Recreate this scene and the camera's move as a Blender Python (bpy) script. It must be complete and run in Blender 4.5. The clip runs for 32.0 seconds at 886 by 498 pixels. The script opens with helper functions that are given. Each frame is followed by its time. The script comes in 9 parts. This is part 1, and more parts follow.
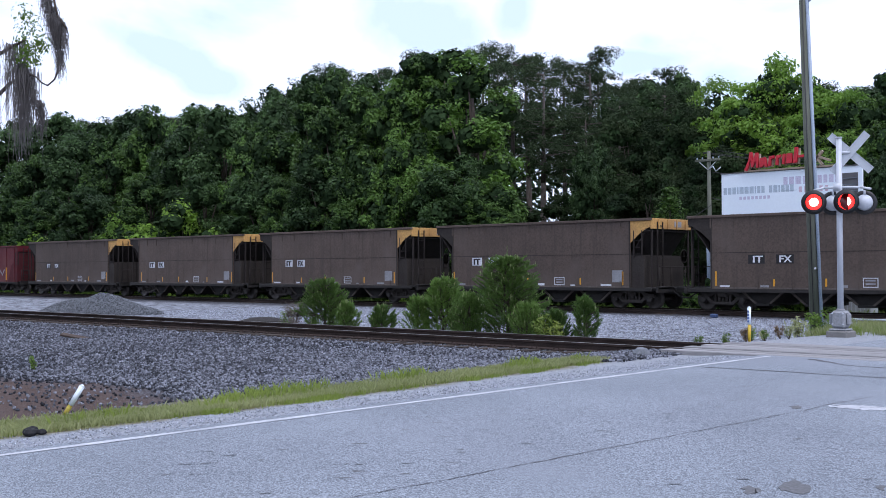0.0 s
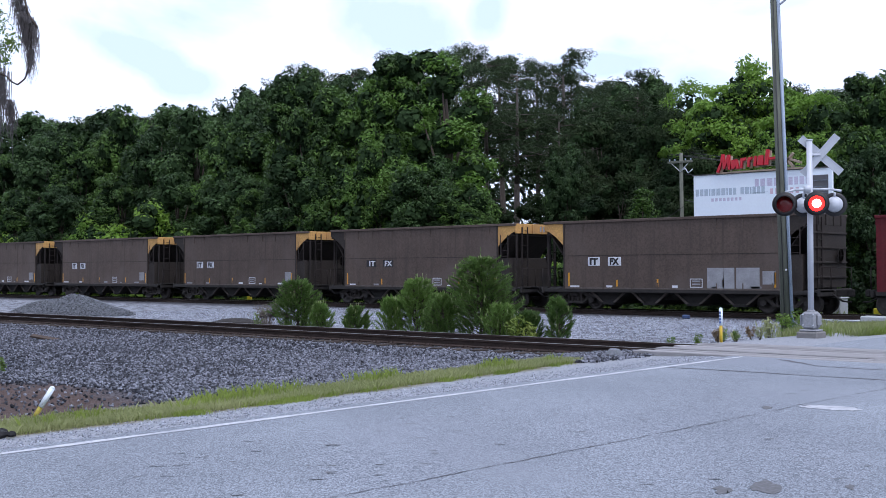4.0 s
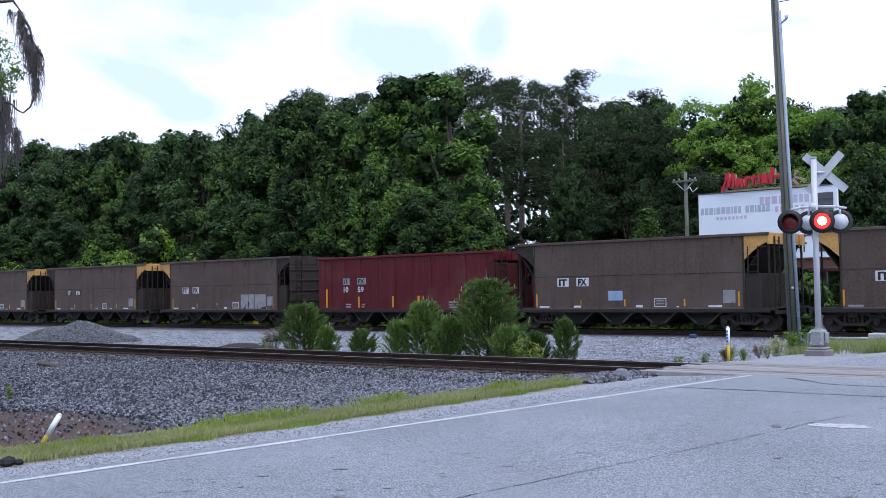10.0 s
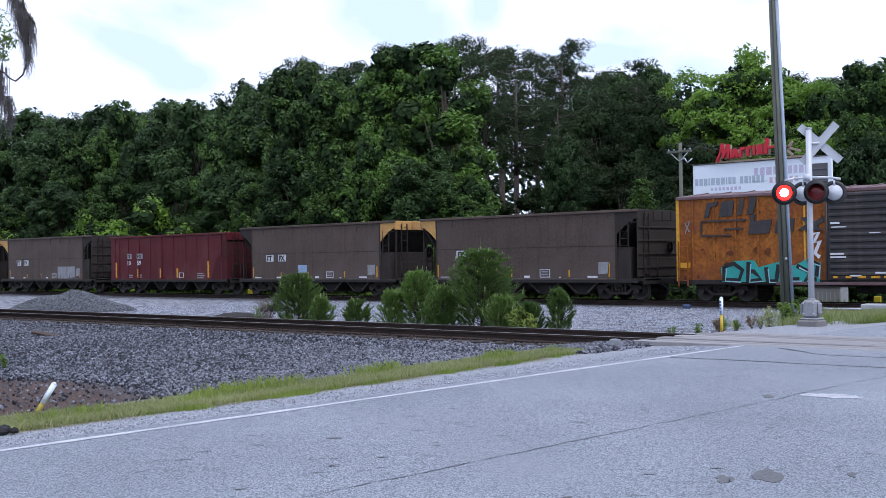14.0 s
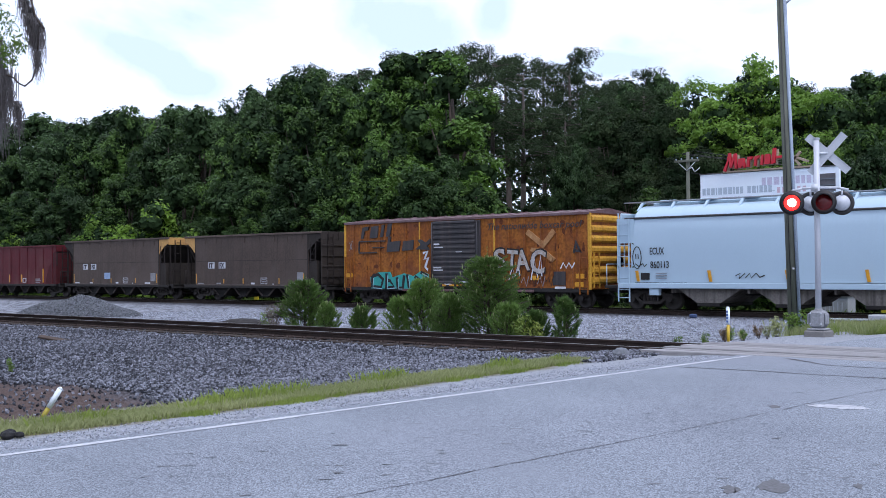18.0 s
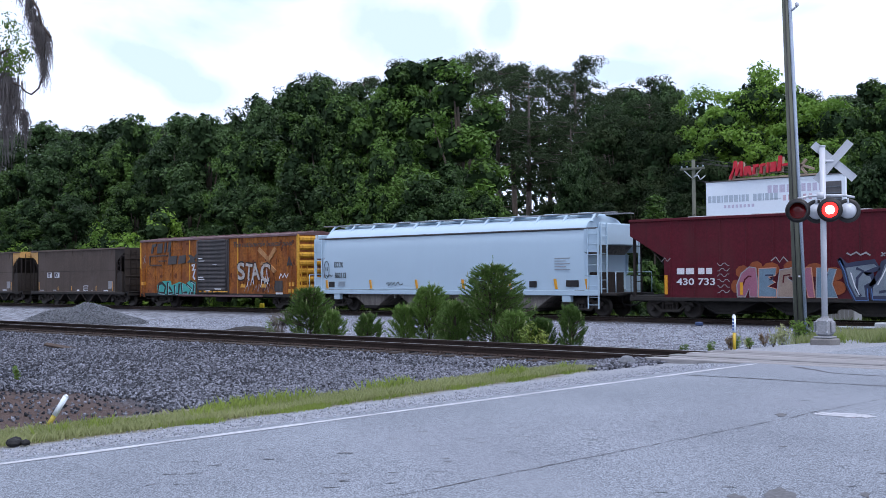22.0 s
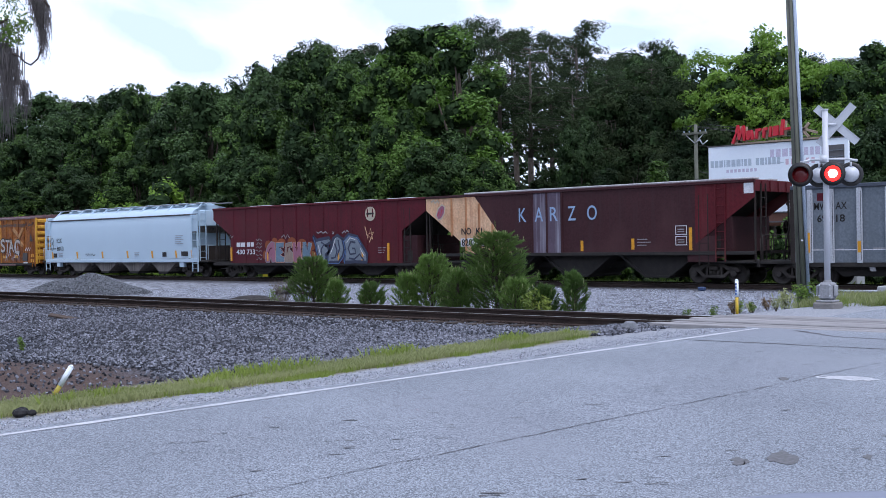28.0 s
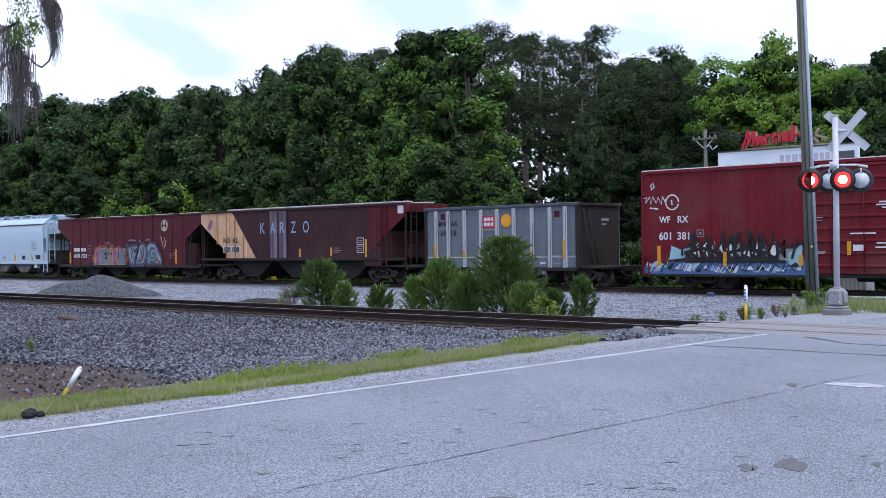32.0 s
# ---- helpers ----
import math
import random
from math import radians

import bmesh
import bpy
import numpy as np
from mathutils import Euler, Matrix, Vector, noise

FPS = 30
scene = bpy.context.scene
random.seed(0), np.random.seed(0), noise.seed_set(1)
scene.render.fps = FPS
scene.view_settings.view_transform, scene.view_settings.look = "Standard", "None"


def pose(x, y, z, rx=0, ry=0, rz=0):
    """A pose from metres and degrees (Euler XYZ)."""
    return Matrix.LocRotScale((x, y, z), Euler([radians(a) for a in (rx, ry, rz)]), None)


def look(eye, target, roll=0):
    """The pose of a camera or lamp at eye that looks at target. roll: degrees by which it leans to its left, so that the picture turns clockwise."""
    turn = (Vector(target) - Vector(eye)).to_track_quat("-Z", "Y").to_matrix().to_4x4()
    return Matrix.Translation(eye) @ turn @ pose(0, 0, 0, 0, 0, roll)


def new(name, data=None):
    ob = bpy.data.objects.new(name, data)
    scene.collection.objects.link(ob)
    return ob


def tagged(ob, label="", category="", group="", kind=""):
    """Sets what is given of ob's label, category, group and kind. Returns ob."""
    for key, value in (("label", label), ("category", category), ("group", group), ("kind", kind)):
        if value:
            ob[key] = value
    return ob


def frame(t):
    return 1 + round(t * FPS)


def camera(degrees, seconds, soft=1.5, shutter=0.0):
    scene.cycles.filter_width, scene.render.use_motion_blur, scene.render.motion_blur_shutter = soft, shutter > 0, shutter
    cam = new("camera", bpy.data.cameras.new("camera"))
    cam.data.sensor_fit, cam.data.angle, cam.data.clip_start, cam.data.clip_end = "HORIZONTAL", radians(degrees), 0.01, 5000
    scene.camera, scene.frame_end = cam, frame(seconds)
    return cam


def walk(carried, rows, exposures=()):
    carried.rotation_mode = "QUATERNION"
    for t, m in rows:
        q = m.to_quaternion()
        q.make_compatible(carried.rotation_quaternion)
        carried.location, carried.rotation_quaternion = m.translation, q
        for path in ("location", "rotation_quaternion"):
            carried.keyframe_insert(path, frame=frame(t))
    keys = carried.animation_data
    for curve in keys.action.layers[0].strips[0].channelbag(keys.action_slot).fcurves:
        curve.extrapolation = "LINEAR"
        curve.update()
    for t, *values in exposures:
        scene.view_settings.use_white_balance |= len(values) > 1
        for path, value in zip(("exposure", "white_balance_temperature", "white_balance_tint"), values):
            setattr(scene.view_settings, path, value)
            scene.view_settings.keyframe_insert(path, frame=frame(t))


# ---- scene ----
cam = camera(42.96, 32.0, 0.8)
# seconds, yaw, pitch, roll of the camera, which stays on its spot
PATH = [
    (0, 43.00, 0.97, 0.28), (0.5, 42.59, 0.93, 0.24), (1, 42.27, 0.88, 0.18), (1.5, 42.01, 0.86, 0.21),
    (2, 42.12, 0.76, 0.19), (2.5, 41.99, 0.64, 0.29), (3, 41.89, 0.63, 0.43), (3.5, 41.78, 0.86, 0.32),
    (5.5, 41.46, 1.16, 0.25), (6, 41.54, 1.11, 0.24), (6.5, 41.47, 1.12, 0.30), (7, 41.63, 1.19, 0.43),
    (7.5, 41.68, 1.36, 0.53), (8, 41.74, 1.58, 0.61), (8.5, 41.82, 1.74, 0.70), (9, 41.83, 1.90, 0.79),
    (9.5, 41.91, 2.06, 0.89), (10, 41.95, 2.15, 0.95), (10.5, 42.00, 2.14, 1.11), (11, 42.06, 2.07, 1.19),
    (11.5, 41.92, 0.75, 1.05), (12, 41.82, 0.14, 0.89), (12.5, 41.74, 0.12, 0.85), (13, 41.70, 0.44, 0.86),
    (13.5, 41.63, 0.54, 0.92), (14, 41.66, 0.62, 0.82), (14.5, 41.82, 0.72, 0.45), (16.5, 41.95, 0.94, 0.17),
    (17, 41.92, 0.94, 0.29), (17.5, 41.95, 0.97, 0.37), (18, 41.99, 1.01, 0.40), (18.5, 42.03, 1.06, 0.42),
    (19, 42.04, 1.10, 0.42), (19.5, 42.14, 1.09, 0.46), (20, 42.23, 1.08, 0.49), (20.5, 42.30, 1.06, 0.55),
    (21, 42.35, 1.05, 0.55), (21.5, 42.47, 1.15, 0.56), (22, 42.27, 1.41, 0.40), (22.5, 42.22, 1.44, 0.49),
    (23, 42.12, 1.39, 0.66), (23.5, 42.11, 1.36, 0.68), (24, 42.11, 0.67, 0.69), (24.5, 42.02, -0.06, 0.66),
    (25, 41.97, -0.45, 0.67), (25.5, 41.98, -0.57, 0.66), (27.5, 42.28, -0.26, 0.85), (28, 42.40, -0.25, 0.92),
    (28.5, 42.51, -0.23, 1.00), (29, 42.50, -0.21, 1.06), (29.5, 42.53, -0.17, 1.08), (30, 42.60, -0.13, 1.21),
    (30.5, 42.71, -0.06, 1.14), (31, 42.75, -0.09, 0.73), (31.5, 42.75, -0.11, 0.52), (32, 42.84, -0.04, 0.60),
]
EYE = (0.0, 0.0, 1.5)
walk(cam, [(t, pose(*EYE, 90 + p, r, y)) for t, y, p, r in PATH], [(0.0, 0.0, 6150.0, 19.0), (32.0, 0.0, 6150.0, 19.0)])

# ---- light ----
world = bpy.data.worlds.new("overcast_sky")
scene.world = world
world.use_nodes = True
wn, wl = world.node_tree.nodes, world.node_tree.links
wn.clear()
SUN_ELEV, SUN_AZ = 60.0, 115.0


def wnode(kind, **values):
    node = wn.new(kind)
    for key, value in values.items():
        node.inputs[key].default_value = value
    return node


sky = wn.new("ShaderNodeTexSky")
sky.sky_type, sky.sun_disc = "NISHITA", False
sky.sun_elevation, sky.sun_rotation = radians(SUN_ELEV), radians(SUN_AZ)
coords = wn.new("ShaderNodeTexCoord")
stretch = wn.new("ShaderNodeMapping")
stretch.inputs["Scale"].default_value = (1.0, 1.0, 2.6)
stretch.inputs["Location"].default_value = (1.35, 0.6, 0.3)
wl.new(coords.outputs["Generated"], stretch.inputs["Vector"])
billow = wnode("ShaderNodeTexNoise", Scale=3.1, Detail=6.0, Roughness=0.5, Distortion=0.25)
wl.new(stretch.outputs["Vector"], billow.inputs["Vector"])
cover = wn.new("ShaderNodeValToRGB")
cover.color_ramp.elements[0].position, cover.color_ramp.elements[1].position = 0.36, 0.44
wl.new(billow.outputs["Fac"], cover.inputs["Fac"])


def wmath(kind, a, c):
    node = wn.new("ShaderNodeMath")
    node.operation = kind
    for socket, value in zip(node.inputs, (a, c)):
        if isinstance(value, (int, float)):
            socket.default_value = value
        else:
            wl.new(value, socket)
    return node.outputs[0]


def wdot(vector):
    node = wn.new("ShaderNodeVectorMath")
    node.operation = "DOT_PRODUCT"
    wl.new(coords.outputs["Generated"], node.inputs[0])
    node.inputs[1].default_value = vector
    return node.outputs["Value"]


# thin places in the cloud where pale blue shows: azimuth west of north, height, slant, half width, half height in degrees
frayed = wnode("ShaderNodeTexNoise", Scale=14.0, Detail=5.0, Roughness=0.6)
wl.new(coords.outputs["Generated"], frayed.inputs["Vector"])
clouded = cover.outputs["Color"]
for west, high, slant, wide, tall in ((57.0, 10.6, -22.0, 3.6, 1.0), (54.6, 9.3, -8.0, 1.8, 0.9), (43.8, 12.2, -12.0, 3.2, 1.9), (39.3, 13.0, 75.0, 1.6, 1.1), (33.5, 10.2, 0.0, 2.6, 0.7)):
    w_, h_, s_ = radians(west), radians(high), radians(slant)
    ahead = Vector((-math.sin(w_) * math.cos(h_), math.cos(w_) * math.cos(h_), math.sin(h_)))
    along = Vector((math.cos(w_), math.sin(w_), 0.0))
    upward = along.cross(ahead)
    a_dir, b_dir = along * math.cos(s_) + upward * math.sin(s_), upward * math.cos(s_) - along * math.sin(s_)
    u_ = wmath("DIVIDE", wdot(a_dir), radians(wide))
    v_ = wmath("DIVIDE", wdot(b_dir), radians(tall))
    far_ = wmath("SQRT", wmath("ADD", wmath("MULTIPLY", u_, u_), wmath("MULTIPLY", v_, v_)), 0.0)
    far_ = wmath("ADD", far_, wmath("MULTIPLY", wmath("SUBTRACT", frayed.outputs["Fac"], 0.5), 1.6))
    behind = wmath("LESS_THAN", wdot(ahead), 0.0)
    soft_edge = wnode("ShaderNodeMapRange", **{"From Min": 0.55, "From Max": 1.15})
    wl.new(wmath("ADD", far_, wmath("MULTIPLY", behind, 9.0)), soft_edge.inputs["Value"])
    clouded = wmath("MINIMUM", clouded, soft_edge.outputs["Result"])
thin = wn.new("ShaderNodeMix")
thin.data_type = "RGBA"
thin.inputs["A"].default_value = (9.7, 12.2, 14.6, 1.0)
thin.inputs["B"].default_value = (13.2, 14.8, 17.6, 1.0)
wl.new(clouded, thin.inputs["Factor"])
blend = wn.new("ShaderNodeMix")
blend.data_type = "RGBA"
blend.inputs["Factor"].default_value = 0.9
wl.new(sky.outputs["Color"], blend.inputs["A"])
wl.new(thin.outputs["Result"], blend.inputs["B"])
back = wnode("ShaderNodeBackground", Strength=0.085)
wl.new(blend.outputs["Result"], back.inputs["Color"])
wout = wn.new("ShaderNodeOutputWorld")
wl.new(back.outputs["Background"], wout.inputs["Surface"])

sun_data = bpy.data.lights.new("sun", "SUN")
sun_data.energy, sun_data.angle, sun_data.color = 1.7, radians(12), (1.0, 0.98, 0.95)
sun = new("sun", sun_data)
_az, _el = radians(SUN_AZ), radians(SUN_ELEV)
sun.matrix_world = look((math.sin(_az) * math.cos(_el) * 80, math.cos(_az) * math.cos(_el) * 80, math.sin(_el) * 80), (0, 0, 0))
scene.view_settings.exposure = 0.0

# ---- materials ----
MATS = {}


def shade(name, base, alt=None, scale=3.0, rough=0.7, metal=0.0, bump=0.0, fine=40.0, spread=0.5, streak=None, dirt=None,
          vary=0.0, island=0.0, emit=None, clear=0.0, stretch=(1, 1, 1), speck=0.0, grain=0.28, swing=0.0):
    """A procedural surface: base and alt mixed by two sizes of noise, streaks down the walls, dirt patches, fine relief."""
    if name in MATS:
        return MATS[name]
    m = bpy.data.materials.new(name)
    m.use_nodes = True
    nt = m.node_tree
    n, l = nt.nodes, nt.links
    b = n["Principled BSDF"]
    alt = alt or tuple(c * 0.75 for c in base)
    tc = n.new("ShaderNodeTexCoord")
    mp = n.new("ShaderNodeMapping")
    mp.inputs["Scale"].default_value = stretch
    if swing:
        turn = n.new("ShaderNodeMapping")
        turn.inputs["Rotation"].default_value = (0.0, 0.0, radians(swing))
        l.new(tc.outputs["Object"], turn.inputs["Vector"])
        l.new(turn.outputs["Vector"], mp.inputs["Vector"])
    else:
        l.new(tc.outputs["Object"], mp.inputs["Vector"])

    def tex(sc, detail=4.0, vec=None):
        t = n.new("ShaderNodeTexNoise")
        t.inputs["Scale"].default_value, t.inputs["Detail"].default_value = sc, detail
        l.new((vec or mp).outputs["Vector"], t.inputs["Vector"])
        return t.outputs["Fac"]

    def ramp(sock, lo, hi):
        r = n.new("ShaderNodeMapRange")
        r.inputs["From Min"].default_value, r.inputs["From Max"].default_value = lo, hi
        l.new(sock, r.inputs["Value"])
        return r.outputs["Result"]

    def mix(fac, a, c, mode="MIX"):
        x = n.new("ShaderNodeMix")
        x.data_type, x.blend_type = "RGBA", mode
        for sock, v in ((x.inputs["Factor"], fac), (x.inputs["A"], a), (x.inputs["B"], c)):
            if isinstance(v, (int, float)):
                sock.default_value = v
            elif isinstance(v, tuple):
                sock.default_value = (*v, 1.0)
            else:
                l.new(v, sock)
        return x.outputs["Result"]

    col = mix(ramp(tex(scale), 0.5 - spread / 2, 0.5 + spread / 2), tuple(base), tuple(alt))
    col = mix(ramp(tex(fine, 2.0), 0.35, 0.7), col, mix(1.0, col, (1 - grain, 1 - grain, 1 - grain), "MULTIPLY"))
    if speck:
        vo = n.new("ShaderNodeTexVoronoi")
        vo.inputs["Scale"].default_value = speck
        l.new(mp.outputs["Vector"], vo.inputs["Vector"])
        bw = n.new("ShaderNodeSeparateColor")
        l.new(vo.outputs["Color"], bw.inputs["Color"])
        col = mix(ramp(bw.outputs["Red"], 0.0, 1.0), mix(1.0, col, (0.45, 0.45, 0.46), "MULTIPLY"), mix(1.0, col, (1.55, 1.55, 1.55), "MULTIPLY"))
    if streak:
        sm = n.new("ShaderNodeMapping")
        sm.inputs["Scale"].default_value = (5.0, 5.0, 0.25)
        l.new(tc.outputs["Object"], sm.inputs["Vector"])
        col = mix(ramp(tex(1.0, 5.0, sm), 0.5, 0.78), col, tuple(streak))
    if dirt:
        col = mix(ramp(tex(scale * 0.37 + 0.1, 6.0), 0.52, 0.72), col, tuple(dirt))
    if vary or island:
        if island:
            src = n.new("ShaderNodeNewGeometry").outputs["Random Per Island"]
        else:
            src = n.new("ShaderNodeObjectInfo").outputs["Random"]
        hs = n.new("ShaderNodeHueSaturation")
        amount = max(vary, island)
        mr = n.new("ShaderNodeMapRange")
        mr.inputs["To Min"].default_value, mr.inputs["To Max"].default_value = 1 - amount, 1 + amount
        l.new(src, mr.inputs["Value"])
        l.new(mr.outputs["Result"], hs.inputs["Value"])
        l.new(col, hs.inputs["Color"])
        col = hs.outputs["Color"]
    l.new(col, b.inputs["Base Color"])
    b.inputs["Roughness"].default_value, b.inputs["Metallic"].default_value = rough, metal
    b.inputs["Coat Weight"].default_value = clear
    if rough >= 0.6 and not metal:
        b.inputs["Specular IOR Level"].default_value = 0.22          # dusty, weathered surfaces
    if bump:
        bp = n.new("ShaderNodeBump")
        bp.inputs["Strength"].default_value = bump
        bp.inputs["Distance"].default_value = 0.02
        l.new(tex(fine, 3.0), bp.inputs["Height"])
        l.new(bp.outputs["Normal"], b.inputs["Normal"])
    if emit:
        b.inputs["Emission Color"].default_value, b.inputs["Emission Strength"].default_value = (*emit[:3], 1.0), emit[3]
    MATS[name] = m
    return m


def leafy(name, dark, light, passing=0.35, rough=0.55, gloss=0.35):
    """Leaves: colour by leaf and by clump, some light passing through."""
    if name in MATS:
        return MATS[name]
    m = bpy.data.materials.new(name)
    m.use_nodes = True
    n, l = m.node_tree.nodes, m.node_tree.links
    b = n["Principled BSDF"]
    geo = n.new("ShaderNodeNewGeometry")
    tc = n.new("ShaderNodeTexCoord")
    no = n.new("ShaderNodeTexNoise")
    no.inputs["Scale"].default_value, no.inputs["Detail"].default_value = 0.42, 3.0
    l.new(tc.outputs["Object"], no.inputs["Vector"])
    info = n.new("ShaderNodeObjectInfo")

    def math_node(op, a, c):
        x = n.new("ShaderNodeMath")
        x.operation = op
        for k, v in enumerate((a, c)):
            if isinstance(v, (int, float)):
                x.inputs[k].default_value = v
            else:
                l.new(v, x.inputs[k])
        return x.outputs[0]

    f = math_node("ADD", math_node("MULTIPLY", geo.outputs["Random Per Island"], 0.3), math_node("MULTIPLY", no.outputs["Fac"], 1.3))
    f = math_node("ADD", f, math_node("MULTIPLY", info.outputs["Random"], 0.5))
    f = math_node("SUBTRACT", f, 0.57)
    x = n.new("ShaderNodeMix")
    x.data_type, x.clamp_factor = "RGBA", True
    x.inputs["A"].default_value, x.inputs["B"].default_value = (*dark, 1), (*light, 1)
    l.new(f, x.inputs["Factor"])
    l.new(x.outputs["Result"], b.inputs["Base Color"])
    b.inputs["Roughness"].default_value = rough
    b.inputs["Specular IOR Level"].default_value = gloss
    tr = n.new("ShaderNodeBsdfTranslucent")
    l.new(x.outputs["Result"], tr.inputs["Color"])
    ms = n.new("ShaderNodeMixShader")
    ms.inputs["Fac"].default_value = passing
    l.new(b.outputs["BSDF"], ms.inputs[1])
    l.new(tr.outputs["BSDF"], ms.inputs[2])
    l.new(ms.outputs["Shader"], n["Material Output"].inputs["Surface"])
    MATS[name] = m
    return m


# ---- mesh helpers ----
class Shape:
    """Collects vertices and faces of simple solids, to become one mesh."""

    def __init__(self):
        self.v, self.f, self.smooth = [], [], []

    def add(self, verts, faces, smooth=False):
        k = len(self.v)
        self.v.extend(tuple(p) for p in verts)
        self.f.extend(tuple(i + k for i in f) for f in faces)
        self.smooth.extend([smooth] * len(faces))
        return self

    def box(self, x0, x1, y0, y1, z0, z1, c=0.0):
        """A box, its twelve edges chamfered by c."""
        if c <= 0:
            vs = [(x, y, z) for x in (x0, x1) for y in (y0, y1) for z in (z0, z1)]
            return self.add(vs, [(0, 1, 3, 2), (4, 6, 7, 5), (0, 4, 5, 1), (2, 3, 7, 6), (0, 2, 6, 4), (1, 5, 7, 3)])
        c = min(c, (x1 - x0) * 0.45, (y1 - y0) * 0.45, (z1 - z0) * 0.45)
        vs, idx = [], {}
        for a, x in enumerate((x0, x1)):
            for b, y in enumerate((y0, y1)):
                for d, z in enumerate((z0, z1)):
                    sx, sy, sz = c * (1 - 2 * a), c * (1 - 2 * b), c * (1 - 2 * d)
                    for axis in range(3):
                        idx[a, b, d, axis] = len(vs)
                        vs.append((x + (0 if axis == 0 else sx), y + (0 if axis == 1 else sy), z + (0 if axis == 2 else sz)))
        fs = []
        ring = ((0, 0), (0, 1), (1, 1), (1, 0))
        for s in (0, 1):
            fs.append([idx[s, p, q, 0] for p, q in ring])
            fs.append([idx[p, s, q, 1] for p, q in ring])
            fs.append([idx[p, q, s, 2] for p, q in ring])
        for p in (0, 1):
            for q in (0, 1):
                fs.append([idx[0, p, q, 1], idx[1, p, q, 1], idx[1, p, q, 2], idx[0, p, q, 2]])
                fs.append([idx[p, 0, q, 0], idx[p, 1, q, 0], idx[p, 1, q, 2], idx[p, 0, q, 2]])
                fs.append([idx[p, q, 0, 0], idx[p, q, 1, 0], idx[p, q, 1, 1], idx[p, q, 0, 1]])
                for s in (0, 1):
                    fs.append([idx[p, q, s, 0], idx[p, q, s, 1], idx[p, q, s, 2]])
        return self.add(vs, list(dict.fromkeys(tuple(f) for f in fs)))

    def prism(self, poly, y0, y1, axis="y"):
        """A flat outline pushed along an axis: (x, z) along y, (y, z) along x, (x, y) along z."""
        k = len(poly)
        put = {"y": lambda p, s: (p[0], s, p[1]), "x": lambda p, s: (s, p[0], p[1]), "z": lambda p, s: (p[0], p[1], s)}[axis]
        vs = [put(p, y0) for p in poly] + [put(p, y1) for p in poly]
        fs = [tuple(range(k)), tuple(range(2 * k - 1, k - 1, -1))]
        fs += [(i, (i + 1) % k, k + (i + 1) % k, k + i) for i in range(k)]
        return self.add(vs, fs)

    def rod(self, a, b, r, n=8, r2=None, smooth=True):
        a, b = Vector(a), Vector(b)
        q = (b - a).to_track_quat("Z", "Y")
        r2 = r if r2 is None else r2
        vs = []
        for p, rad in ((a, r), (b, r2)):
            vs += [p + q @ Vector((rad * math.cos(2 * math.pi * i / n), rad * math.sin(2 * math.pi * i / n), 0)) for i in range(n)]
        self.add(vs, [(i, (i + 1) % n, n + (i + 1) % n, n + i) for i in range(n)], smooth)
        k = len(self.v) - 2 * n
        self.f += [tuple(k + i for i in range(n - 1, -1, -1)), tuple(k + n + i for i in range(n))]
        self.smooth += [False, False]
        return self

    def pipe(self, pts, r, n=6):
        for a, b in zip(pts, pts[1:]):
            self.rod(a, b, r, n)
        return self

    def lathe(self, profile, centre, axis="y", n=20, smooth=True):
        """(radius, height) pairs turned round an axis through centre."""
        c = Vector(centre)
        put = {"y": lambda r, h, a: (r * math.cos(a), h, r * math.sin(a)), "z": lambda r, h, a: (r * math.cos(a), r * math.sin(a), h),
               "x": lambda r, h, a: (h, r * math.cos(a), r * math.sin(a))}[axis]
        vs = [c + Vector(put(r, h, 2 * math.pi * i / n)) for r, h in profile for i in range(n)]
        fs = [(j * n + i, j * n + (i + 1) % n, (j + 1) * n + (i + 1) % n, (j + 1) * n + i) for j in range(len(profile) - 1) for i in range(n)]
        self.add(vs, fs, smooth)
        k = len(self.v) - n * len(profile)
        if profile[0][0] > 1e-4:
            self.f.append(tuple(k + i for i in range(n))), self.smooth.append(False)
        if profile[-1][0] > 1e-4:
            self.f.append(tuple(k + (len(profile) - 1) * n + i for i in range(n))), self.smooth.append(False)
        return self

    def mesh(self, name, material, fix=True):
        me = bpy.data.meshes.new(name)
        me.from_pydata(self.v, [], self.f)
        if fix and len(self.f) < 30000:
            bm = bmesh.new()
            bm.from_mesh(me)
            bmesh.ops.recalc_face_normals(bm, faces=bm.faces)
            bm.to_mesh(me)
            bm.free()
        me.polygons.foreach_set("use_smooth", self.smooth)
        me.materials.append(material)
        me.update()
        return me


def part(name, shape, material, parent, label=""):
    """One mesh object under a thing or a part."""
    me = shape if isinstance(shape, bpy.types.Mesh) else shape.mesh(name, material)
    ob = new(name, me)
    ob.parent = parent
    if label:
        tagged(ob, label)
    return ob


def thing(name, m, label, category, group="", kind=""):
    ob = new(name)
    ob.matrix_world = m
    ob.empty_display_size = 0.1
    return tagged(ob, label, category, group, kind)


def solid(name, shape, material, m, label, category="", group="", kind=""):
    """A thing made of a single mesh."""
    ob = new(name, shape if isinstance(shape, bpy.types.Mesh) else shape.mesh(name, material))
    ob.matrix_world = m
    return tagged(ob, label, category, group, kind)


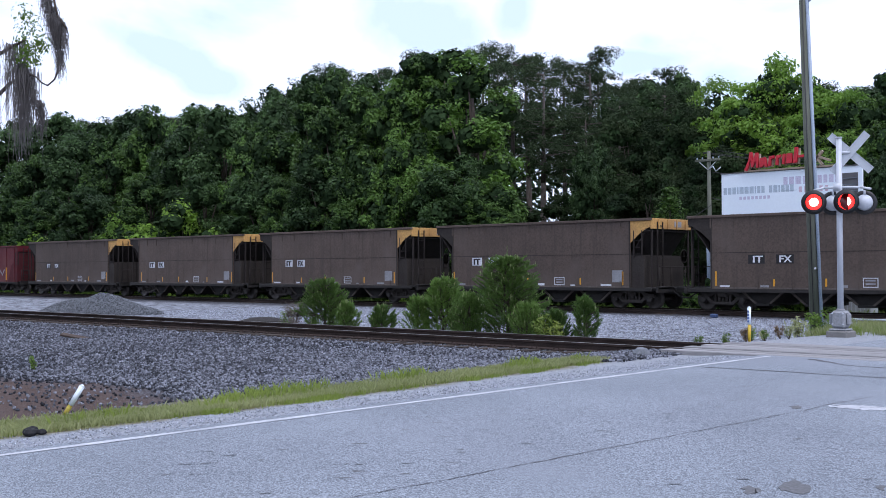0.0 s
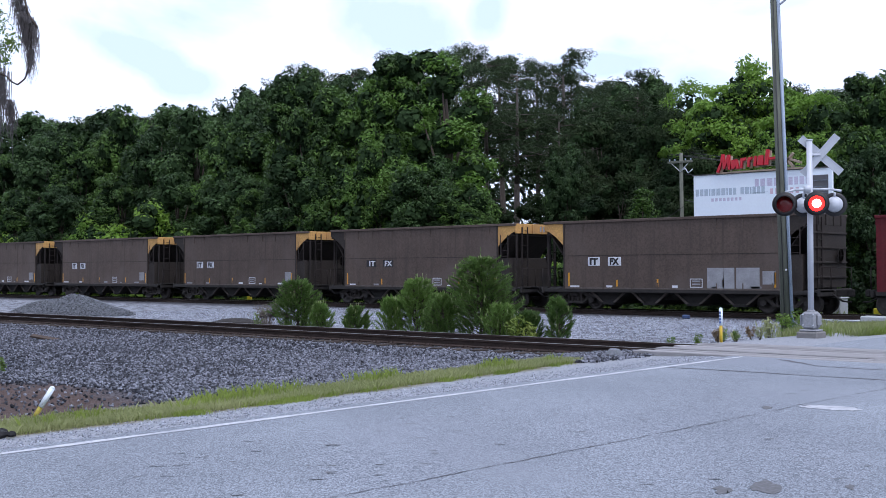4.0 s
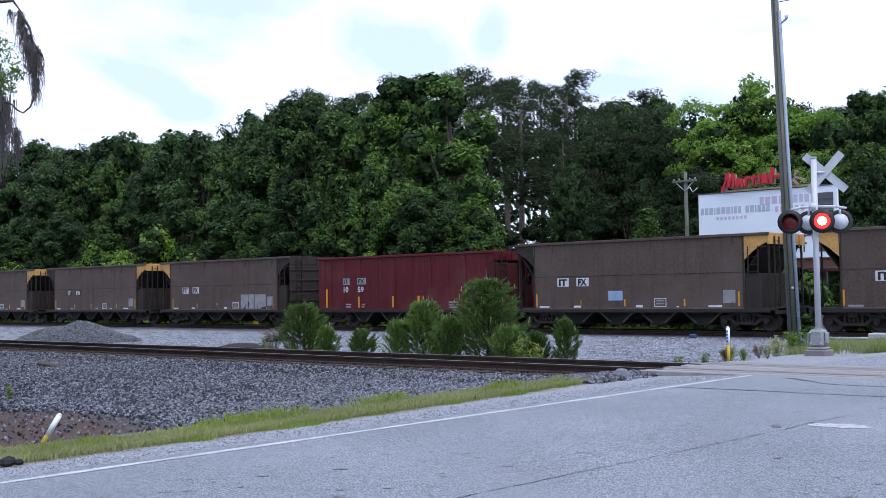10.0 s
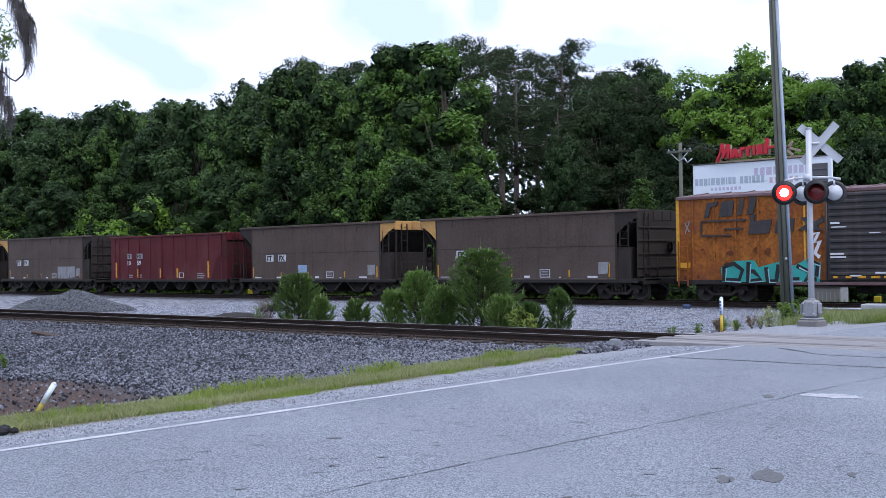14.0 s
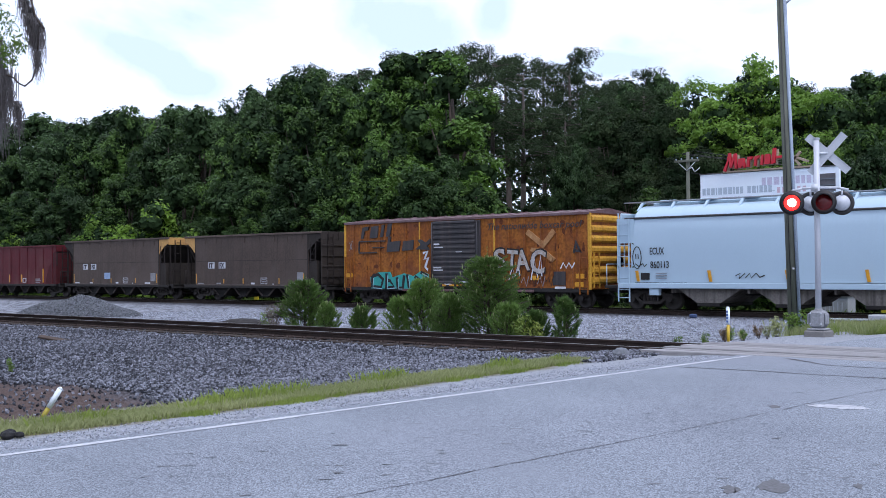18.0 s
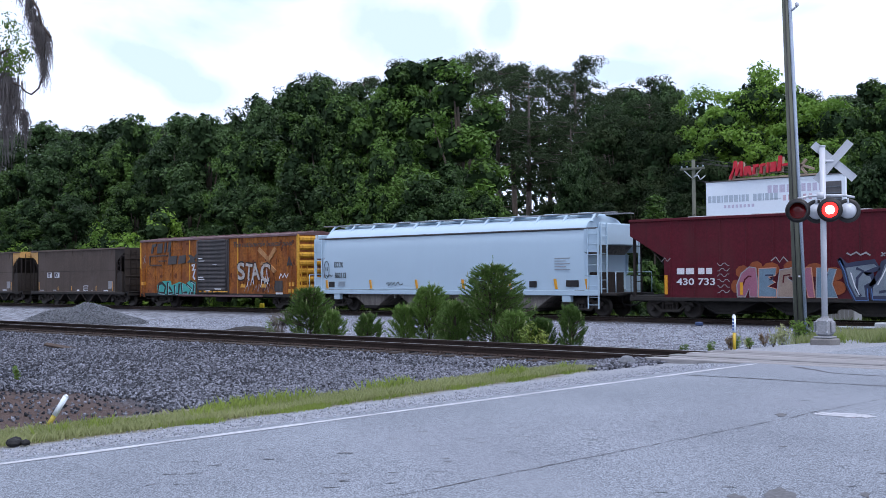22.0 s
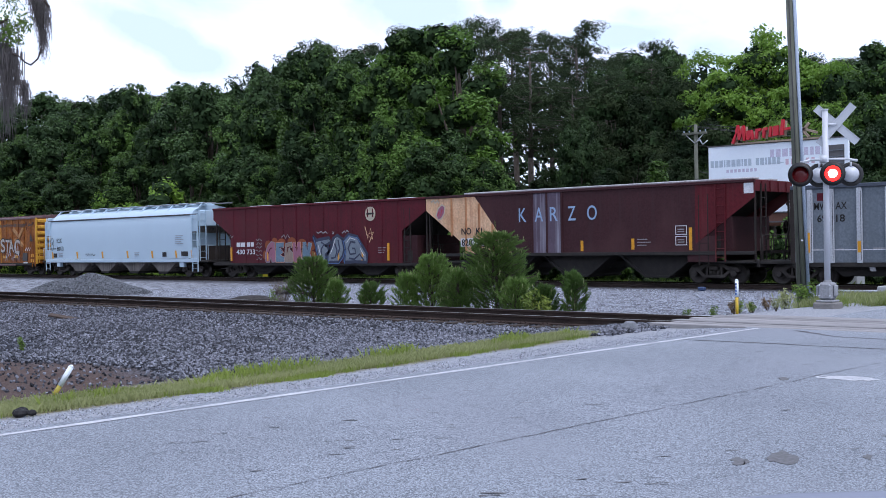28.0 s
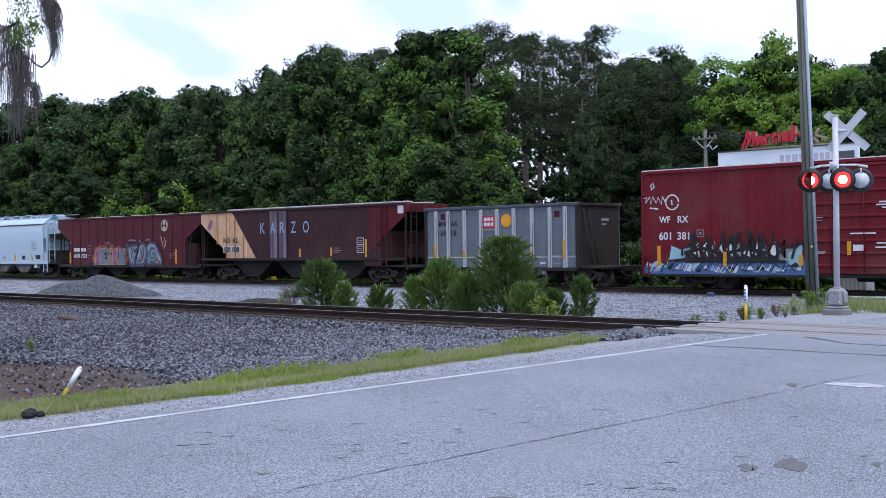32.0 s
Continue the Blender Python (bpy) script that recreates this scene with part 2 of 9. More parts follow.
def quads(name, verts, faces, materials, smooth=False, slots=None):
    me = bpy.data.meshes.new(name)
    me.vertices.add(len(verts))
    me.vertices.foreach_set("co", np.asarray(verts, np.float32).ravel())
    faces = np.asarray(faces, np.int32)
    me.loops.add(faces.size)
    me.loops.foreach_set("vertex_index", faces.ravel())
    me.polygons.add(len(faces))
    me.polygons.foreach_set("loop_start", np.arange(0, faces.size, faces.shape[1], dtype=np.int32))
    if slots is not None:
        me.polygons.foreach_set("material_index", np.asarray(slots, np.int32))
    me.polygons.foreach_set("use_smooth", np.full(len(faces), smooth))
    for m in materials:
        me.materials.append(m)
    me.update(calc_edges=True)
    me.validate()
    return me

# ---- the ground ----
# x along the tracks, y along the road, z = 0 at the road by the crossing
EDGE_X, SEAM_X = -8.86, -5.33          # painted edge line, joint between the lanes
NEAR_Y, FAR_Y = 19.1, 41.1             # centre lines of the two tracks
FAR_Z = -0.25                          # railhead of the far track


def step(a, b, v):
    t = np.clip((v - a) / (b - a), 0, 1)
    return t * t * (3 - 2 * t)


def rough_field(x, y, s, seed):
    """Cheap smooth waves for gentle unevenness."""
    r = np.random.RandomState(seed)
    out = np.zeros_like(x)
    for k in range(7):
        a, w, p = r.uniform(0, 6.28), s * r.uniform(0.6, 2.2), r.uniform(0, 6.28)
        out += np.sin((x * np.cos(a) + y * np.sin(a)) * w + p) / 7
    return out


def ground_z(x, y):
    x, y = np.asarray(x, float), np.asarray(y, float)
    z = np.full(x.shape, -0.32)
    z = z + 0.06 * rough_field(x, y, 0.6, 3)
    z = z - 0.12 * step(13.0, 7.5, y) * step(-11.5, -14.0, x)                # low, muddy corner
    z = np.maximum(z, -0.24 - 0.30 * step(17.5, 15.2, y) - 2.0 * step(15.2, 12.0, y))      # near track's ballast bed
    bed = step(43.9, 45.6, y)
    z = np.where(y > 20.5, -0.24 - 0.2 * step(20.6, 22.2, y) - 0.0 * y, z)
    z = np.where(y > 36, z * (1 - step(37.2, 38.9, y)) + (FAR_Z - 0.19) * step(37.2, 38.9, y), z)
    z = z - 0.35 * bed
    side = step(-13.6, -11.2, x)                                             # up to the road
    z = z * (1 - side) + (road_z(y) - 0.03 - 0.05 * step(-9.4, -10.6, x)) * side
    z = z + 1.1 * step(48, 75, y) + 3.0 * step(70, 160, y)                   # the land rises behind the wood
    return z


def road_z(y):
    y = np.asarray(y, float)
    return -0.25 * step(22.0, 40.0, y)


def grid_mesh(name, xs, ys, zfun, materials):
    gx, gy = np.meshgrid(xs, ys)
    gz = zfun(gx, gy)
    v = np.stack([gx.ravel(), gy.ravel(), gz.ravel()], 1)
    w, h = len(xs), len(ys)
    i = (np.arange(h - 1)[:, None] * w + np.arange(w - 1)[None]).ravel()
    return quads(name, v, np.stack([i, i + 1, i + w + 1, i + w], 1), materials, True)


def ground_material():
    """Grey ballast, fines, mud, soil and turf, each in its own stretch of the land."""
    m = bpy.data.materials.new("ballast_and_soil")
    m.use_nodes = True
    n, l = m.node_tree.nodes, m.node_tree.links
    b = n["Principled BSDF"]
    tc = n.new("ShaderNodeTexCoord")
    sep = n.new("ShaderNodeSeparateXYZ")
    l.new(tc.outputs["Object"], sep.inputs["Vector"])

    def noise_tex(sc, det=4.0):
        t = n.new("ShaderNodeTexNoise")
        t.inputs["Scale"].default_value, t.inputs["Detail"].default_value = sc, det
        l.new(tc.outputs["Object"], t.inputs["Vector"])
        return t.outputs["Fac"]

    def mrange(sock, lo, hi, a=0.0, c=1.0):
        r = n.new("ShaderNodeMapRange")
        for k, v in zip(("From Min", "From Max", "To Min", "To Max"), (lo, hi, a, c)):
            r.inputs[k].default_value = v
        l.new(sock, r.inputs["Value"])
        return r.outputs["Result"]

    def op(kind, a, c):
        x = n.new("ShaderNodeMath")
        x.operation = kind
        for k, v in enumerate((a, c)):
            if isinstance(v, (int, float)):
                x.inputs[k].default_value = v
            else:
                l.new(v, x.inputs[k])
        return x.outputs[0]

    def mix(fac, a, c):
        x = n.new("ShaderNodeMix")
        x.data_type = "RGBA"
        for sock, v in ((x.inputs["Factor"], fac), (x.inputs["A"], a), (x.inputs["B"], c)):
            if isinstance(v, (int, float)):
                sock.default_value = v
            elif isinstance(v, tuple):
                sock.default_value = (*v, 1)
            else:
                l.new(v, sock)
        return x.outputs["Result"]

    vo = n.new("ShaderNodeTexVoronoi")
    vo.inputs["Scale"].default_value = 22.0
    l.new(tc.outputs["Object"], vo.inputs["Vector"])
    grey = n.new("ShaderNodeSeparateColor")
    l.new(vo.outputs["Color"], grey.inputs["Color"])
    # near-black end of the mix puts shade between the stones into the colour
    stone = mix(mrange(grey.outputs["Red"], 0, 1), (0.012, 0.013, 0.016), (0.15, 0.155, 0.18))
    stone = mix(op("MULTIPLY", mrange(noise_tex(0.5), 0.4, 0.7), 0.3), stone, (0.13, 0.132, 0.148))
    fines = mix(mrange(noise_tex(6.0), 0.35, 0.65), (0.40, 0.43, 0.48), (0.25, 0.265, 0.295))
    wob = op("MULTIPLY", op("SUBTRACT", noise_tex(0.9), 0.5), 3.0)
    ywob = op("ADD", sep.outputs["Y"], wob)
    xwob = op("ADD", sep.outputs["X"], wob)
    col = mix(op("MULTIPLY", mrange(ywob, 21.0, 23.0), mrange(ywob, 38.5, 36.5)), stone, mix(mrange(noise_tex(3.0), 0.40, 0.62), fines, stone))
    mud = mix(noise_tex(5.0), (0.068, 0.043, 0.034), (0.13, 0.085, 0.068))
    mud_at = op("MULTIPLY", mrange(ywob, 10.4, 8.8), mrange(xwob, -12.0, -13.0))
    col = mix(op("MULTIPLY", mud_at, 0.85), col, mud)
    turf = mix(mrange(noise_tex(5.0), 0.35, 0.65), (0.13, 0.125, 0.06), (0.27, 0.255, 0.20))
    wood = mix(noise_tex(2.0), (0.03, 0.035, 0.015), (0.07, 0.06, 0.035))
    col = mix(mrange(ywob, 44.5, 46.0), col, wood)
    verge = op("MULTIPLY", mrange(xwob, -12.4, -11.6), mrange(ywob, 17.0, 15.5))
    col = mix(verge, col, turf)
    spread = op("MULTIPLY", op("MAXIMUM", op("SUBTRACT", sep.outputs["Y"], 7.0), 0.0), 0.085)
    shoulder = mrange(op("ADD", op("ADD", sep.outputs["X"], spread), op("MULTIPLY", wob, 0.22)), -10.15, -9.9)
    col = mix(shoulder, col, mix(mrange(noise_tex(14.0), 0.35, 0.65), (0.37, 0.392, 0.425), (0.26, 0.277, 0.305)))
    l.new(col, b.inputs["Base Color"])
    b.inputs["Roughness"].default_value = 0.92
    b.inputs["Specular IOR Level"].default_value = 0.2
    bp = n.new("ShaderNodeBump")
    bp.inputs["Strength"].default_value, bp.inputs["Distance"].default_value = 0.9, 0.05
    l.new(vo.outputs["Distance"], bp.inputs["Height"])
    l.new(bp.outputs["Normal"], b.inputs["Normal"])
    return m


def spaced(*runs):
    out = []
    for a, c, s in runs:
        out += list(np.arange(a, c, s))
    return np.array(out + [runs[-1][1]])


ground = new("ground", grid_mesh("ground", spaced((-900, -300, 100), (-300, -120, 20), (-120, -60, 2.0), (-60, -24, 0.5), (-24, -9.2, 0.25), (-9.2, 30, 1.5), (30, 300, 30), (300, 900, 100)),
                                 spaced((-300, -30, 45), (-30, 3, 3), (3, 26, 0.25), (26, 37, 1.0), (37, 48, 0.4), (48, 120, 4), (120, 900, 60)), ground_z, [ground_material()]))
tagged(ground, "grey ballast, gravel fines, mud and turf beside the tracks", "ground", kind="structure")

asphalt = shade("worn_asphalt", (0.30, 0.334, 0.374), (0.218, 0.244, 0.278), 0.5, 0.85, bump=0.35, fine=95.0, spread=0.5, dirt=(0.215, 0.235, 0.268), speck=120.0, grain=0.48, stretch=(1, 0.6, 1), swing=-42.0)
road = new("road", grid_mesh("road", spaced((-8.98 - 0.12, SEAM_X, 0.45), (SEAM_X, -1.0, 0.5), (-1.0, 9.0, 2.0)), spaced((-60, 2, 6), (2, 17.75, 0.75)),
                             lambda x, y: road_z(y) + 0.0 * x, [asphalt]))
tagged(road, "pale grey worn asphalt road with cracks and patches", "road", kind="structure")
road_beyond = new("road_beyond", grid_mesh("road_beyond", spaced((-9.1, 9.0, 1.5)), spaced((20.5, 39.6, 0.8)), lambda x, y: road_z(y) + 0.0 * x, [asphalt]))
tagged(road_beyond, "asphalt road between the two tracks", "road", kind="structure")
road_end = new("road_end", grid_mesh("road_end", spaced((-9.1, 9.0, 1.5)), spaced((42.6, 60, 2.0), (60, 150, 10)), lambda x, y: road_z(y) + 0.01 + 1.1 * step(48, 75, y) + 3.0 * step(70, 160, y), [asphalt]))
tagged(road_end, "asphalt road going on beyond the far track", "road", kind="structure")

paint = shade("road_paint", (0.60, 0.62, 0.66), (0.44, 0.455, 0.49), 2.5, 0.7, fine=25.0, dirt=(0.30, 0.32, 0.355), spread=0.3)


def strip(name, pts, width, z, material, label, wob=0.0, seed=1):
    """A thin painted or poured strip along a line of points."""
    r = np.random.RandomState(seed)
    v, f = [], []
    for k, (x, y) in enumerate(pts):
        x2, y2 = pts[min(k + 1, len(pts) - 1)]
        x1, y1 = pts[max(k - 1, 0)]
        t = Vector((x2 - x1, y2 - y1)).normalized()
        w = width / 2 * (1 + wob * r.uniform(-1, 1))
        zz = z + float(road_z(y))
        v += [(x - t.y * w, y + t.x * w, zz), (x + t.y * w, y - t.x * w, zz)]
        if k:
            f.append((2 * k - 2, 2 * k - 1, 2 * k + 1, 2 * k))
    return tagged(new(name, quads(name, v, f, [material])), label, "road marking", kind="structure")


def run(x0, y0, x1, y1, s=0.4, wob=0.0, seed=2):
    k = max(2, int(math.hypot(x1 - x0, y1 - y0) / s))
    r = random.Random(seed)
    out, off = [], 0.0
    for i in range(k + 1):
        off = off * 0.8 + r.uniform(-wob, wob)
        t = i / k
        nx, ny = -(y1 - y0), x1 - x0
        d = math.hypot(nx, ny)
        out.append((x0 + (x1 - x0) * t + nx / d * off, y0 + (y1 - y0) * t + ny / d * off))
    return out


strip("edge_line", run(EDGE_X, -40, EDGE_X, 17.55, 0.4, 0.004), 0.10, 0.004, paint, "worn white edge line on the asphalt", 0.2)
for k, (x0, x1) in enumerate(((-5.2, -4.75), (-5.24, -4.64), (-5.15, -4.62), (-5.24, -4.6), (-5.1, -4.66), (-4.98, -4.7))):
    strip("stop_line", run(x0, 11.62 + 0.058 * k, x1, 11.60 + 0.058 * k, 0.06, 0.006, 40 + k), 0.056, 0.004, paint, "worn white stop line before the crossing", 0.35, 4 + k)
tar = shade("tar_seam", (0.07, 0.07, 0.078), (0.15, 0.15, 0.165), 2.0, 0.7, fine=30.0)
strip("tar_seam", run(-5.6, 0.0, -5.1, 17.7, 0.09, 0.014), 0.011, 0.004, tar, "dark crack along the joint of the lanes", 0.75)
strip("tar_seam", run(EDGE_X + 0.1, 14.95, 4.0, 15.25, 0.3, 0.03, 5), 0.05, 0.005, tar, "dark sealed crack across the road", 0.35, 7)
strip("tar_seam", run(-8.1, 17.35, -7.0, 16.55, 0.2, 0.05, 8), 0.06, 0.005, tar, "dark sealed crack across the road", 0.5, 8)
strip("tar_seam", run(-7.0, 16.55, 4.0, 16.75, 0.3, 0.03, 9), 0.06, 0.004, tar, "dark sealed crack across the road", 0.5, 9)

# ---- tracks ----
rail_steel = shade("rail_rust", (0.064, 0.045, 0.038), (0.038, 0.028, 0.025), 3.0, 0.85, 0.0, bump=0.3, fine=50.0)
rail_top = shade("rail_polish", (0.42, 0.41, 0.40), (0.3, 0.28, 0.27), 2.0, 0.35, 0.9, fine=60.0)
tie_wood = shade("tie_wood", (0.05, 0.04, 0.034), (0.085, 0.07, 0.06), 4.0, 0.9, bump=0.6, fine=30.0, vary=0.25, stretch=(1, 0.15, 1))
RAIL = [(-0.075, -0.17), (0.075, -0.17), (0.075, -0.155), (0.014, -0.13), (0.012, -0.05), (0.037, -0.04), (0.037, -0.004), (-0.037, -0.004),
        (-0.037, -0.04), (-0.012, -0.05), (-0.014, -0.13), (-0.075, -0.155)]


def track(yc, z, x0, x1, name, label):
    t = thing(name, pose(0, yc, z), label, "railway track", kind="structure")
    for side in (-1, 1):
        s = Shape().prism([(p + side * 0.755, q) for p, q in RAIL], x0, x1, "x")
        r = part("rail", s, rail_steel, t, "rusty steel rail with a polished head")
        part("rail_head", Shape().box(x0, x1, side * 0.755 - 0.034, side * 0.755 + 0.034, -0.0035, 0.0), rail_top, r)
    return t


def ties(t, x0, x1, pitch, skip):
    r = random.Random(11)
    box = Shape().box(-0.115, 0.115, -1.3, 1.3, -0.34, -0.172, 0.012).mesh("tie", tie_wood)
    plate = Shape().box(-0.1, 0.1, -0.92, -0.59, -0.172, -0.155).box(-0.1, 0.1, 0.59, 0.92, -0.172, -0.155)
    for sx in (-0.06, 0.06):
        for sy in (-0.86, -0.65, 0.65, 0.86):
            plate.box(sx - 0.012, sx + 0.012, sy - 0.012, sy + 0.012, -0.155, -0.12)
    plate = plate.mesh("tie_plate", rail_steel)
    x = x0
    while x < x1:
        if not skip[0] < x < skip[1]:
            o = part("tie", box, tie_wood, t)
            o.location = (x + r.uniform(-0.03, 0.03), r.uniform(-0.06, 0.06), r.uniform(-0.01, 0.006))
            o.rotation_euler[2] = r.uniform(-0.02, 0.02)
            p = part("tie_plate", plate, rail_steel, o)
        x += pitch


near_track = track(NEAR_Y, 0.0, -200, 60, "near_track", "rusty railway track on wooden ties in grey ballast")
far_track = track(FAR_Y, FAR_Z, -220, 60, "far_track", "railway track in grey ballast under the train")
ties(near_track, -70, 9, 0.55, (-11.2, 9))
ties(far_track, -62, 6, 0.55, (-10.0, 6))

# timber panels that carry the road over the rails
panel = shade("crossing_timber", (0.33, 0.325, 0.33), (0.235, 0.23, 0.232), 1.2, 0.85, bump=0.5, fine=24.0, stretch=(0.12, 1, 1), vary=0.15)
for yc, zr, bands in ((NEAR_Y, 0.0, ((-1.42, -1.12), (-1.10, -0.83), (-0.62, -0.32), (-0.30, 0.0), (0.02, 0.31), (0.33, 0.62), (0.83, 1.10), (1.12, 1.42))),
                      (FAR_Y, FAR_Z, ((-1.5, -0.83), (-0.62, 0.0), (0.02, 0.62), (0.83, 1.5)))):
    cross = thing("crossing_deck", pose(0, yc, zr), "weathered timber crossing deck between the rails", "crossing deck", kind="structure")
    for k, (a, c) in enumerate(bands):
        for j in range(5):
            x0 = -11.1 + j * 4.0 + (0.25 * (k % 2))
            part("plank", Shape().box(x0, x0 + 3.985, a, c, -0.17, 0.006 + 0.004 * ((k + j) % 3), 0.012), panel, cross)

# ---- trees and shrubs ----
bark = shade("bark", (0.11, 0.09, 0.075), (0.07, 0.055, 0.045), 3.0, 0.9, bump=0.8, fine=18.0, stretch=(1, 1, 0.2))
pale_bark = shade("pale_bark", (0.17, 0.148, 0.13), (0.11, 0.094, 0.082), 3.0, 0.9, bump=0.6, fine=18.0, stretch=(1, 1, 0.2))
LEAF = {
    "broad": leafy("broad_leaves", (0.013, 0.035, 0.010), (0.135, 0.26, 0.044), 0.25),
    "deep": leafy("deep_green_leaves", (0.012, 0.03, 0.012), (0.08, 0.158, 0.04), 0.2),
    "fresh": leafy("fresh_green_leaves", (0.062, 0.15, 0.02), (0.28, 0.46, 0.065), 0.45),
    "pine": leafy("pine_needles", (0.016, 0.031, 0.016), (0.074, 0.11, 0.05), 0.14, 0.8, 0.15),
    # darkened foliage: shade under the deep canopy is painted into the leaves
    "cedar": leafy("deep_shade_leaves", (0.010, 0.020, 0.010), (0.042, 0.062, 0.026), 0.08, 0.85, 0.1),
    "young": leafy("young_pine_needles", (0.032, 0.076, 0.018), (0.20, 0.335, 0.075), 0.35, 0.6),
    "vine": leafy("vine_leaves", (0.012, 0.034, 0.008), (0.125, 0.25, 0.034), 0.26),
    # darkened leaves: the shade inside the crowns is put into their colour
    "inner": leafy("shaded_inner_leaves", (0.011, 0.024, 0.010), (0.030, 0.056, 0.020), 0.0, 0.9, 0.1),
    "moss": leafy("hanging_moss", (0.075, 0.07, 0.07), (0.19, 0.178, 0.178), 0.25, 0.9),
    "grass": leafy("grass_blades", (0.10, 0.155, 0.03), (0.30, 0.38, 0.085), 0.4),
    "straw": leafy("dry_grass", (0.22, 0.26, 0.10), (0.46, 0.48, 0.24), 0.35),
    "dry": leafy("withered_leaves", (0.11, 0.10, 0.08), (0.24, 0.22, 0.17), 0.2),
    "lime": leafy("yellow_green_leaves", (0.11, 0.18, 0.03), (0.33, 0.40, 0.08), 0.4),
    "rusty": leafy("reddish_weeds", (0.15, 0.10, 0.06), (0.28, 0.21, 0.13), 0.3),
    "weed": leafy("roadside_weeds", (0.06, 0.125, 0.02), (0.21, 0.33, 0.06), 0.4),
}


def leaves(centres, radii, per, size, rng, up=0.4, flat=0.72, narrow=0.55, out=0.85, wild=0.34):
    """Rhombic leaves spread over clumps: arrays of vertices and faces."""
    n = len(centres)
    c = np.repeat(centres, per, 0)
    rad = np.repeat(radii, per)[:, None]
    d = rng.normal(size=(n * per, 3))
    d /= np.linalg.norm(d, axis=1, keepdims=True) + 1e-9
    p = c + d * rad * rng.uniform(0.55, 1.05, (n * per, 1)) * np.array([1, 1, flat])
    nor = d * out + rng.normal(size=d.shape) * wild + np.array([0, 0, up])
    nor /= np.linalg.norm(nor, axis=1, keepdims=True)
    a = np.cross(nor, rng.normal(size=d.shape))
    a /= np.linalg.norm(a, axis=1, keepdims=True) + 1e-9
    b = np.cross(nor, a)
    s = size * rng.uniform(0.6, 1.35, (n * per, 1))
    v = np.stack([p - a * s * 0.5, p + b * s * narrow * 0.5 + nor * s * 0.06, p + a * s * 0.5, p - b * s * narrow * 0.5 + nor * s * 0.06], 1).reshape(-1, 3)
    f = np.arange(n * per * 4).reshape(-1, 4)
    return v, f


def crown_points(rng, n, rx, rz, zc, lobes=18):
    """Clump centres: boughs bulging out of an uneven crown, thick on top of each bough, gaps between."""
    d = rng.normal(size=(lobes, 3))
    d /= np.linalg.norm(d, axis=1, keepdims=True)
    reach = rng.uniform(0.5, 0.86, (lobes, 1))
    lob = d * reach * np.array([rx, rx, rz]) + np.array([0, 0, zc])
    lr = rng.uniform(0.14, 0.42, lobes) * rx
    k = rng.randint(0, lobes, n)
    e = rng.normal(size=(n, 3)) + d[k] * 0.8 + np.array([0, 0, 0.6])
    e /= np.linalg.norm(e, axis=1, keepdims=True)
    return lob[k] + e * (lr[k] * rng.uniform(0.7, 1.0, n))[:, None] * np.array([1, 1, 0.85]), lob, lr


def tree_meshes(kind, seed, height, rx, base, leaf, clumps, per, size, clump_r, trunk_r, bark_mat, lobes=20):
    """Trunk with limbs, and a crown of leaf clumps. base: height at which the crown starts."""
    rng = np.random.RandomState(seed)
    rz = (height - base) / 2
    zc = base + rz
    pts, lob, lr = crown_points(rng, clumps, rx, rz, zc, lobes=lobes)
    pts[:, 2] = np.clip(pts[:, 2], base * 0.9 + 0.2, height - clump_r * 0.5)
    v, f = leaves(pts, rng.uniform(0.7, 1.25, clumps) * clump_r, per, size, rng)
    # inner foliage of each bough, its shade painted into darker leaves
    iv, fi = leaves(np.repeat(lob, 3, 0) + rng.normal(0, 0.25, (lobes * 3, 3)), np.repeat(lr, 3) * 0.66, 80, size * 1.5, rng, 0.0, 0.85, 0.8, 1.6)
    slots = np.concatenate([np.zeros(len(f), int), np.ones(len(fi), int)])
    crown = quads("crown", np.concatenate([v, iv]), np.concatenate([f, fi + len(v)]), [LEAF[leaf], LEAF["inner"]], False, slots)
    s = Shape()
    top = Vector((rng.uniform(-0.5, 0.5), rng.uniform(-0.5, 0.5), height * 0.72))
    mid = Vector((rng.uniform(-0.4, 0.4), rng.uniform(-0.4, 0.4), height * 0.45))
    s.rod((0, 0, -0.6), mid, trunk_r, 9, trunk_r * 0.72).rod(mid, top, trunk_r * 0.72, 8, trunk_r * 0.2)
    for k in range(9):
        t = rng.uniform(0.15, 0.95)
        a = mid.lerp(top, t) if base > 2 else Vector((0, 0, 0)).lerp(top, 0.25 + 0.7 * t)
        b = Vector(pts[rng.randint(len(pts))])
        s.rod(a, a.lerp(b, 0.85), trunk_r * 0.3, 6, trunk_r * 0.07)
    return s.mesh("trunk", bark_mat), crown


def sprays(rng, base, way, count, reach, size):
    """Leafy shoots that stand out from a crown: leaves set along short stems."""
    k = rng.randint(0, len(base), count)
    b, w = base[k], way[k] + rng.normal(size=(count, 3)) * 0.35 + np.array([0, 0, 0.75])
    w /= np.linalg.norm(w, axis=1, keepdims=True)
    t = np.linspace(0.15, 1.0, 8)[None, :, None]
    droop = np.array([0, 0, -0.35]) * t ** 2
    ln = reach * rng.uniform(0.5, 1.2, (count, 1, 1))
    c = (b[:, None] + (w[:, None] * t + droop) * ln).reshape(-1, 3)
    return leaves(c, np.full(len(c), size * 0.32), 3, size, rng, 0.7, 0.8, 0.45, 0.4)


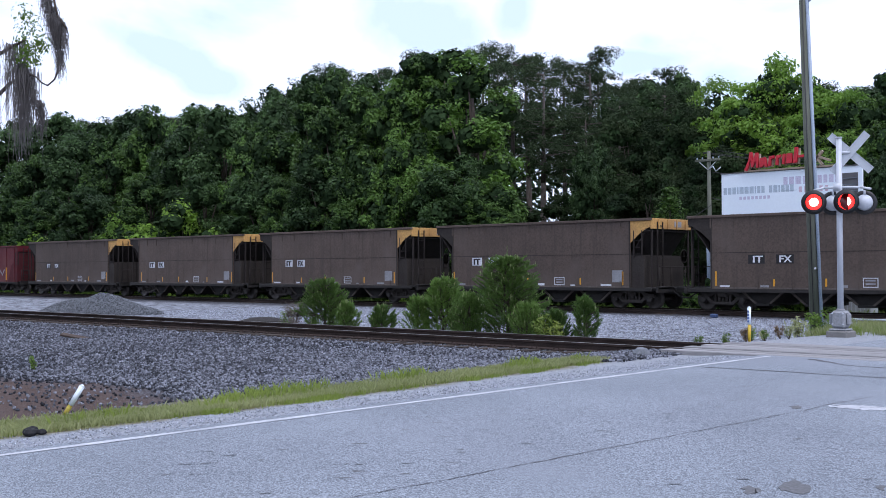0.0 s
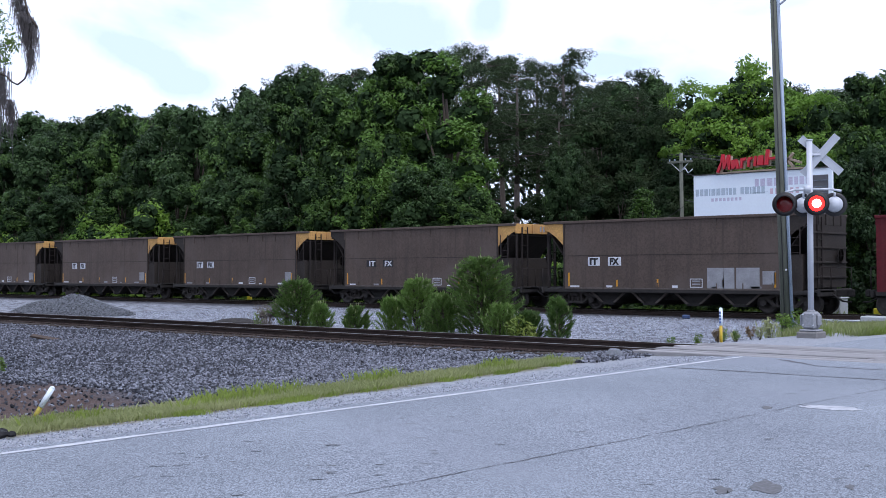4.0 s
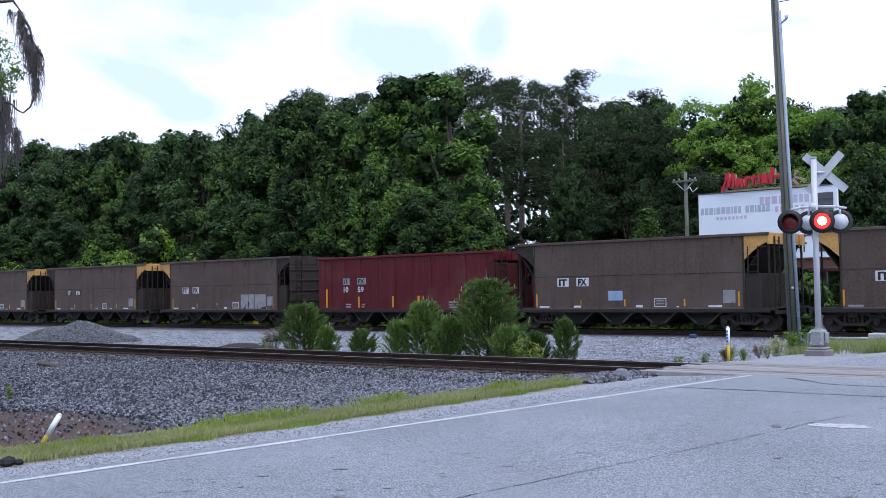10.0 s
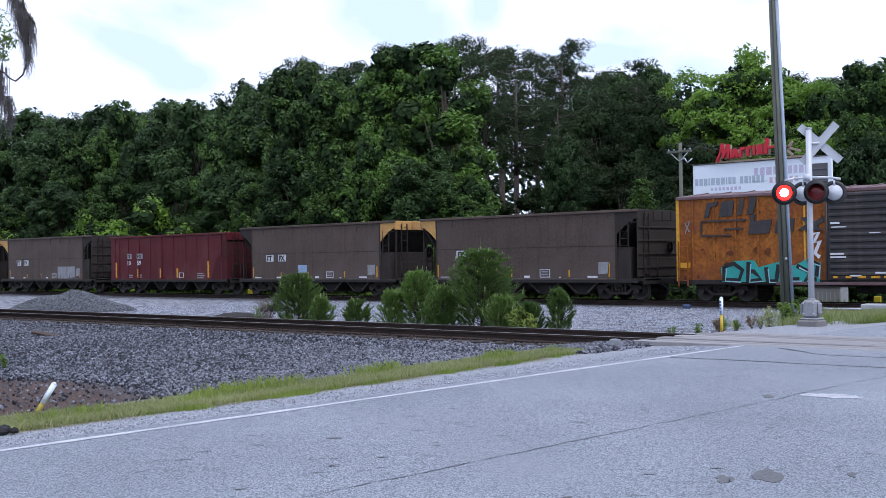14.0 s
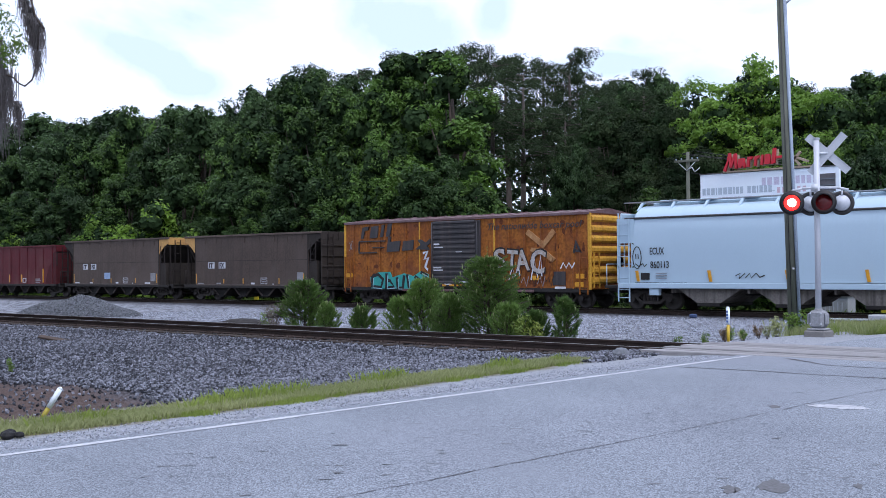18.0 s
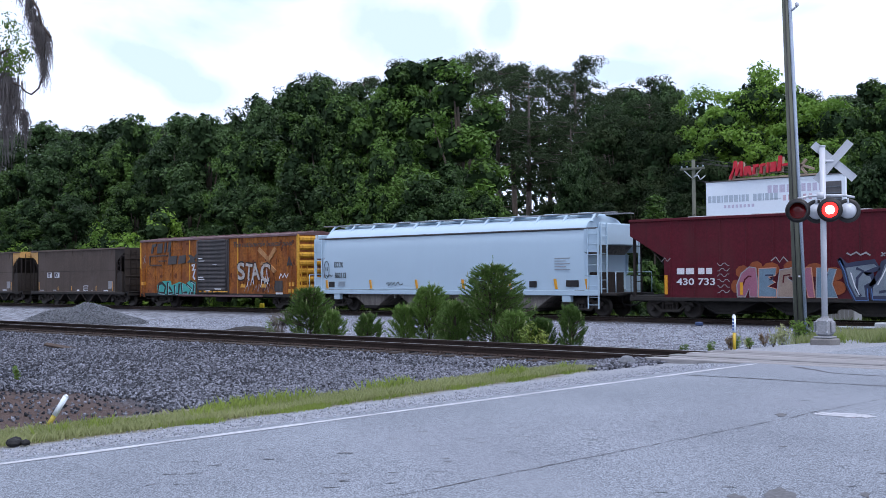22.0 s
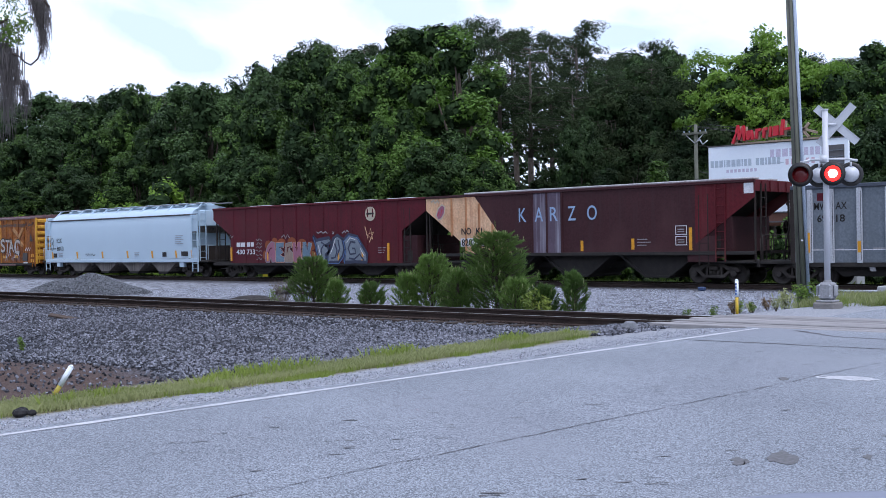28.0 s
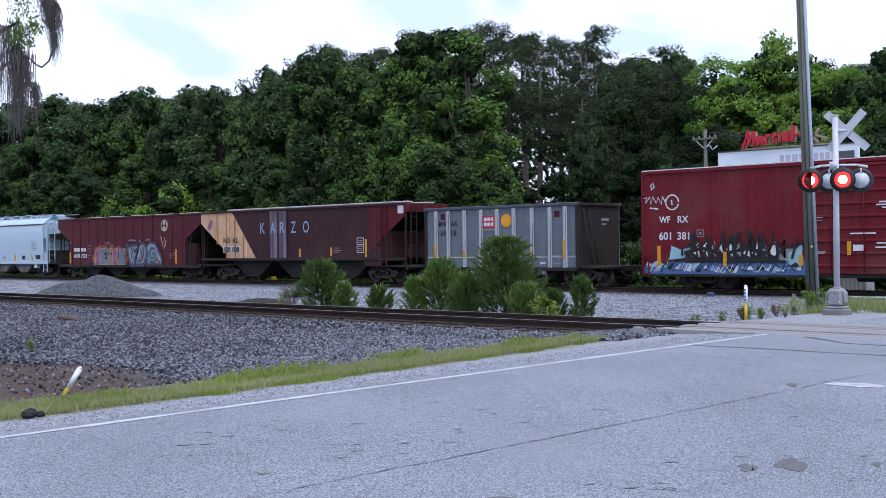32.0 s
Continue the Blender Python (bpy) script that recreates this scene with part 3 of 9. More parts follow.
def draped_meshes(seed, height, rx, leaf, mounds, clumps, per, size, trunk_r):
    """A tree smothered in climbers: leafy mounds piled up round the trunk, thick above, dark hollows below each."""
    rng = np.random.RandomState(seed)
    j = np.arange(mounds)
    a = j * 2.399 + rng.uniform(0, 6.28)
    lift = (j + rng.uniform(0.1, 0.9, mounds)) / mounds
    mr = rx * rng.uniform(0.26, 0.5, mounds) * (1.05 - 0.35 * lift)
    reach = np.sqrt(np.clip(1.02 - lift ** 2.2, 0, 1)) * (rx - mr) * rng.uniform(0.55, 1.0, mounds)
    mid = np.stack([np.cos(a) * reach, np.sin(a) * reach, lift * (height - mr * 0.95)], 1)
    mid[-1, 2] = height - mr[-1]
    tall = rng.uniform(0.8, 1.35, mounds)
    k = rng.choice(mounds, clumps, p=mr ** 1.7 / (mr ** 1.7).sum())
    way = rng.normal(size=(clumps, 3)) + np.stack([np.cos(a[k]), np.sin(a[k]), np.full(clumps, 0.9)], 1) * np.array([0.5, 0.5, 0.75])
    way /= np.linalg.norm(way, axis=1, keepdims=True)
    bulge = 1 + 0.14 * np.sin(way[:, 0] * 5 + k) + 0.14 * np.sin(way[:, 1] * 6 + 2 * k) + 0.1 * np.sin(way[:, 2] * 9 + k)
    pts = mid[k] + way * (mr[k] * bulge * rng.uniform(0.78, 1.02, clumps))[:, None] * np.stack([np.ones(clumps), np.ones(clumps), tall[k]], 1)
    pts[:, 2] = np.clip(pts[:, 2], 0.25, height)
    v, f = leaves(pts, rng.uniform(0.26, 0.56, clumps), per, size, rng, 0.5, 0.85, 0.5, 0.7, 0.3)
    high = way[:, 2] > 0.1
    sv, sf = sprays(rng, pts[high], way[high], 130, 0.42, size * 0.8)
    # darker leaves inside each mound, hollow shade carried by the colour
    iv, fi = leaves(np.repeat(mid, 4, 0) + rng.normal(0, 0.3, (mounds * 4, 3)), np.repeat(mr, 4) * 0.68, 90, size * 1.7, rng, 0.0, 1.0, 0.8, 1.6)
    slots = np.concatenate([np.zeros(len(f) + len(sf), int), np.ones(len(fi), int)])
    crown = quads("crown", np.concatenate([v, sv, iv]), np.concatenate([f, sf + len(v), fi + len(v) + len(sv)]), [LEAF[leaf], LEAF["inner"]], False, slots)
    s = Shape().rod((0, 0, -0.6), (0.2, 0.1, height * 0.55), trunk_r, 9, trunk_r * 0.6).rod((0.2, 0.1, height * 0.55), (0, 0, height * 0.9), trunk_r * 0.6, 8, trunk_r * 0.15)
    for c in mid[mounds // 3:]:
        s.rod((0.1, 0.05, c[2] * 0.55), Vector(c), trunk_r * 0.4, 6, trunk_r * 0.08)
    return s.mesh("trunk", bark), crown


def pine_meshes(seed, height, base, rx, per=60, tiers=46):
    """A tall pine: bare trunk below, open tufted crown above."""
    rng = np.random.RandomState(seed)
    s = Shape()
    top = Vector((rng.uniform(-0.6, 0.6), rng.uniform(-0.6, 0.6), height - 0.4))
    s.rod((0, 0, -0.6), Vector((0, 0, -0.6)).lerp(top, 0.5), 0.24, 9, 0.18).rod(Vector((0, 0, -0.6)).lerp(top, 0.5), top, 0.18, 8, 0.05)
    pts = []
    for k in range(tiers):
        h = rng.uniform(0, 1)
        z = base + (height - base) * h
        a = rng.uniform(0, 6.28)
        reach = rx * (0.5 + 0.75 * math.sin(math.pi * min(1, 0.22 + 0.7 * h))) * rng.uniform(0.35, 1.05)
        at = Vector((0, 0, -0.6)).lerp(top, (z + 0.6 - 0.4 * reach * 0.5) / height)
        tip = Vector((at.x + math.cos(a) * reach, at.y + math.sin(a) * reach, z))
        s.rod(at, tip, 0.038, 5, 0.01)
        for t in (0.55, 0.8, 1.0):
            q = at.lerp(tip, t)
            pts.append((q.x + rng.uniform(-0.4, 0.4), q.y + rng.uniform(-0.4, 0.4), q.z + rng.uniform(0.0, 0.35)))
    for k in range(8):
        z = rng.uniform(0.45, 1.0) * base
        a = rng.uniform(0, 6.28)
        at = Vector((0, 0, -0.6)).lerp(top, z / height)
        s.rod(at, at + Vector((math.cos(a), math.sin(a), 0.1)) * rng.uniform(0.5, 1.6), 0.035, 5, 0.01)
    v, f = leaves(np.array(pts), rng.uniform(0.28, 0.66, len(pts)), per, 0.22, rng, 0.5, 0.78, 0.26, 0.8)
    return s.mesh("trunk", pale_bark), quads("crown", v, f, [LEAF["pine"]])


KINDS = {}


def kind_of(key):
    if key not in KINDS:
        name, k = key
        if name == "broad":
            KINDS[key] = draped_meshes(20 + k, 12.0, 4.6, "broad", 20, 440, 54, 0.22, 0.24)
        elif name == "deep":
            KINDS[key] = draped_meshes(40 + k, 12.0, 4.5, "deep", 18, 440, 54, 0.22, 0.24)
        elif name == "fresh":
            KINDS[key] = tree_meshes("fresh", 60 + k, 12.0, 3.9, 2.5, "fresh", 300, 58, 0.2, 0.5, 0.2, pale_bark, 28)
        elif name == "vine":
            KINDS[key] = draped_meshes(80 + k, 12.0, 3.1, "vine", 18, 400, 54, 0.21, 0.24)
        elif name == "cedar":
            KINDS[key] = tree_meshes("cedar", 140 + k, 12.0, 3.6, 0.8, "cedar", 280, 56, 0.2, 0.55, 0.2, bark, 24)
        elif name == "pine":
            KINDS[key] = pine_meshes(100 + k, 16.0, 8.2 + 0.5 * k, 2.6, 70, 52)
        elif name == "bush":
            KINDS[key] = draped_meshes(160 + k, 4.5, 2.4, "fresh", 9, 170, 50, 0.2, 0.08)
        elif name == "shrub":
            KINDS[key] = tree_meshes("shrub", 120 + k, 2.6, 2.0, 0.0, "vine", 80, 60, 0.22, 0.42, 0.05, bark, 9)
    return KINDS[key]


TREE_WORDS = {"broad": ("dense broadleaf tree with bright upper leaves", "tree"), "deep": ("dark green tree overgrown with climbing vines", "tree"),
              "fresh": ("light green broadleaf tree", "tree"), "cedar": ("tree with darkened leaves painted for the shade deep in the wood", "tree"), "vine": ("tall narrow tree wrapped in leafy vines", "tree"),
              "pine": ("tall pine with bare trunk and open dark crown", "tree"), "bush": ("bright yellow-green bush at the edge of the wood", "shrub"), "shrub": ("leafy green shrub at the foot of the wood", "shrub")}


def plant(name, k, x, y, height, width=1.0, turn=0.0):
    trunk, crown = kind_of((name, k))
    full = {"pine": 16.0, "shrub": 2.6, "bush": 4.5}.get(name, 12.0)
    label, cat = TREE_WORDS[name]
    z = float(ground_z(x, y))
    t = thing("shrub" if name in ("shrub", "bush") else ("pine_tree" if name == "pine" else "tree"), pose(x, y, z, 0, 0, turn), label, cat, "wood behind the tracks")
    s = height / full
    t.scale = (s * width, s * width, s)
    part("trunk", trunk, bark, t)
    part("crown", crown, LEAF["broad"], t)
    return t


# kind, variant, x, y, height, width
STAND_1 = [
    ("deep", 0, -115.8, 54, 13.1, 1), ("broad", 0, -108.0, 55, 13.8, 1), ("deep", 1, -101.5, 56, 15.3, 1), ("broad", 1, -90.9, 54, 14.0, 0.95), ("broad", 1, -88.3, 57, 16.4, 0.8),
    ("deep", 2, -77.6, 53, 13.9, 0.9), ("deep", 0, -75.6, 55, 15.4, 0.9), ("broad", 2, -67.4, 52, 13.1, 0.8), ("deep", 1, -67.6, 54, 14.5, 0.85), ("vine", 0, -63.6, 54, 15.5, 1),
    ("broad", 0, -58.6, 52, 14.0, 0.8), ("broad", 1, -57.0, 54, 14.4, 0.9), ("vine", 1, -54.6, 54, 14.9, 0.9), ("broad", 2, -50.0, 50.5, 10.9, 0.9), ("vine", 0, -54.2, 56, 16.3, 0.95),
    ("vine", 1, -46.9, 53, 15.5, 1.15),
]
STAND_2 = [
    ("broad", 1, -42.8, 50.5, 7.2, 1.1), ("deep", 2, -45.7, 50, 9.1, 1.1), ("deep", 1, -57.5, 50, 10.0, 1.1), ("deep", 2, -64.2, 50, 9.6, 1.1), ("broad", 2, -53.6, 50, 8.9, 1.1),
    ("deep", 0, -71.0, 50, 9.6, 1.1), ("broad", 0, -78.7, 50, 10.1, 1.1), ("deep", 1, -88.2, 50, 9.7, 1.1), ("broad", 1, -96.1, 50, 9.4, 1.1), ("broad", 0, -60.5, 49.5, 8.2, 1),
    ("deep", 2, -135.4, 66, 20.5, 1.1), ("deep", 0, -126.6, 68, 20.4, 1.1), ("deep", 1, -112.9, 66, 18.8, 1.1), ("deep", 2, -107.5, 68, 18.8, 1.05), ("deep", 0, -94.7, 66, 17.9, 1),
    ("deep", 1, -84.9, 64, 16.7, 0.9),
]
STAND_3 = [
    ("deep", 0, -83.9, 66, 18.5, 0.8), ("deep", 2, -80.7, 66, 18.5, 0.8), ("deep", 1, -76.2, 66, 19.7, 0.85), ("broad", 1, -71.4, 64, 18.0, 0.8), ("deep", 0, -71.4, 68, 18.3, 0.9),
    ("broad", 2, -63.5, 62, 16.5, 0.8), ("deep", 2, -61.4, 66, 16.5, 0.7), ("deep", 0, -44.3, 51, 7.1, 0.9), ("cedar", 0, -47.9, 58, 6.6, 1.2), ("deep", 1, -57.8, 60, 17.2, 0.8),
    ("vine", 0, -52.9, 57, 16.6, 0.9), ("cedar", 1, -46.6, 60, 6.3, 1.4), ("cedar", 0, -45.5, 62, 7.2, 1.1), ("cedar", 0, -43.3, 62, 10.5, 0.8), ("cedar", 1, -43.5, 66, 12.2, 0.85),
    ("deep", 2, -42.6, 60, 9.9, 0.6),
]
STAND_4 = [
    ("cedar", 0, -42.4, 68, 13.2, 0.85), ("cedar", 1, -38.7, 64, 11.3, 0.75), ("cedar", 1, -38.5, 60, 8.1, 1), ("cedar", 0, -34.1, 57, 6.8, 1), ("cedar", 1, -39.0, 57, 6.7, 1.1),
    ("deep", 1, -49.9, 74, 15.1, 0.8), ("deep", 0, -48.7, 76, 15.9, 0.8), ("deep", 2, -46.6, 76, 16.1, 0.8), ("cedar", 1, -38.0, 66, 12.4, 0.8), ("fresh", 1, -37.6, 70, 14.4, 1),
    ("fresh", 0, -33.8, 66, 14.0, 1), ("fresh", 1, -34.2, 70, 15.1, 1.05), ("fresh", 0, -31.5, 68, 14.3, 1), ("fresh", 1, -28.4, 64, 12.0, 0.95), ("fresh", 0, -25.9, 60, 9.6, 1),
    ("cedar", 1, -32.4, 60, 8.8, 0.95),
]
STAND_5 = [
    ("cedar", 0, -35.2, 61, 9.6, 0.9), ("fresh", 1, -23.6, 57, 8.3, 1), ("fresh", 0, -27.4, 59, 9.6, 1), ("cedar", 0, -42.8, 74, 11.2, 1), ("deep", 1, -34.3, 78, 13.6, 1),
    ("deep", 2, -31.0, 76, 13.0, 1), ("deep", 0, -42.2, 80, 14.2, 1.2), ("vine", 0, -21.3, 55, 11.4, 0.95), ("vine", 1, -20.3, 56, 11.6, 1), ("vine", 0, -19.3, 57, 11.3, 1),
    ("deep", 1, -20.0, 53, 8.2, 0.8), ("vine", 1, -21.2, 53, 7.4, 0.8),
]
for k, (nm, v, x, y, h, w) in enumerate(STAND_1 + STAND_2 + STAND_3 + STAND_4 + STAND_5):
    plant(nm, v, x, y, h, w, k * 47)
PINES = [
    (-150.5, 80, 21.6), (-147.0, 82, 21.7), (-131.9, 80, 20.5), (-121.8, 80, 20.3), (-123.0, 84, 20.2), (-121.5, 78, 19.6), (-136.2, 78, 20.5), (-135.4, 80, 20.3),
    (-116.0, 78, 19.4), (-128.5, 80, 20.0), (-111.4, 78, 18.8), (-110.2, 80, 19.1), (-157.1, 80, 21.8), (-142.9, 78, 20.6), (-91.8, 76, 19.6), (-93.1, 74, 18.4),
    (-87.8, 76, 21.6), (-88.8, 80, 21.5), (-84.0, 80, 21.5), (-73.0, 78, 21.4), (-66.2, 76, 20.5), (-67.4, 80, 21.4), (-59.2, 72, 18.4), (-62.0, 78, 19.6),
    (-54.5, 70, 16.9), (-59.8, 80, 19.2), (-54.0, 76, 18.6), (-55.8, 80, 18.0), (-53.2, 80, 16.0), (-51.3, 80, 16.5), (-49.1, 80, 16.8), (-49.9, 84, 16.3),
    (-49.2, 76, 15.0), (-45.9, 74, 14.6), (-36.7, 84, 14.6), (-34.9, 84, 14.6), (-34.1, 86, 14.6), (-48.7, 72, 13.9), (-49.0, 68, 13.0),
]
for k, (x, y, h) in enumerate(PINES):
    plant("pine", k % 4, x, y, h, 0.9 + 0.06 * (k % 5), k * 77)
r_ = random.Random(5)
for k in range(30):
    x = -118 + k * 3.35
    if not -30 < x < -20:
        plant("shrub", k % 2, x + r_.uniform(-0.8, 0.8), 47.2 + r_.uniform(-0.5, 1.2), r_.uniform(1.1, 2.2), r_.uniform(0.9, 1.3), k * 50)

for k, (x, h) in enumerate(((-99.0, 4.2), (-94.0, 5.2), (-83.0, 4.6), (-78.0, 6.4), (-74.0, 5.6), (-70.0, 6.8), (-61.5, 4.4), (-57.0, 3.8), (-49.0, 4.6), (-46.5, 3.9), (-35.0, 3.0))):
    plant("bush", k % 2, x, 46.9 + 0.3 * (k % 3), h, 0.9 + 0.1 * (k % 3), k * 61)

# dark mass of far woods closing the view
rng_f = np.random.RandomState(9)
cx = rng_f.uniform(-190, 60, 1900)
cy = rng_f.uniform(84, 98, 1900)
cz = rng_f.uniform(0, 1, 1900) * (13 + 3 * np.sin(cx * 0.07) + 2 * np.sin(cx * 0.31)) + 2
fv, ff = leaves(np.stack([cx, cy, cz], 1), rng_f.uniform(1.0, 2.0, 1900), 40, 0.8, rng_f)
# unseen woods added across the road behind the viewer, to block low sky light
n = 1300
side_ = rng_f.uniform(0, 1, n)
wx = np.where(side_ < 0.62, rng_f.uniform(-120, 20, n), rng_f.uniform(-85, -26, n))
wy = np.where(side_ < 0.62, rng_f.uniform(-52, -42, n), rng_f.uniform(-18, 3.5, n))
wz = rng_f.uniform(0, 1, n) ** 0.9 * np.where(side_ < 0.62, 8.5, 13.0) * (1 + 0.15 * np.sin(wx * 0.11)) + 0.5
bv, bf = leaves(np.stack([wx, wy, wz], 1), rng_f.uniform(1.4, 2.6, n), 44, 1.5, rng_f)
tagged(new("near_wood", quads("near_wood", bv, bf, [LEAF["deep"]])), "added dark green woods out of view that block low sky light", "woods", kind="stuff")
far_wood = tagged(new("far_wood", quads("far_wood", fv, ff, [LEAF["deep"]])), "dark green woods far behind", "woods", kind="stuff")


def young_pine(x, y, h, w, seed):
    """A bushy young pine: short stem, upswept shoots set with needles."""
    rng = np.random.RandomState(seed)
    z = float(ground_z(x, y))
    t = thing("young_pine", pose(x, y, z, 0, 0, seed * 40), "bushy bright green young pine growing in gravel", "shrub", "young pines between the tracks")
    s = Shape().rod((0, 0, -0.1), (0, 0, h * 0.85), 0.04, 7, 0.012)
    n = int(230 * w * h) + 90
    base, tips = [], []
    for k in range(n):
        q = rng.uniform(0.0, 1.0) ** 0.68
        zz = q * h * 0.9
        a = rng.uniform(0, 6.28)
        full = max(0.16, 1 - ((q - 0.36) / 0.66) ** 2) ** 0.42
        reach = w * 0.5 * full * rng.uniform(0.05, 1.0) ** 0.42 * (1 + 0.26 * math.sin(a * 3 + seed + q * 3) + 0.18 * math.sin(a * 4 + q * 11 + seed))
        b0 = Vector((math.cos(a) * reach * 0.6, math.sin(a) * reach * 0.6, max(0.02, zz - reach * 0.15)))
        b1 = Vector((math.cos(a) * reach * 0.94, math.sin(a) * reach * 0.94, zz * 0.93 + rng.uniform(0.08, 0.2)))
        if k % 4 == 0:
            s.rod((0, 0, max(0.0, b0.z - 0.05)), b1, 0.012, 4, 0.004)
        base.append(b0), tips.append(b1)
    base.append(Vector((0, 0, h * 0.7))), tips.append(Vector((0, 0, h)))
    per = 54
    b = np.repeat(np.array(base), per, 0)
    e = np.repeat(np.array(tips), per, 0)
    tt = rng.uniform(0.15, 1.05, (len(b), 1))
    ax = e - b
    ax /= np.linalg.norm(ax, axis=1, keepdims=True) + 1e-9
    p = b + (e - b) * tt
    d = ax * rng.uniform(0.6, 1.2, (len(b), 1)) + rng.normal(size=b.shape) * 0.34 + np.array([0, 0, 0.15])
    d /= np.linalg.norm(d, axis=1, keepdims=True)
    sd = np.cross(d, rng.normal(size=b.shape))
    sd /= np.linalg.norm(sd, axis=1, keepdims=True) + 1e-9
    ln = rng.uniform(0.06, 0.12, (len(b), 1))
    v = np.stack([p - sd * 0.0055, p + sd * 0.0055, p + d * ln], 1).reshape(-1, 3)
    # pale new shoots stand upright on the outer tips
    shoots = Shape()
    for q in tips[::9]:
        shoots.rod(q, q + Vector((rng.uniform(-0.02, 0.02), rng.uniform(-0.02, 0.02), rng.uniform(0.07, 0.16))), 0.009, 4, 0.004)
    part("stem", s, bark, t)
    part("shoot_mass", shoots, shade("pale_pine_shoot", (0.36, 0.40, 0.20), (0.26, 0.32, 0.13), 6.0, 0.7), t)["kind"] = "stuff"
    part("needles", quads("needles", v, np.arange(len(v)).reshape(-1, 3), [LEAF["young"]]), LEAF["young"], t)
    return t


for row in [(-26.0, 22.6, 1.72, 1.55, 1), (-24.65, 22.3, 0.95, 0.75, 8), (-23.28, 22.4, 0.85, 0.85, 2), (-21.26, 22.8, 1.78, 1.3, 3), (-21.75, 22.3, 1.2, 0.8, 10), (-20.3, 22.6, 1.3, 0.85, 9),
            (-18.95, 22.8, 2.46, 1.85, 13), (-19.75, 22.2, 1.3, 0.95, 4), (-17.7, 22.1, 1.05, 0.95, 5), (-17.1, 22.4, 0.85, 0.9, 6), (-16.25, 22.5, 1.23, 0.66, 7)]:
    young_pine(*row)


def dead_shrub(x, y, h, seed):
    """Bare grey twigs with a few dry leaves."""
    rng = np.random.RandomState(seed)
    t = thing("dead_shrub", pose(x, y, float(ground_z(x, y))), "small dead shrub of bare grey-brown twigs", "shrub")
    grey_twig = shade("dry_twig", (0.20, 0.17, 0.15), (0.13, 0.11, 0.10), 6.0, 0.9)
    for k in range(26):
        a, q = rng.uniform(0, 6.28), rng.uniform(0.15, 0.55)
        s = Shape().rod((0, 0, 0), (math.cos(a) * q * 0.5 * h, math.sin(a) * q * 0.5 * h, h * 0.5), 0.012, 5, 0.008)
        for j in range(4):
            b = a + rng.uniform(-0.8, 0.8)
            s.rod((math.cos(a) * q * 0.5 * h, math.sin(a) * q * 0.5 * h, h * 0.5), (math.cos(b) * q * h, math.sin(b) * q * h, h * rng.uniform(0.6, 1.0)), 0.008, 4, 0.003)
        part("twig", s, grey_twig, t)
    c = np.stack([rng.normal(0, 0.25 * h, 70), rng.normal(0, 0.25 * h, 70), rng.uniform(0.25, 0.95, 70) * h], 1)
    v, f = leaves(c, np.full(70, 0.07), 7, 0.06, rng, 0.2, 1.0, 0.4)
    part("leaf_mass", quads("leaf_mass", v, f, [LEAF["dry"]]), LEAF["dry"], t, "dry grey-brown leaves")


def blades(name, pts, h, w, lean, material, label, seed):
    """Many grass blades as one object."""
    rng = np.random.RandomState(seed)
    n = len(pts)
    a = rng.uniform(0, 6.28, n)
    hh = h * rng.uniform(0.45, 1.2, n)
    dx, dy = np.cos(a), np.sin(a)
    ln = lean * rng.uniform(0.2, 1.0, n) * hh
    b = rng.uniform(0, 6.28, n)
    lx, ly = np.cos(b) * ln, np.sin(b) * ln
    ww = w * rng.uniform(0.6, 1.3, n)
    p = np.asarray(pts)
    v = np.stack([p + np.stack([dx * ww, dy * ww, 0 * a - 0.02], 1), p - np.stack([dx * ww, dy * ww, 0 * a + 0.02], 1),
                  p + np.stack([lx * 0.4 - dx * ww * 0.7, ly * 0.4 - dy * ww * 0.7, hh * 0.6], 1), p + np.stack([lx, ly, hh], 1)], 1)
    f = np.arange(n * 4).reshape(-1, 4)
    v = v[:, [0, 1, 2, 3]].reshape(-1, 3)
    return tagged(new(name, quads(name, v, f, [material])), label, "grass", kind="stuff")


rng_g = np.random.RandomState(21)
# verge between the gravel shoulder and the ballast
n = 150000
gy = 1.5 + 14.3 * rng_g.uniform(0, 1, n) ** 1.15
edge = -10.15 - 0.085 * np.maximum(gy - 7.0, 0) - 0.10 * np.sin(gy * 1.3) - 0.08 * np.sin(gy * 4.1) - 0.06 * np.sin(gy * 11.0) - np.abs(rng_g.normal(0, 0.05, n))
wide = 0.85 + 0.55 * step(7.0, 4.5, gy) + 0.22 * np.sin(gy * 0.9) * np.sin(gy * 2.3 + 1)
gx = edge + rng_g.normal(0, 0.09, n) - rng_g.beta(1.3, 1.8, n) * np.maximum(wide, 0.35)
keep = rng_g.uniform(0, 1, n) < 0.3 + 0.75 * np.sin(gx * 4.3 + 2 * np.sin(gy * 1.3)) * np.sin(gy * 2.1 + 2 * gx) + 0.3 * np.sin(gy * 9 + gx * 7)
keep &= np.hypot(gx + 10.4, gy - 5.32) > 0.2
gx, gy = gx[keep], gy[keep]
blades("verge_grass", np.stack([gx, gy, ground_z(gx, gy)], 1), 0.055, 0.005, 0.6, LEAF["grass"], "bright green verge grass beside the gravel shoulder", 31)
n = 26000
gy = 1.5 + 14.3 * rng_g.uniform(0, 1, n)
gx = -10.15 - 0.085 * np.maximum(gy - 7.0, 0) - rng_g.beta(1.3, 2.2, n) * (0.95 + 0.5 * step(7.0, 4.5, gy))
blades("dry_grass", np.stack([gx, gy, ground_z(gx, gy)], 1), 0.085, 0.005, 1.0, LEAF["straw"], "dry straw-coloured grass mixed into the verge", 32)
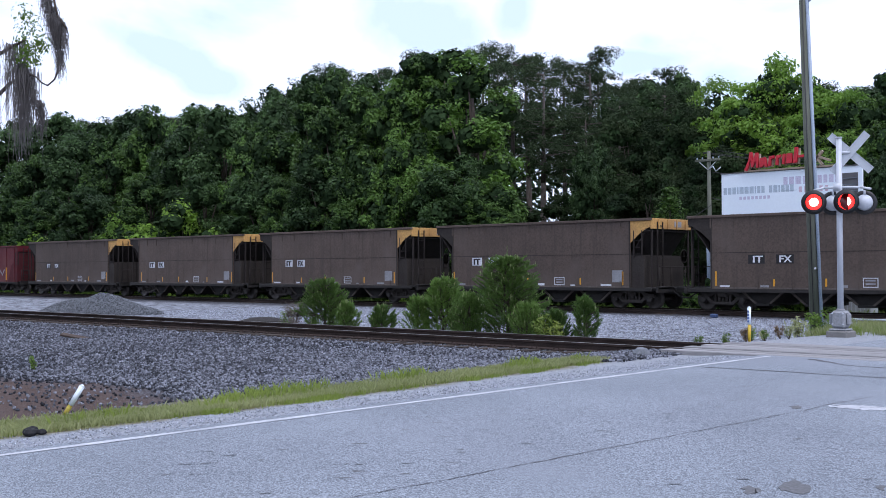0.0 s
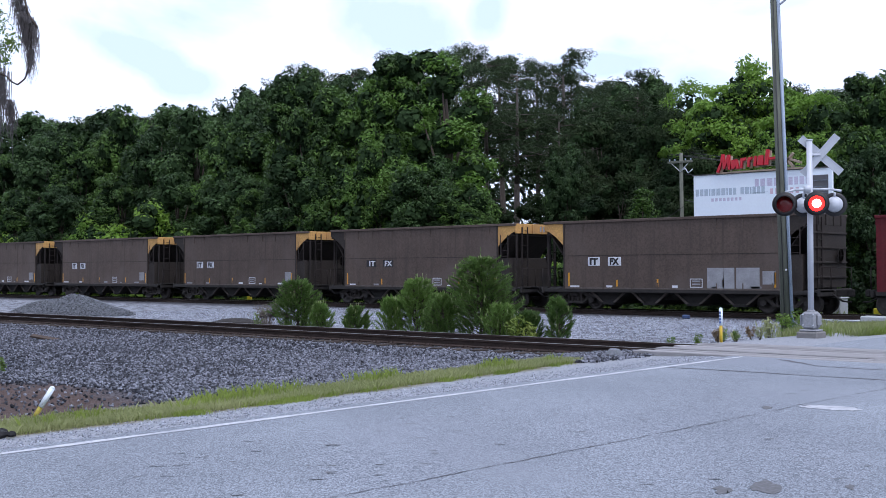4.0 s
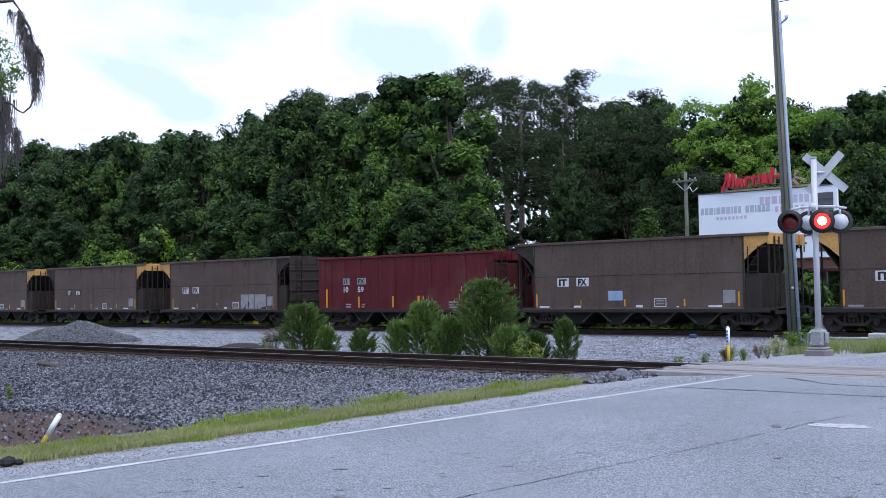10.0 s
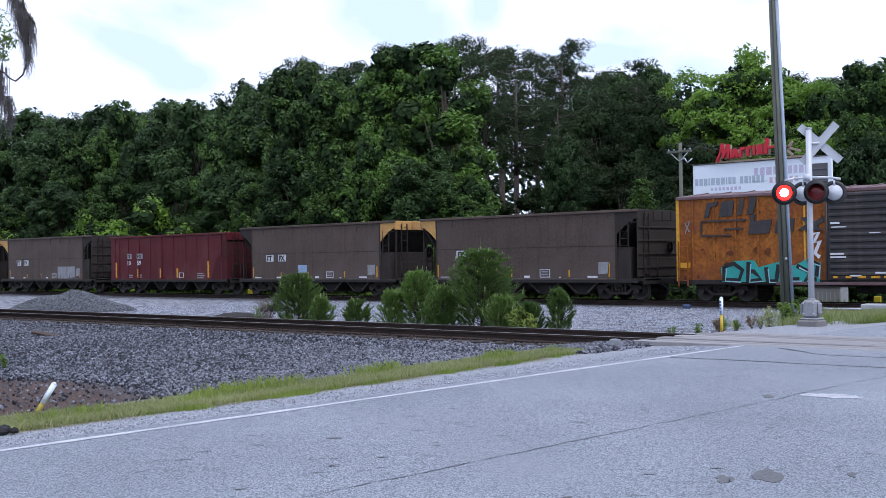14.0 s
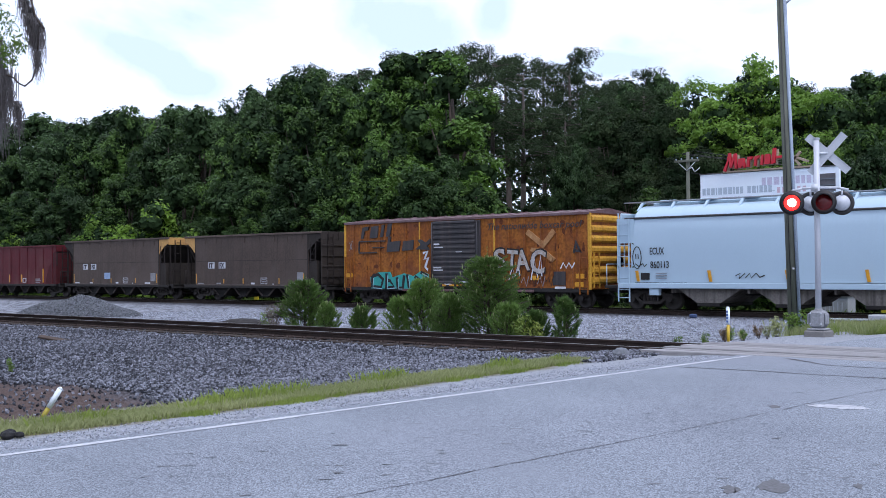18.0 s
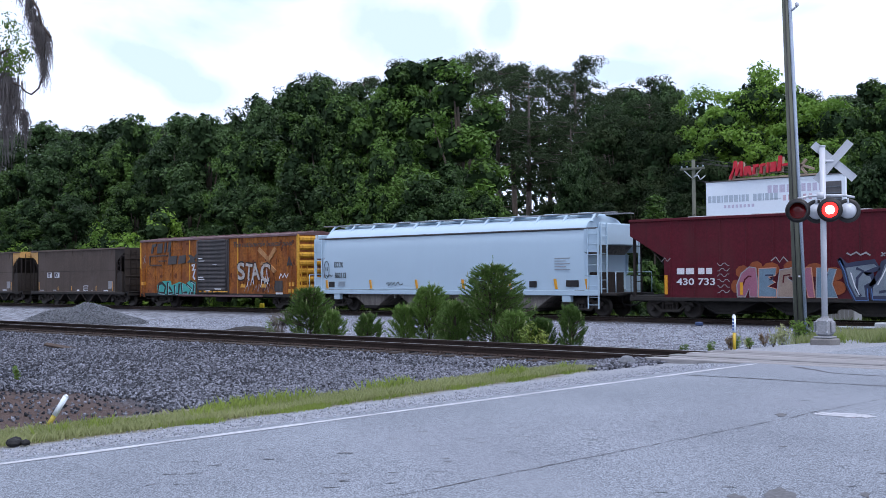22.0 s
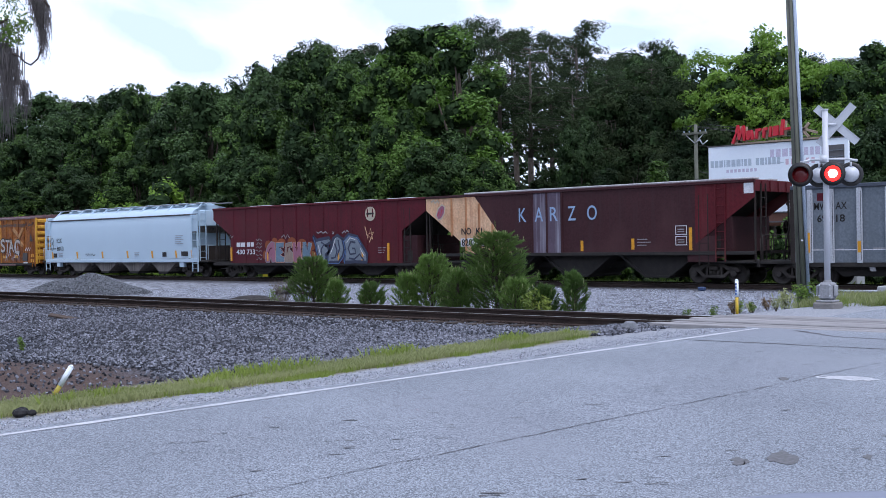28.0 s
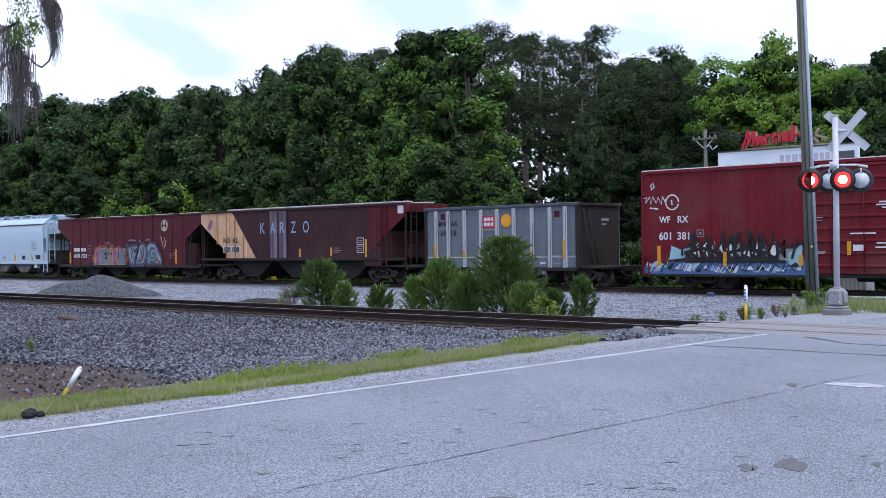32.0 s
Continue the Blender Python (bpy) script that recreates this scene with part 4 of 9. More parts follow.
# rank grass by the signal and along the road past the crossing
n = 46000
gy = rng_g.uniform(23.5, 37.0, n)
gx = -10.0 - np.abs(rng_g.normal(0, 1.0, n)) * (0.3 + 0.13 * (gy - 21.3))
keep = rng_g.uniform(0, 1, n) < (0.12 + 0.75 * step(24.5, 28.0, gy)) * (0.5 + 0.5 * np.sin(gx * 3.1 + gy * 1.7))
keep &= np.hypot(gx + 10.75, (gy - 24.4) * 0.8) > 0.75
keep &= ~((gx > -11.6) & (gy < 25.2))
gx, gy = gx[keep], gy[keep]
blades("rank_grass", np.stack([gx, gy, ground_z(gx, gy)], 1), 0.24, 0.0032, 0.6, LEAF["straw"], "tall pale seeding grass round the signal foot", 33)
gx2, gy2 = gx[::2] + 0.1, gy[::2] + 0.15
blades("rank_grass", np.stack([gx2, gy2, ground_z(gx2, gy2)], 1), 0.2, 0.0045, 0.7, LEAF["grass"], "green grass and weeds round the signal foot", 34)
n = 30000
gx = rng_g.uniform(-125, -12, n)
gy = 44.6 + np.abs(rng_g.normal(0, 1.1, n))
blades("trackside_weeds", np.stack([gx, gy, ground_z(gx, gy)], 1), 0.32, 0.03, 0.8, LEAF["weed"], "weeds and vines along the far track", 35)


for k, (x, h) in enumerate(((-22.4, 3.3), (-21.2, 2.7), (-23.6, 2.4), (-30.5, 2.2))):
    plant("shrub", k % 2, x, 46.9, h, 0.75, k * 41)
for k, x in enumerate((-29.0, -28.2, -27.5, -26.9, -25.1, -24.3, -23.6, -22.9, -22.2, -20.4, -33.6, -31.2, -53.0, -47.5, -44.0, -39.5, -36.0, -33.0)):
    plant("shrub", k % 2, x, 45.4 + 0.3 * (k % 3), 1.35 - 0.1 * (k % 4), 1.1, k * 67)
# leafy thicket just beyond the far track, seen under and between the cars
r_ = random.Random(15)
for k in range(26):
    x = -62 + k * 1.55 + r_.uniform(-0.5, 0.5)
    plant("shrub", k % 2, x, 46.3 + r_.uniform(-0.3, 0.5), r_.uniform(2.0, 3.1) if not -27.5 < x < -24 else 1.6, r_.uniform(0.6, 0.8), k * 53)
n = 5000
gy = 2.0 + 13.5 * rng_g.uniform(0, 1, n)
gx = -10.35 - 0.085 * np.maximum(gy - 7.0, 0) - rng_g.beta(1.5, 1.5, n) * (0.75 + 0.5 * step(7.0, 4.5, gy))
keep = np.sin(gx * 3.1 + gy * 1.9) * np.sin(gy * 0.8 + 1) > 0.15
gx, gy = gx[keep], gy[keep]
blades("verge_grass", np.stack([gx, gy, ground_z(gx, gy)], 1), 0.17, 0.006, 0.6, LEAF["grass"], "taller green grass tufts in the verge", 36)


def weed(x, y, h, seed, leaf="weed"):
    rng = np.random.RandomState(seed)
    t = thing("weed", pose(x, y, float(ground_z(x, y)), 0, 0, seed * 30), "small leafy green weed in the gravel", "weed", "weeds in the gravel")
    s = Shape()
    cs = []
    for k in range(7):
        a = rng.uniform(0, 6.28)
        tip = Vector((math.cos(a) * h * 0.35 * rng.uniform(0.3, 1), math.sin(a) * h * 0.35 * rng.uniform(0.3, 1), h * rng.uniform(0.5, 1)))
        s.rod((0, 0, -0.03), tip, 0.006, 5, 0.003)
        cs += [tip * q for q in (0.45, 0.7, 0.9, 1.0)]
    v, f = leaves(np.array(cs), np.full(len(cs), h * 0.15), 9, h * 0.17, rng, 0.5, 0.8, 0.3)
    part("stem", s, bark, t)["kind"] = "stuff"
    part("leaf_mass", quads("leaf_mass", v, f, [LEAF[leaf]]), LEAF[leaf], t)


for row in [(-12.75, 21.9, 0.34, 1), (-11.35, 22.2, 0.26, 2), (-12.7, 28.4, 0.6, 4), (-19.8, 10.1, 0.3, 5), (-27.4, 22.3, 0.65, 6), (-12.3, 24.0, 0.3, 8, "straw"), (-12.5, 26.2, 0.55, 9, "straw"), (-13.0, 28.3, 0.7, 10),
            (-17.1, 21.8, 0.8, 11, "lime"), (-16.75, 21.9, 0.65, 12, "lime"), (-11.78, 22.2, 0.4, 14, "rusty"), (-11.6, 23.4, 0.36, 16, "rusty"), (-12.2, 23.2, 0.35, 18), (-11.2, 23.0, 0.3, 19, "straw"), (-12.9, 23.4, 0.35, 20)]:
    weed(*row)
dead_shrub(-26.6, 21.9, 0.95, 3)

# ---- loose stones ----
def stones(name, pts, size, material, label, seed, kind="stuff"):
    """Angular broken stones, all of one mesh."""
    rng = np.random.RandomState(seed)
    n = len(pts)
    base = np.array([(1, 0, 0), (-1, 0, 0), (0, 1, 0), (0, -1, 0), (0, 0, 1), (0, 0, -1)], float)
    tri = np.array([(0, 2, 4), (2, 1, 4), (1, 3, 4), (3, 0, 4), (2, 0, 5), (1, 2, 5), (3, 1, 5), (0, 3, 5)])
    q = rng.normal(size=(n, 3, 3))
    q, _ = np.linalg.qr(q)
    v = base[None] * rng.uniform(0.55, 1.25, (n, 6, 3)) + rng.normal(size=(n, 6, 3)) * 0.18
    v = np.einsum("nij,nkj->nki", q, v) * (size * rng.uniform(0.55, 1.3, (n, 1, 1)))
    v = v + np.asarray(pts)[:, None]
    f = (tri[None] + np.arange(n)[:, None, None] * 6).reshape(-1, 3)
    return tagged(new(name, quads(name, v.reshape(-1, 3), f, [material])), label, "gravel", kind=kind)


ballast_stone = shade("ballast_stone", (0.225, 0.237, 0.275), (0.12, 0.128, 0.152), 5.0, 0.9, fine=40.0, island=0.75)
slate_stone = shade("slate_stone", (0.06, 0.064, 0.077), (0.03, 0.032, 0.04), 5.0, 0.9, fine=40.0, island=0.6)
pale_stone = shade("pale_stone", (0.44, 0.475, 0.545), (0.26, 0.28, 0.325), 5.0, 0.9, fine=40.0, island=0.65)
rng_s = np.random.RandomState(77)
n = 150000
sy = 7.3 + 11.1 * rng_s.uniform(0, 1, n) ** 0.8
outer = np.where(sy < 15.6, -11.0 - 0.09 * (sy - 7.5), -10.7) + rng_s.normal(0, 0.1, n)
sx = outer - rng_s.uniform(0, 1, n) * (2.05 * sy - 9.0)
ok = rng_s.uniform(0, 1, n) < np.clip(1.0 - 0.975 * step(10.4, 9.2, sy + 0.4 * np.sin(sx * 0.9) + 0.05 * (sx + 15)), 0, 1)
sx, sy = sx[ok], sy[ok]
dark = rng_s.uniform(0, 1, len(sx)) < 0.34 + 0.36 * step(-14.0, -19.0, sx + 1.5 * np.sin(sy * 0.8 + sx * 0.3))
stones("ballast", np.stack([sx, sy, ground_z(sx, sy) + 0.022 + rng_s.uniform(-0.008, 0.012, len(sx))], 1)[~dark], 0.031, ballast_stone, "grey broken ballast stones", 1)
stones("ballast", np.stack([sx, sy, ground_z(sx, sy) + 0.014], 1)[dark], 0.031, slate_stone, "dark slate broken ballast stones", 6)
n = 9000
sx, sy = rng_s.uniform(-40, -11.5, n), rng_s.uniform(18.3, 19.9, n)
stones("ballast", np.stack([sx, sy, 0 * sx - 0.2], 1), 0.032, ballast_stone, "grey broken ballast stones between the ties", 2)
n = 42000
sx, sy = rng_s.uniform(-45, -12.0, n), rng_s.uniform(20.2, 38.5, n)
stones("pale_gravel", np.stack([sx, sy, ground_z(sx, sy) + 0.008], 1), 0.023, pale_stone, "pale grey gravel between the tracks", 3)
n = 9000
sy = rng_s.uniform(1.5, 17.6, n)
sx = -9.15 - np.abs(rng_s.normal(0, 0.5, n))
stones("shoulder_gravel", np.stack([sx, sy, ground_z(sx, sy) + 0.006], 1), 0.008, pale_stone, "small pale stones on the road shoulder", 4)

# heap of ballast beyond the near track
hx, hy = -46.0, 26.6
a_ = rng_s.uniform(0, 6.28, 9000)
r2 = np.sqrt(rng_s.uniform(0, 1, 9000))
px, py = np.cos(a_) * r2 * 4.3, np.sin(a_) * r2 * 1.9
pz = 0.86 * np.clip(1 - r2, 0, 1) ** 0.8 * (1 + 0.12 * np.sin(px * 2.1)) + 0.02
heap = thing("gravel_heap", pose(hx, hy, -0.45), "low heap of grey crushed stone", "gravel heap")
core = Shape().lathe([(4.3, -0.05), (3.0, 0.2), (1.6, 0.5), (0.5, 0.75), (0.05, 0.81)], (0, 0, 0), "z", 28)
core.v = [(x, y * 0.44, z * (1 + 0.12 * math.sin(x * 2.1))) for x, y, z in core.v]
heap_stone = shade("heap_stone", (0.20, 0.215, 0.235), (0.13, 0.14, 0.155), 5.0, 0.9, fine=40.0, island=0.6)
heap_core = part("heap_core", core, heap_stone, heap)
st = stones("crushed_stone", np.stack([px, py, pz], 1), 0.036, heap_stone, "grey crushed stones", 5)
del st["category"]
st.parent = heap

# ---- the train ----
grime = shade("underframe_grime", (0.016, 0.015, 0.015), (0.034, 0.030, 0.027), 4.0, 0.85, 0.1, bump=0.3, fine=30.0)
bogie_steel = shade("bogie_steel", (0.085, 0.075, 0.068), (0.05, 0.044, 0.04), 4.0, 0.85, fine=30.0)
dusty_flange = shade("dusty_flange", (0.16, 0.135, 0.12), (0.10, 0.085, 0.075), 3.0, 0.85, fine=24.0)
wheel_steel = shade("wheel_steel", (0.085, 0.075, 0.068), (0.055, 0.05, 0.047), 5.0, 0.6, 0.5, fine=30.0)
rim_steel = shade("wheel_tread", (0.35, 0.34, 0.33), (0.2, 0.19, 0.18), 5.0, 0.35, 0.9, fine=30.0)
brown = shade("brown_car_paint", (0.112, 0.085, 0.070), (0.088, 0.067, 0.056), 0.8, 0.7, bump=0.1, fine=14.0, streak=(0.062, 0.048, 0.042), dirt=(0.118, 0.094, 0.082), vary=0.12)
# darker brown and maroon than the sides, for end sheets and skirts
dark_brown = shade("dark_brown_sheet", (0.050, 0.042, 0.037), (0.034, 0.029, 0.026), 1.2, 0.8, fine=14.0)
dark_maroon = shade("dark_maroon_sheet", (0.045, 0.014, 0.017), (0.03, 0.011, 0.013), 1.2, 0.8, fine=14.0)
# near-black end tone; also puts shade into the recessed slope sheets
dark_end = shade("dark_end_tone", (0.024, 0.02, 0.019), (0.04, 0.032, 0.029), 1.5, 0.8, fine=14.0)
yellow_end = shade("yellow_end_paint", (0.62, 0.36, 0.12), (0.52, 0.29, 0.10), 1.6, 0.6, fine=16.0, dirt=(0.3, 0.17, 0.075))
amber = shade("amber_reflector", (0.78, 0.38, 0.03), (0.62, 0.29, 0.02), 6.0, 0.35, fine=40.0)
red_old = shade("red_car_paint", (0.115, 0.011, 0.017), (0.085, 0.009, 0.014), 0.9, 0.6, fine=14.0, streak=(0.10, 0.026, 0.028), dirt=(0.125, 0.04, 0.038))
maroon = shade("maroon_car_paint", (0.105, 0.0085, 0.018), (0.08, 0.007, 0.014), 0.8, 0.6, fine=14.0, streak=(0.05, 0.009, 0.013), dirt=(0.09, 0.018, 0.022))
plum = shade("faded_plum_paint", (0.055, 0.018, 0.022), (0.042, 0.015, 0.018), 0.7, 0.65, fine=14.0, streak=(0.045, 0.022, 0.025), dirt=(0.075, 0.032, 0.034))
box_red = shade("boxcar_red_paint", (0.175, 0.010, 0.019), (0.135, 0.009, 0.016), 0.6, 0.6, fine=14.0, streak=(0.12, 0.028, 0.03), dirt=(0.16, 0.05, 0.046))
orange = shade("rusted_yellow_boxcar", (0.40, 0.145, 0.022), (0.26, 0.078, 0.018), 1.5, 0.65, bump=0.15, fine=9.0, streak=(0.13, 0.036, 0.017), dirt=(0.16, 0.05, 0.024), grain=0.45)
gold = shade("boxcar_trim_yellow", (0.68, 0.38, 0.045), (0.56, 0.29, 0.04), 1.2, 0.6, fine=12.0, streak=(0.3, 0.12, 0.03))
rust_tan = shade("rusty_tan_panel", (0.78, 0.54, 0.35), (0.62, 0.36, 0.2), 1.3, 0.7, fine=12.0, streak=(0.34, 0.12, 0.06))
hopper_white = shade("pale_hopper_paint", (0.43, 0.57, 0.675), (0.40, 0.535, 0.64), 0.5, 0.38, fine=20.0, streak=(0.405, 0.535, 0.64), grain=0.04)
bay_grey = shade("dusty_bay", (0.30, 0.275, 0.25), (0.19, 0.17, 0.155), 1.6, 0.8, fine=14.0, streak=(0.06, 0.055, 0.05))
alu = shade("dull_aluminium", (0.17, 0.205, 0.24), (0.13, 0.158, 0.19), 0.9, 0.5, 0.05, fine=14.0, streak=(0.11, 0.135, 0.16))
alu_rib = shade("bright_aluminium_rib", (0.52, 0.56, 0.61), (0.40, 0.43, 0.47), 2.0, 0.5, 0.05, fine=20.0, streak=(0.28, 0.30, 0.33))
black_door = shade("black_door_paint", (0.028, 0.027, 0.03), (0.045, 0.042, 0.045), 1.5, 0.55, fine=12.0, streak=(0.07, 0.055, 0.05))
roof_brown = shade("rusty_roof", (0.13, 0.06, 0.06), (0.2, 0.14, 0.15), 1.0, 0.6, 0.2, fine=12.0)
roof_white = shade("silver_roof", (0.5, 0.51, 0.53), (0.36, 0.36, 0.38), 1.2, 0.5, 0.3, fine=12.0)
white_ink = shade("white_stencil", (0.74, 0.77, 0.82), (0.64, 0.66, 0.70), 3.0, 0.7)
grey_ink = shade("grey_patch", (0.36, 0.37, 0.39), (0.24, 0.245, 0.26), 3.0, 0.7)
black_ink = shade("black_stencil", (0.02, 0.02, 0.022), (0.035, 0.035, 0.036), 3.0, 0.6)
blue_ink = shade("pale_blue_spray", (0.33, 0.47, 0.68), (0.25, 0.37, 0.56), 3.0, 0.5)
chalk_ink = shade("chalky_white_spray", (0.56, 0.55, 0.54), (0.36, 0.32, 0.28), 4.0, 0.7, fine=12.0, streak=(0.3, 0.2, 0.13))
silver_ink = shade("silver_blue_spray", (0.21, 0.26, 0.31), (0.14, 0.18, 0.22), 2.0, 0.5)
navy_ink = shade("navy_spray", (0.03, 0.04, 0.09), (0.02, 0.028, 0.06), 2.0, 0.5)
deep_blue_ink = shade("blue_spray", (0.09, 0.19, 0.42), (0.06, 0.13, 0.3), 2.0, 0.5)
teal_ink = shade("teal_spray", (0.03, 0.4, 0.36), (0.02, 0.3, 0.27), 2.0, 0.5)
pink_ink = shade("pink_spray", (0.36, 0.13, 0.2), (0.27, 0.1, 0.16), 2.0, 0.5)
peach_ink = shade("peach_spray", (0.62, 0.32, 0.22), (0.5, 0.24, 0.16), 2.0, 0.5)
cyan_ink = shade("aqua_spray", (0.35, 0.6, 0.66), (0.25, 0.48, 0.55), 2.0, 0.5)
sign_red = shade("sign_red", (0.55, 0.03, 0.05), (0.45, 0.025, 0.04), 2.0, 0.5)
sun_orange = shade("orange_dot", (0.9, 0.4, 0.015), (0.8, 0.34, 0.012), 2.0, 0.5)

SIDE = -1.6
WHEEL_R = 0.42
CARS, WHEELS = [], []
_wheel_cache = {}


def letters(parent, text, x, z, height, material, y=SIDE - 0.012, width=None, name="lettering", slant=0.0, bold=0.0, turn=0.0):
    """Raised flat letters on the camera's side of a car: left end x, foot z."""
    key = (text, height, material.name, width, slant, bold)
    if key not in _wheel_cache:
        cu = bpy.data.curves.new("lettering", "FONT")
        cu.body, cu.size, cu.extrude, cu.offset, cu.shear = text, height / 0.7, 0.003, bold, slant
        cu.resolution_u = 3
        ob = bpy.data.objects.new("lettering", cu)
        me = bpy.data.meshes.new_from_object(ob)
        bpy.data.objects.remove(ob)
        me.materials.clear()
        me.materials.append(material)
        if width:
            xs = [v.co.x for v in me.vertices]
            k, x0 = width / (max(xs) - min(xs)), min(xs)
            for v in me.vertices:
                v.co.x = (v.co.x - x0) * k
        _wheel_cache[key] = me
    ob = part(name, _wheel_cache[key], material, parent)
    ob.location, ob.rotation_euler = (x, y, z), (radians(90), radians(turn), 0)
    return ob


def patch(parent, x0, x1, z0, z1, material, name="patch", d=0.006, label=""):
    return part(name, Shape().box(x0, x1, SIDE - d, SIDE + 0.004, z0, z1), material, parent, label)


def outline(parent, pts, material, name="graffiti", d=0.008, label="", y=SIDE):
    """A flat sprayed shape on the side of a car."""
    return part(name, Shape().prism(pts, y - d, y + 0.003), material, parent, label)


def scrawl(parent, pts, r, material, name="graffiti", y=SIDE - 0.008, label=""):
    """One unbroken sprayed stroke through the points."""
    v, f = [], []
    for k, (a, b) in enumerate(pts):
        (c, e), (g, i) = pts[max(k - 1, 0)], pts[min(k + 1, len(pts) - 1)]
        dx, dz = g - c, i - e
        q = math.hypot(dx, dz) or 1.0
        nx, nz = -dz / q * r, dx / q * r
        v += [(a + nx, y - 0.002, b + nz), (a - nx, y - 0.002, b - nz), (a - nx, y + 0.002, b - nz), (a + nx, y + 0.002, b + nz)]
        if k:
            m = 4 * k
            f += [(m - 4 + j, m - 4 + (j + 1) % 4, m + (j + 1) % 4, m + j) for j in range(4)]
    f += [(0, 1, 2, 3), tuple(len(v) - 4 + j for j in (3, 2, 1, 0))]
    return part(name, Shape().add(v, f), material, parent, label)


def bars(parent, x, z, widths, material, h=0.07, gap=0.05, name="stencil"):
    """Small stencil lines that cannot be read."""
    for k, w in enumerate(widths):
        patch(parent, x, x + w, z - k * (h + gap), z - k * (h + gap) + h, material, name)


def wheelset_mesh():
    if "wheels" not in _wheel_cache:
        s = Shape()
        for q in (-1, 1):
            s.lathe([(0.1, -0.09), (0.14, -0.05), (0.30, -0.03), (0.36, -0.065), (WHEEL_R, -0.065), (WHEEL_R - 0.008, 0.055), (0.445, 0.06), (0.445, 0.085),
                     (0.36, 0.085), (0.3, 0.03), (0.14, 0.05), (0.1, 0.09)] if q > 0 else
                    [(0.1, 0.09), (0.14, 0.05), (0.30, 0.03), (0.36, 0.065), (WHEEL_R, 0.065), (WHEEL_R - 0.008, -0.055), (0.445, -0.06), (0.445, -0.085),
                     (0.36, -0.085), (0.3, -0.03), (0.14, -0.05), (0.1, -0.09)], (0, -q * 0.76, 0), "y", 24)
        s.rod((0, -1.12, 0), (0, 1.12, 0), 0.08, 10)
        for q in (-1, 1):
            s.rod((0, q * 0.98, 0), (0, q * 1.2, 0), 0.125, 12)
            for a in range(3):
                s.rod((0.07 * math.cos(a * 2.09), q * 1.2, 0.07 * math.sin(a * 2.09)), (0.07 * math.cos(a * 2.09), q * 1.225, 0.07 * math.sin(a * 2.09)), 0.022, 6)
        _wheel_cache["wheels"] = s.mesh("wheelset", wheel_steel)
    return _wheel_cache["wheels"]


def bogie(car, x):
    """A two-axle bogie with cast side frames, springs and bolster."""
    if "bogie" not in _wheel_cache:
        s = Shape()
        for q in (-1, 1):
            y0, y1 = (q * 1.0, q * 1.13) if q > 0 else (q * 1.13, q * 1.0)
            s.prism([(-1.12, 0.50), (-1.05, 0.62), (-0.72, 0.66), (-0.42, 0.80), (0.42, 0.80), (0.72, 0.66), (1.05, 0.62), (1.12, 0.50), (0.92, 0.48), (0.62, 0.53),
                     (0.40, 0.66), (-0.40, 0.66), (-0.62, 0.53), (-0.92, 0.48)], y0, y1)
            s.prism([(-0.78, 0.52), (-0.46, 0.26), (0.46, 0.26), (0.78, 0.52), (0.60, 0.55), (0.40, 0.36), (-0.40, 0.36), (-0.60, 0.55)], y0, y1)
            for xx in (-0.36, 0.28):
                s.box(xx, xx + 0.08, y0, y1, 0.3, 0.7)
            for xx in (-0.16, 0.0, 0.16):
                s.rod((xx, q * 1.065, 0.36), (xx, q * 1.065, 0.56), 0.07, 8)
            for xx in (-0.86, 0.86):
                s.box(xx - 0.15, xx + 0.15, y0, y1, 0.46, 0.66, 0.03)
        s.box(-0.2, 0.2, -1.2, 1.2, 0.55, 0.72, 0.03)
        s.rod((-0.5, -0.9, 0.4), (-0.5, 0.9, 0.4), 0.05).rod((0.5, -0.9, 0.4), (0.5, 0.9, 0.4), 0.05)
        _wheel_cache["bogie"] = s.mesh("bogie", bogie_steel)
    b = part("bogie", _wheel_cache["bogie"], grime, car)
    b.location = (x, 0, 0)
    for dx in (-0.86, 0.86):
        w = part("wheelset", wheelset_mesh(), wheel_steel, car)
        w.location = (x + dx, 0, WHEEL_R)
        WHEELS.append((w, x + dx))
    return b


def couplers(car, half, name="coupler"):
    for q in (-1, 1):
        s = Shape().box(min(q * (half - 0.7), q * half), max(q * (half - 0.7), q * half), -0.13, 0.13, 0.68, 0.92, 0.02)
        s.box(min(q * half, q * (half + 0.2)), max(q * half, q * (half + 0.2)), -0.16, 0.05, 0.66, 0.94, 0.04)
        s.pipe([(q * (half - 0.5), -0.35, 0.75), (q * (half - 0.1), -0.4, 0.5), (q * (half + 0.2), -0.36, 0.48)], 0.035)
        part(name, s, grime, car)


def ladder(car, x0, x1, y, z0, z1, rungs, material, axis="x", name="ladder"):
    """Two stiles and rungs; axis x: seen from the side, y: on the car's end (x0 is its place, x1 its half width)."""
    s = Shape()
    if axis == "x":
        for x in (x0, x1):
            s.box(x - 0.022, x + 0.022, y - 0.025, y + 0.025, z0, z1)
        for k in range(rungs):
            z = z0 + (z1 - z0) * (k + 0.5) / rungs
            s.rod((x0, y, z), (x1, y, z), 0.016, 6)
    else:
        for yy in (y - x1, y + x1):
            s.box(x0 - 0.025, x0 + 0.025, yy - 0.022, yy + 0.022, z0, z1)
        for k in range(rungs):
            z = z0 + (z1 - z0) * (k + 0.5) / rungs
            s.rod((x0, y - x1, z), (x0, y + x1, z), 0.016, 6)
    return part(name, s, material, car)


def start_car(name, x, label, category="railcar"):
    car = thing(name, pose(x, FAR_Y, FAR_Z), label, category, "cars of the train")
    CARS.append((car, x))
    return car


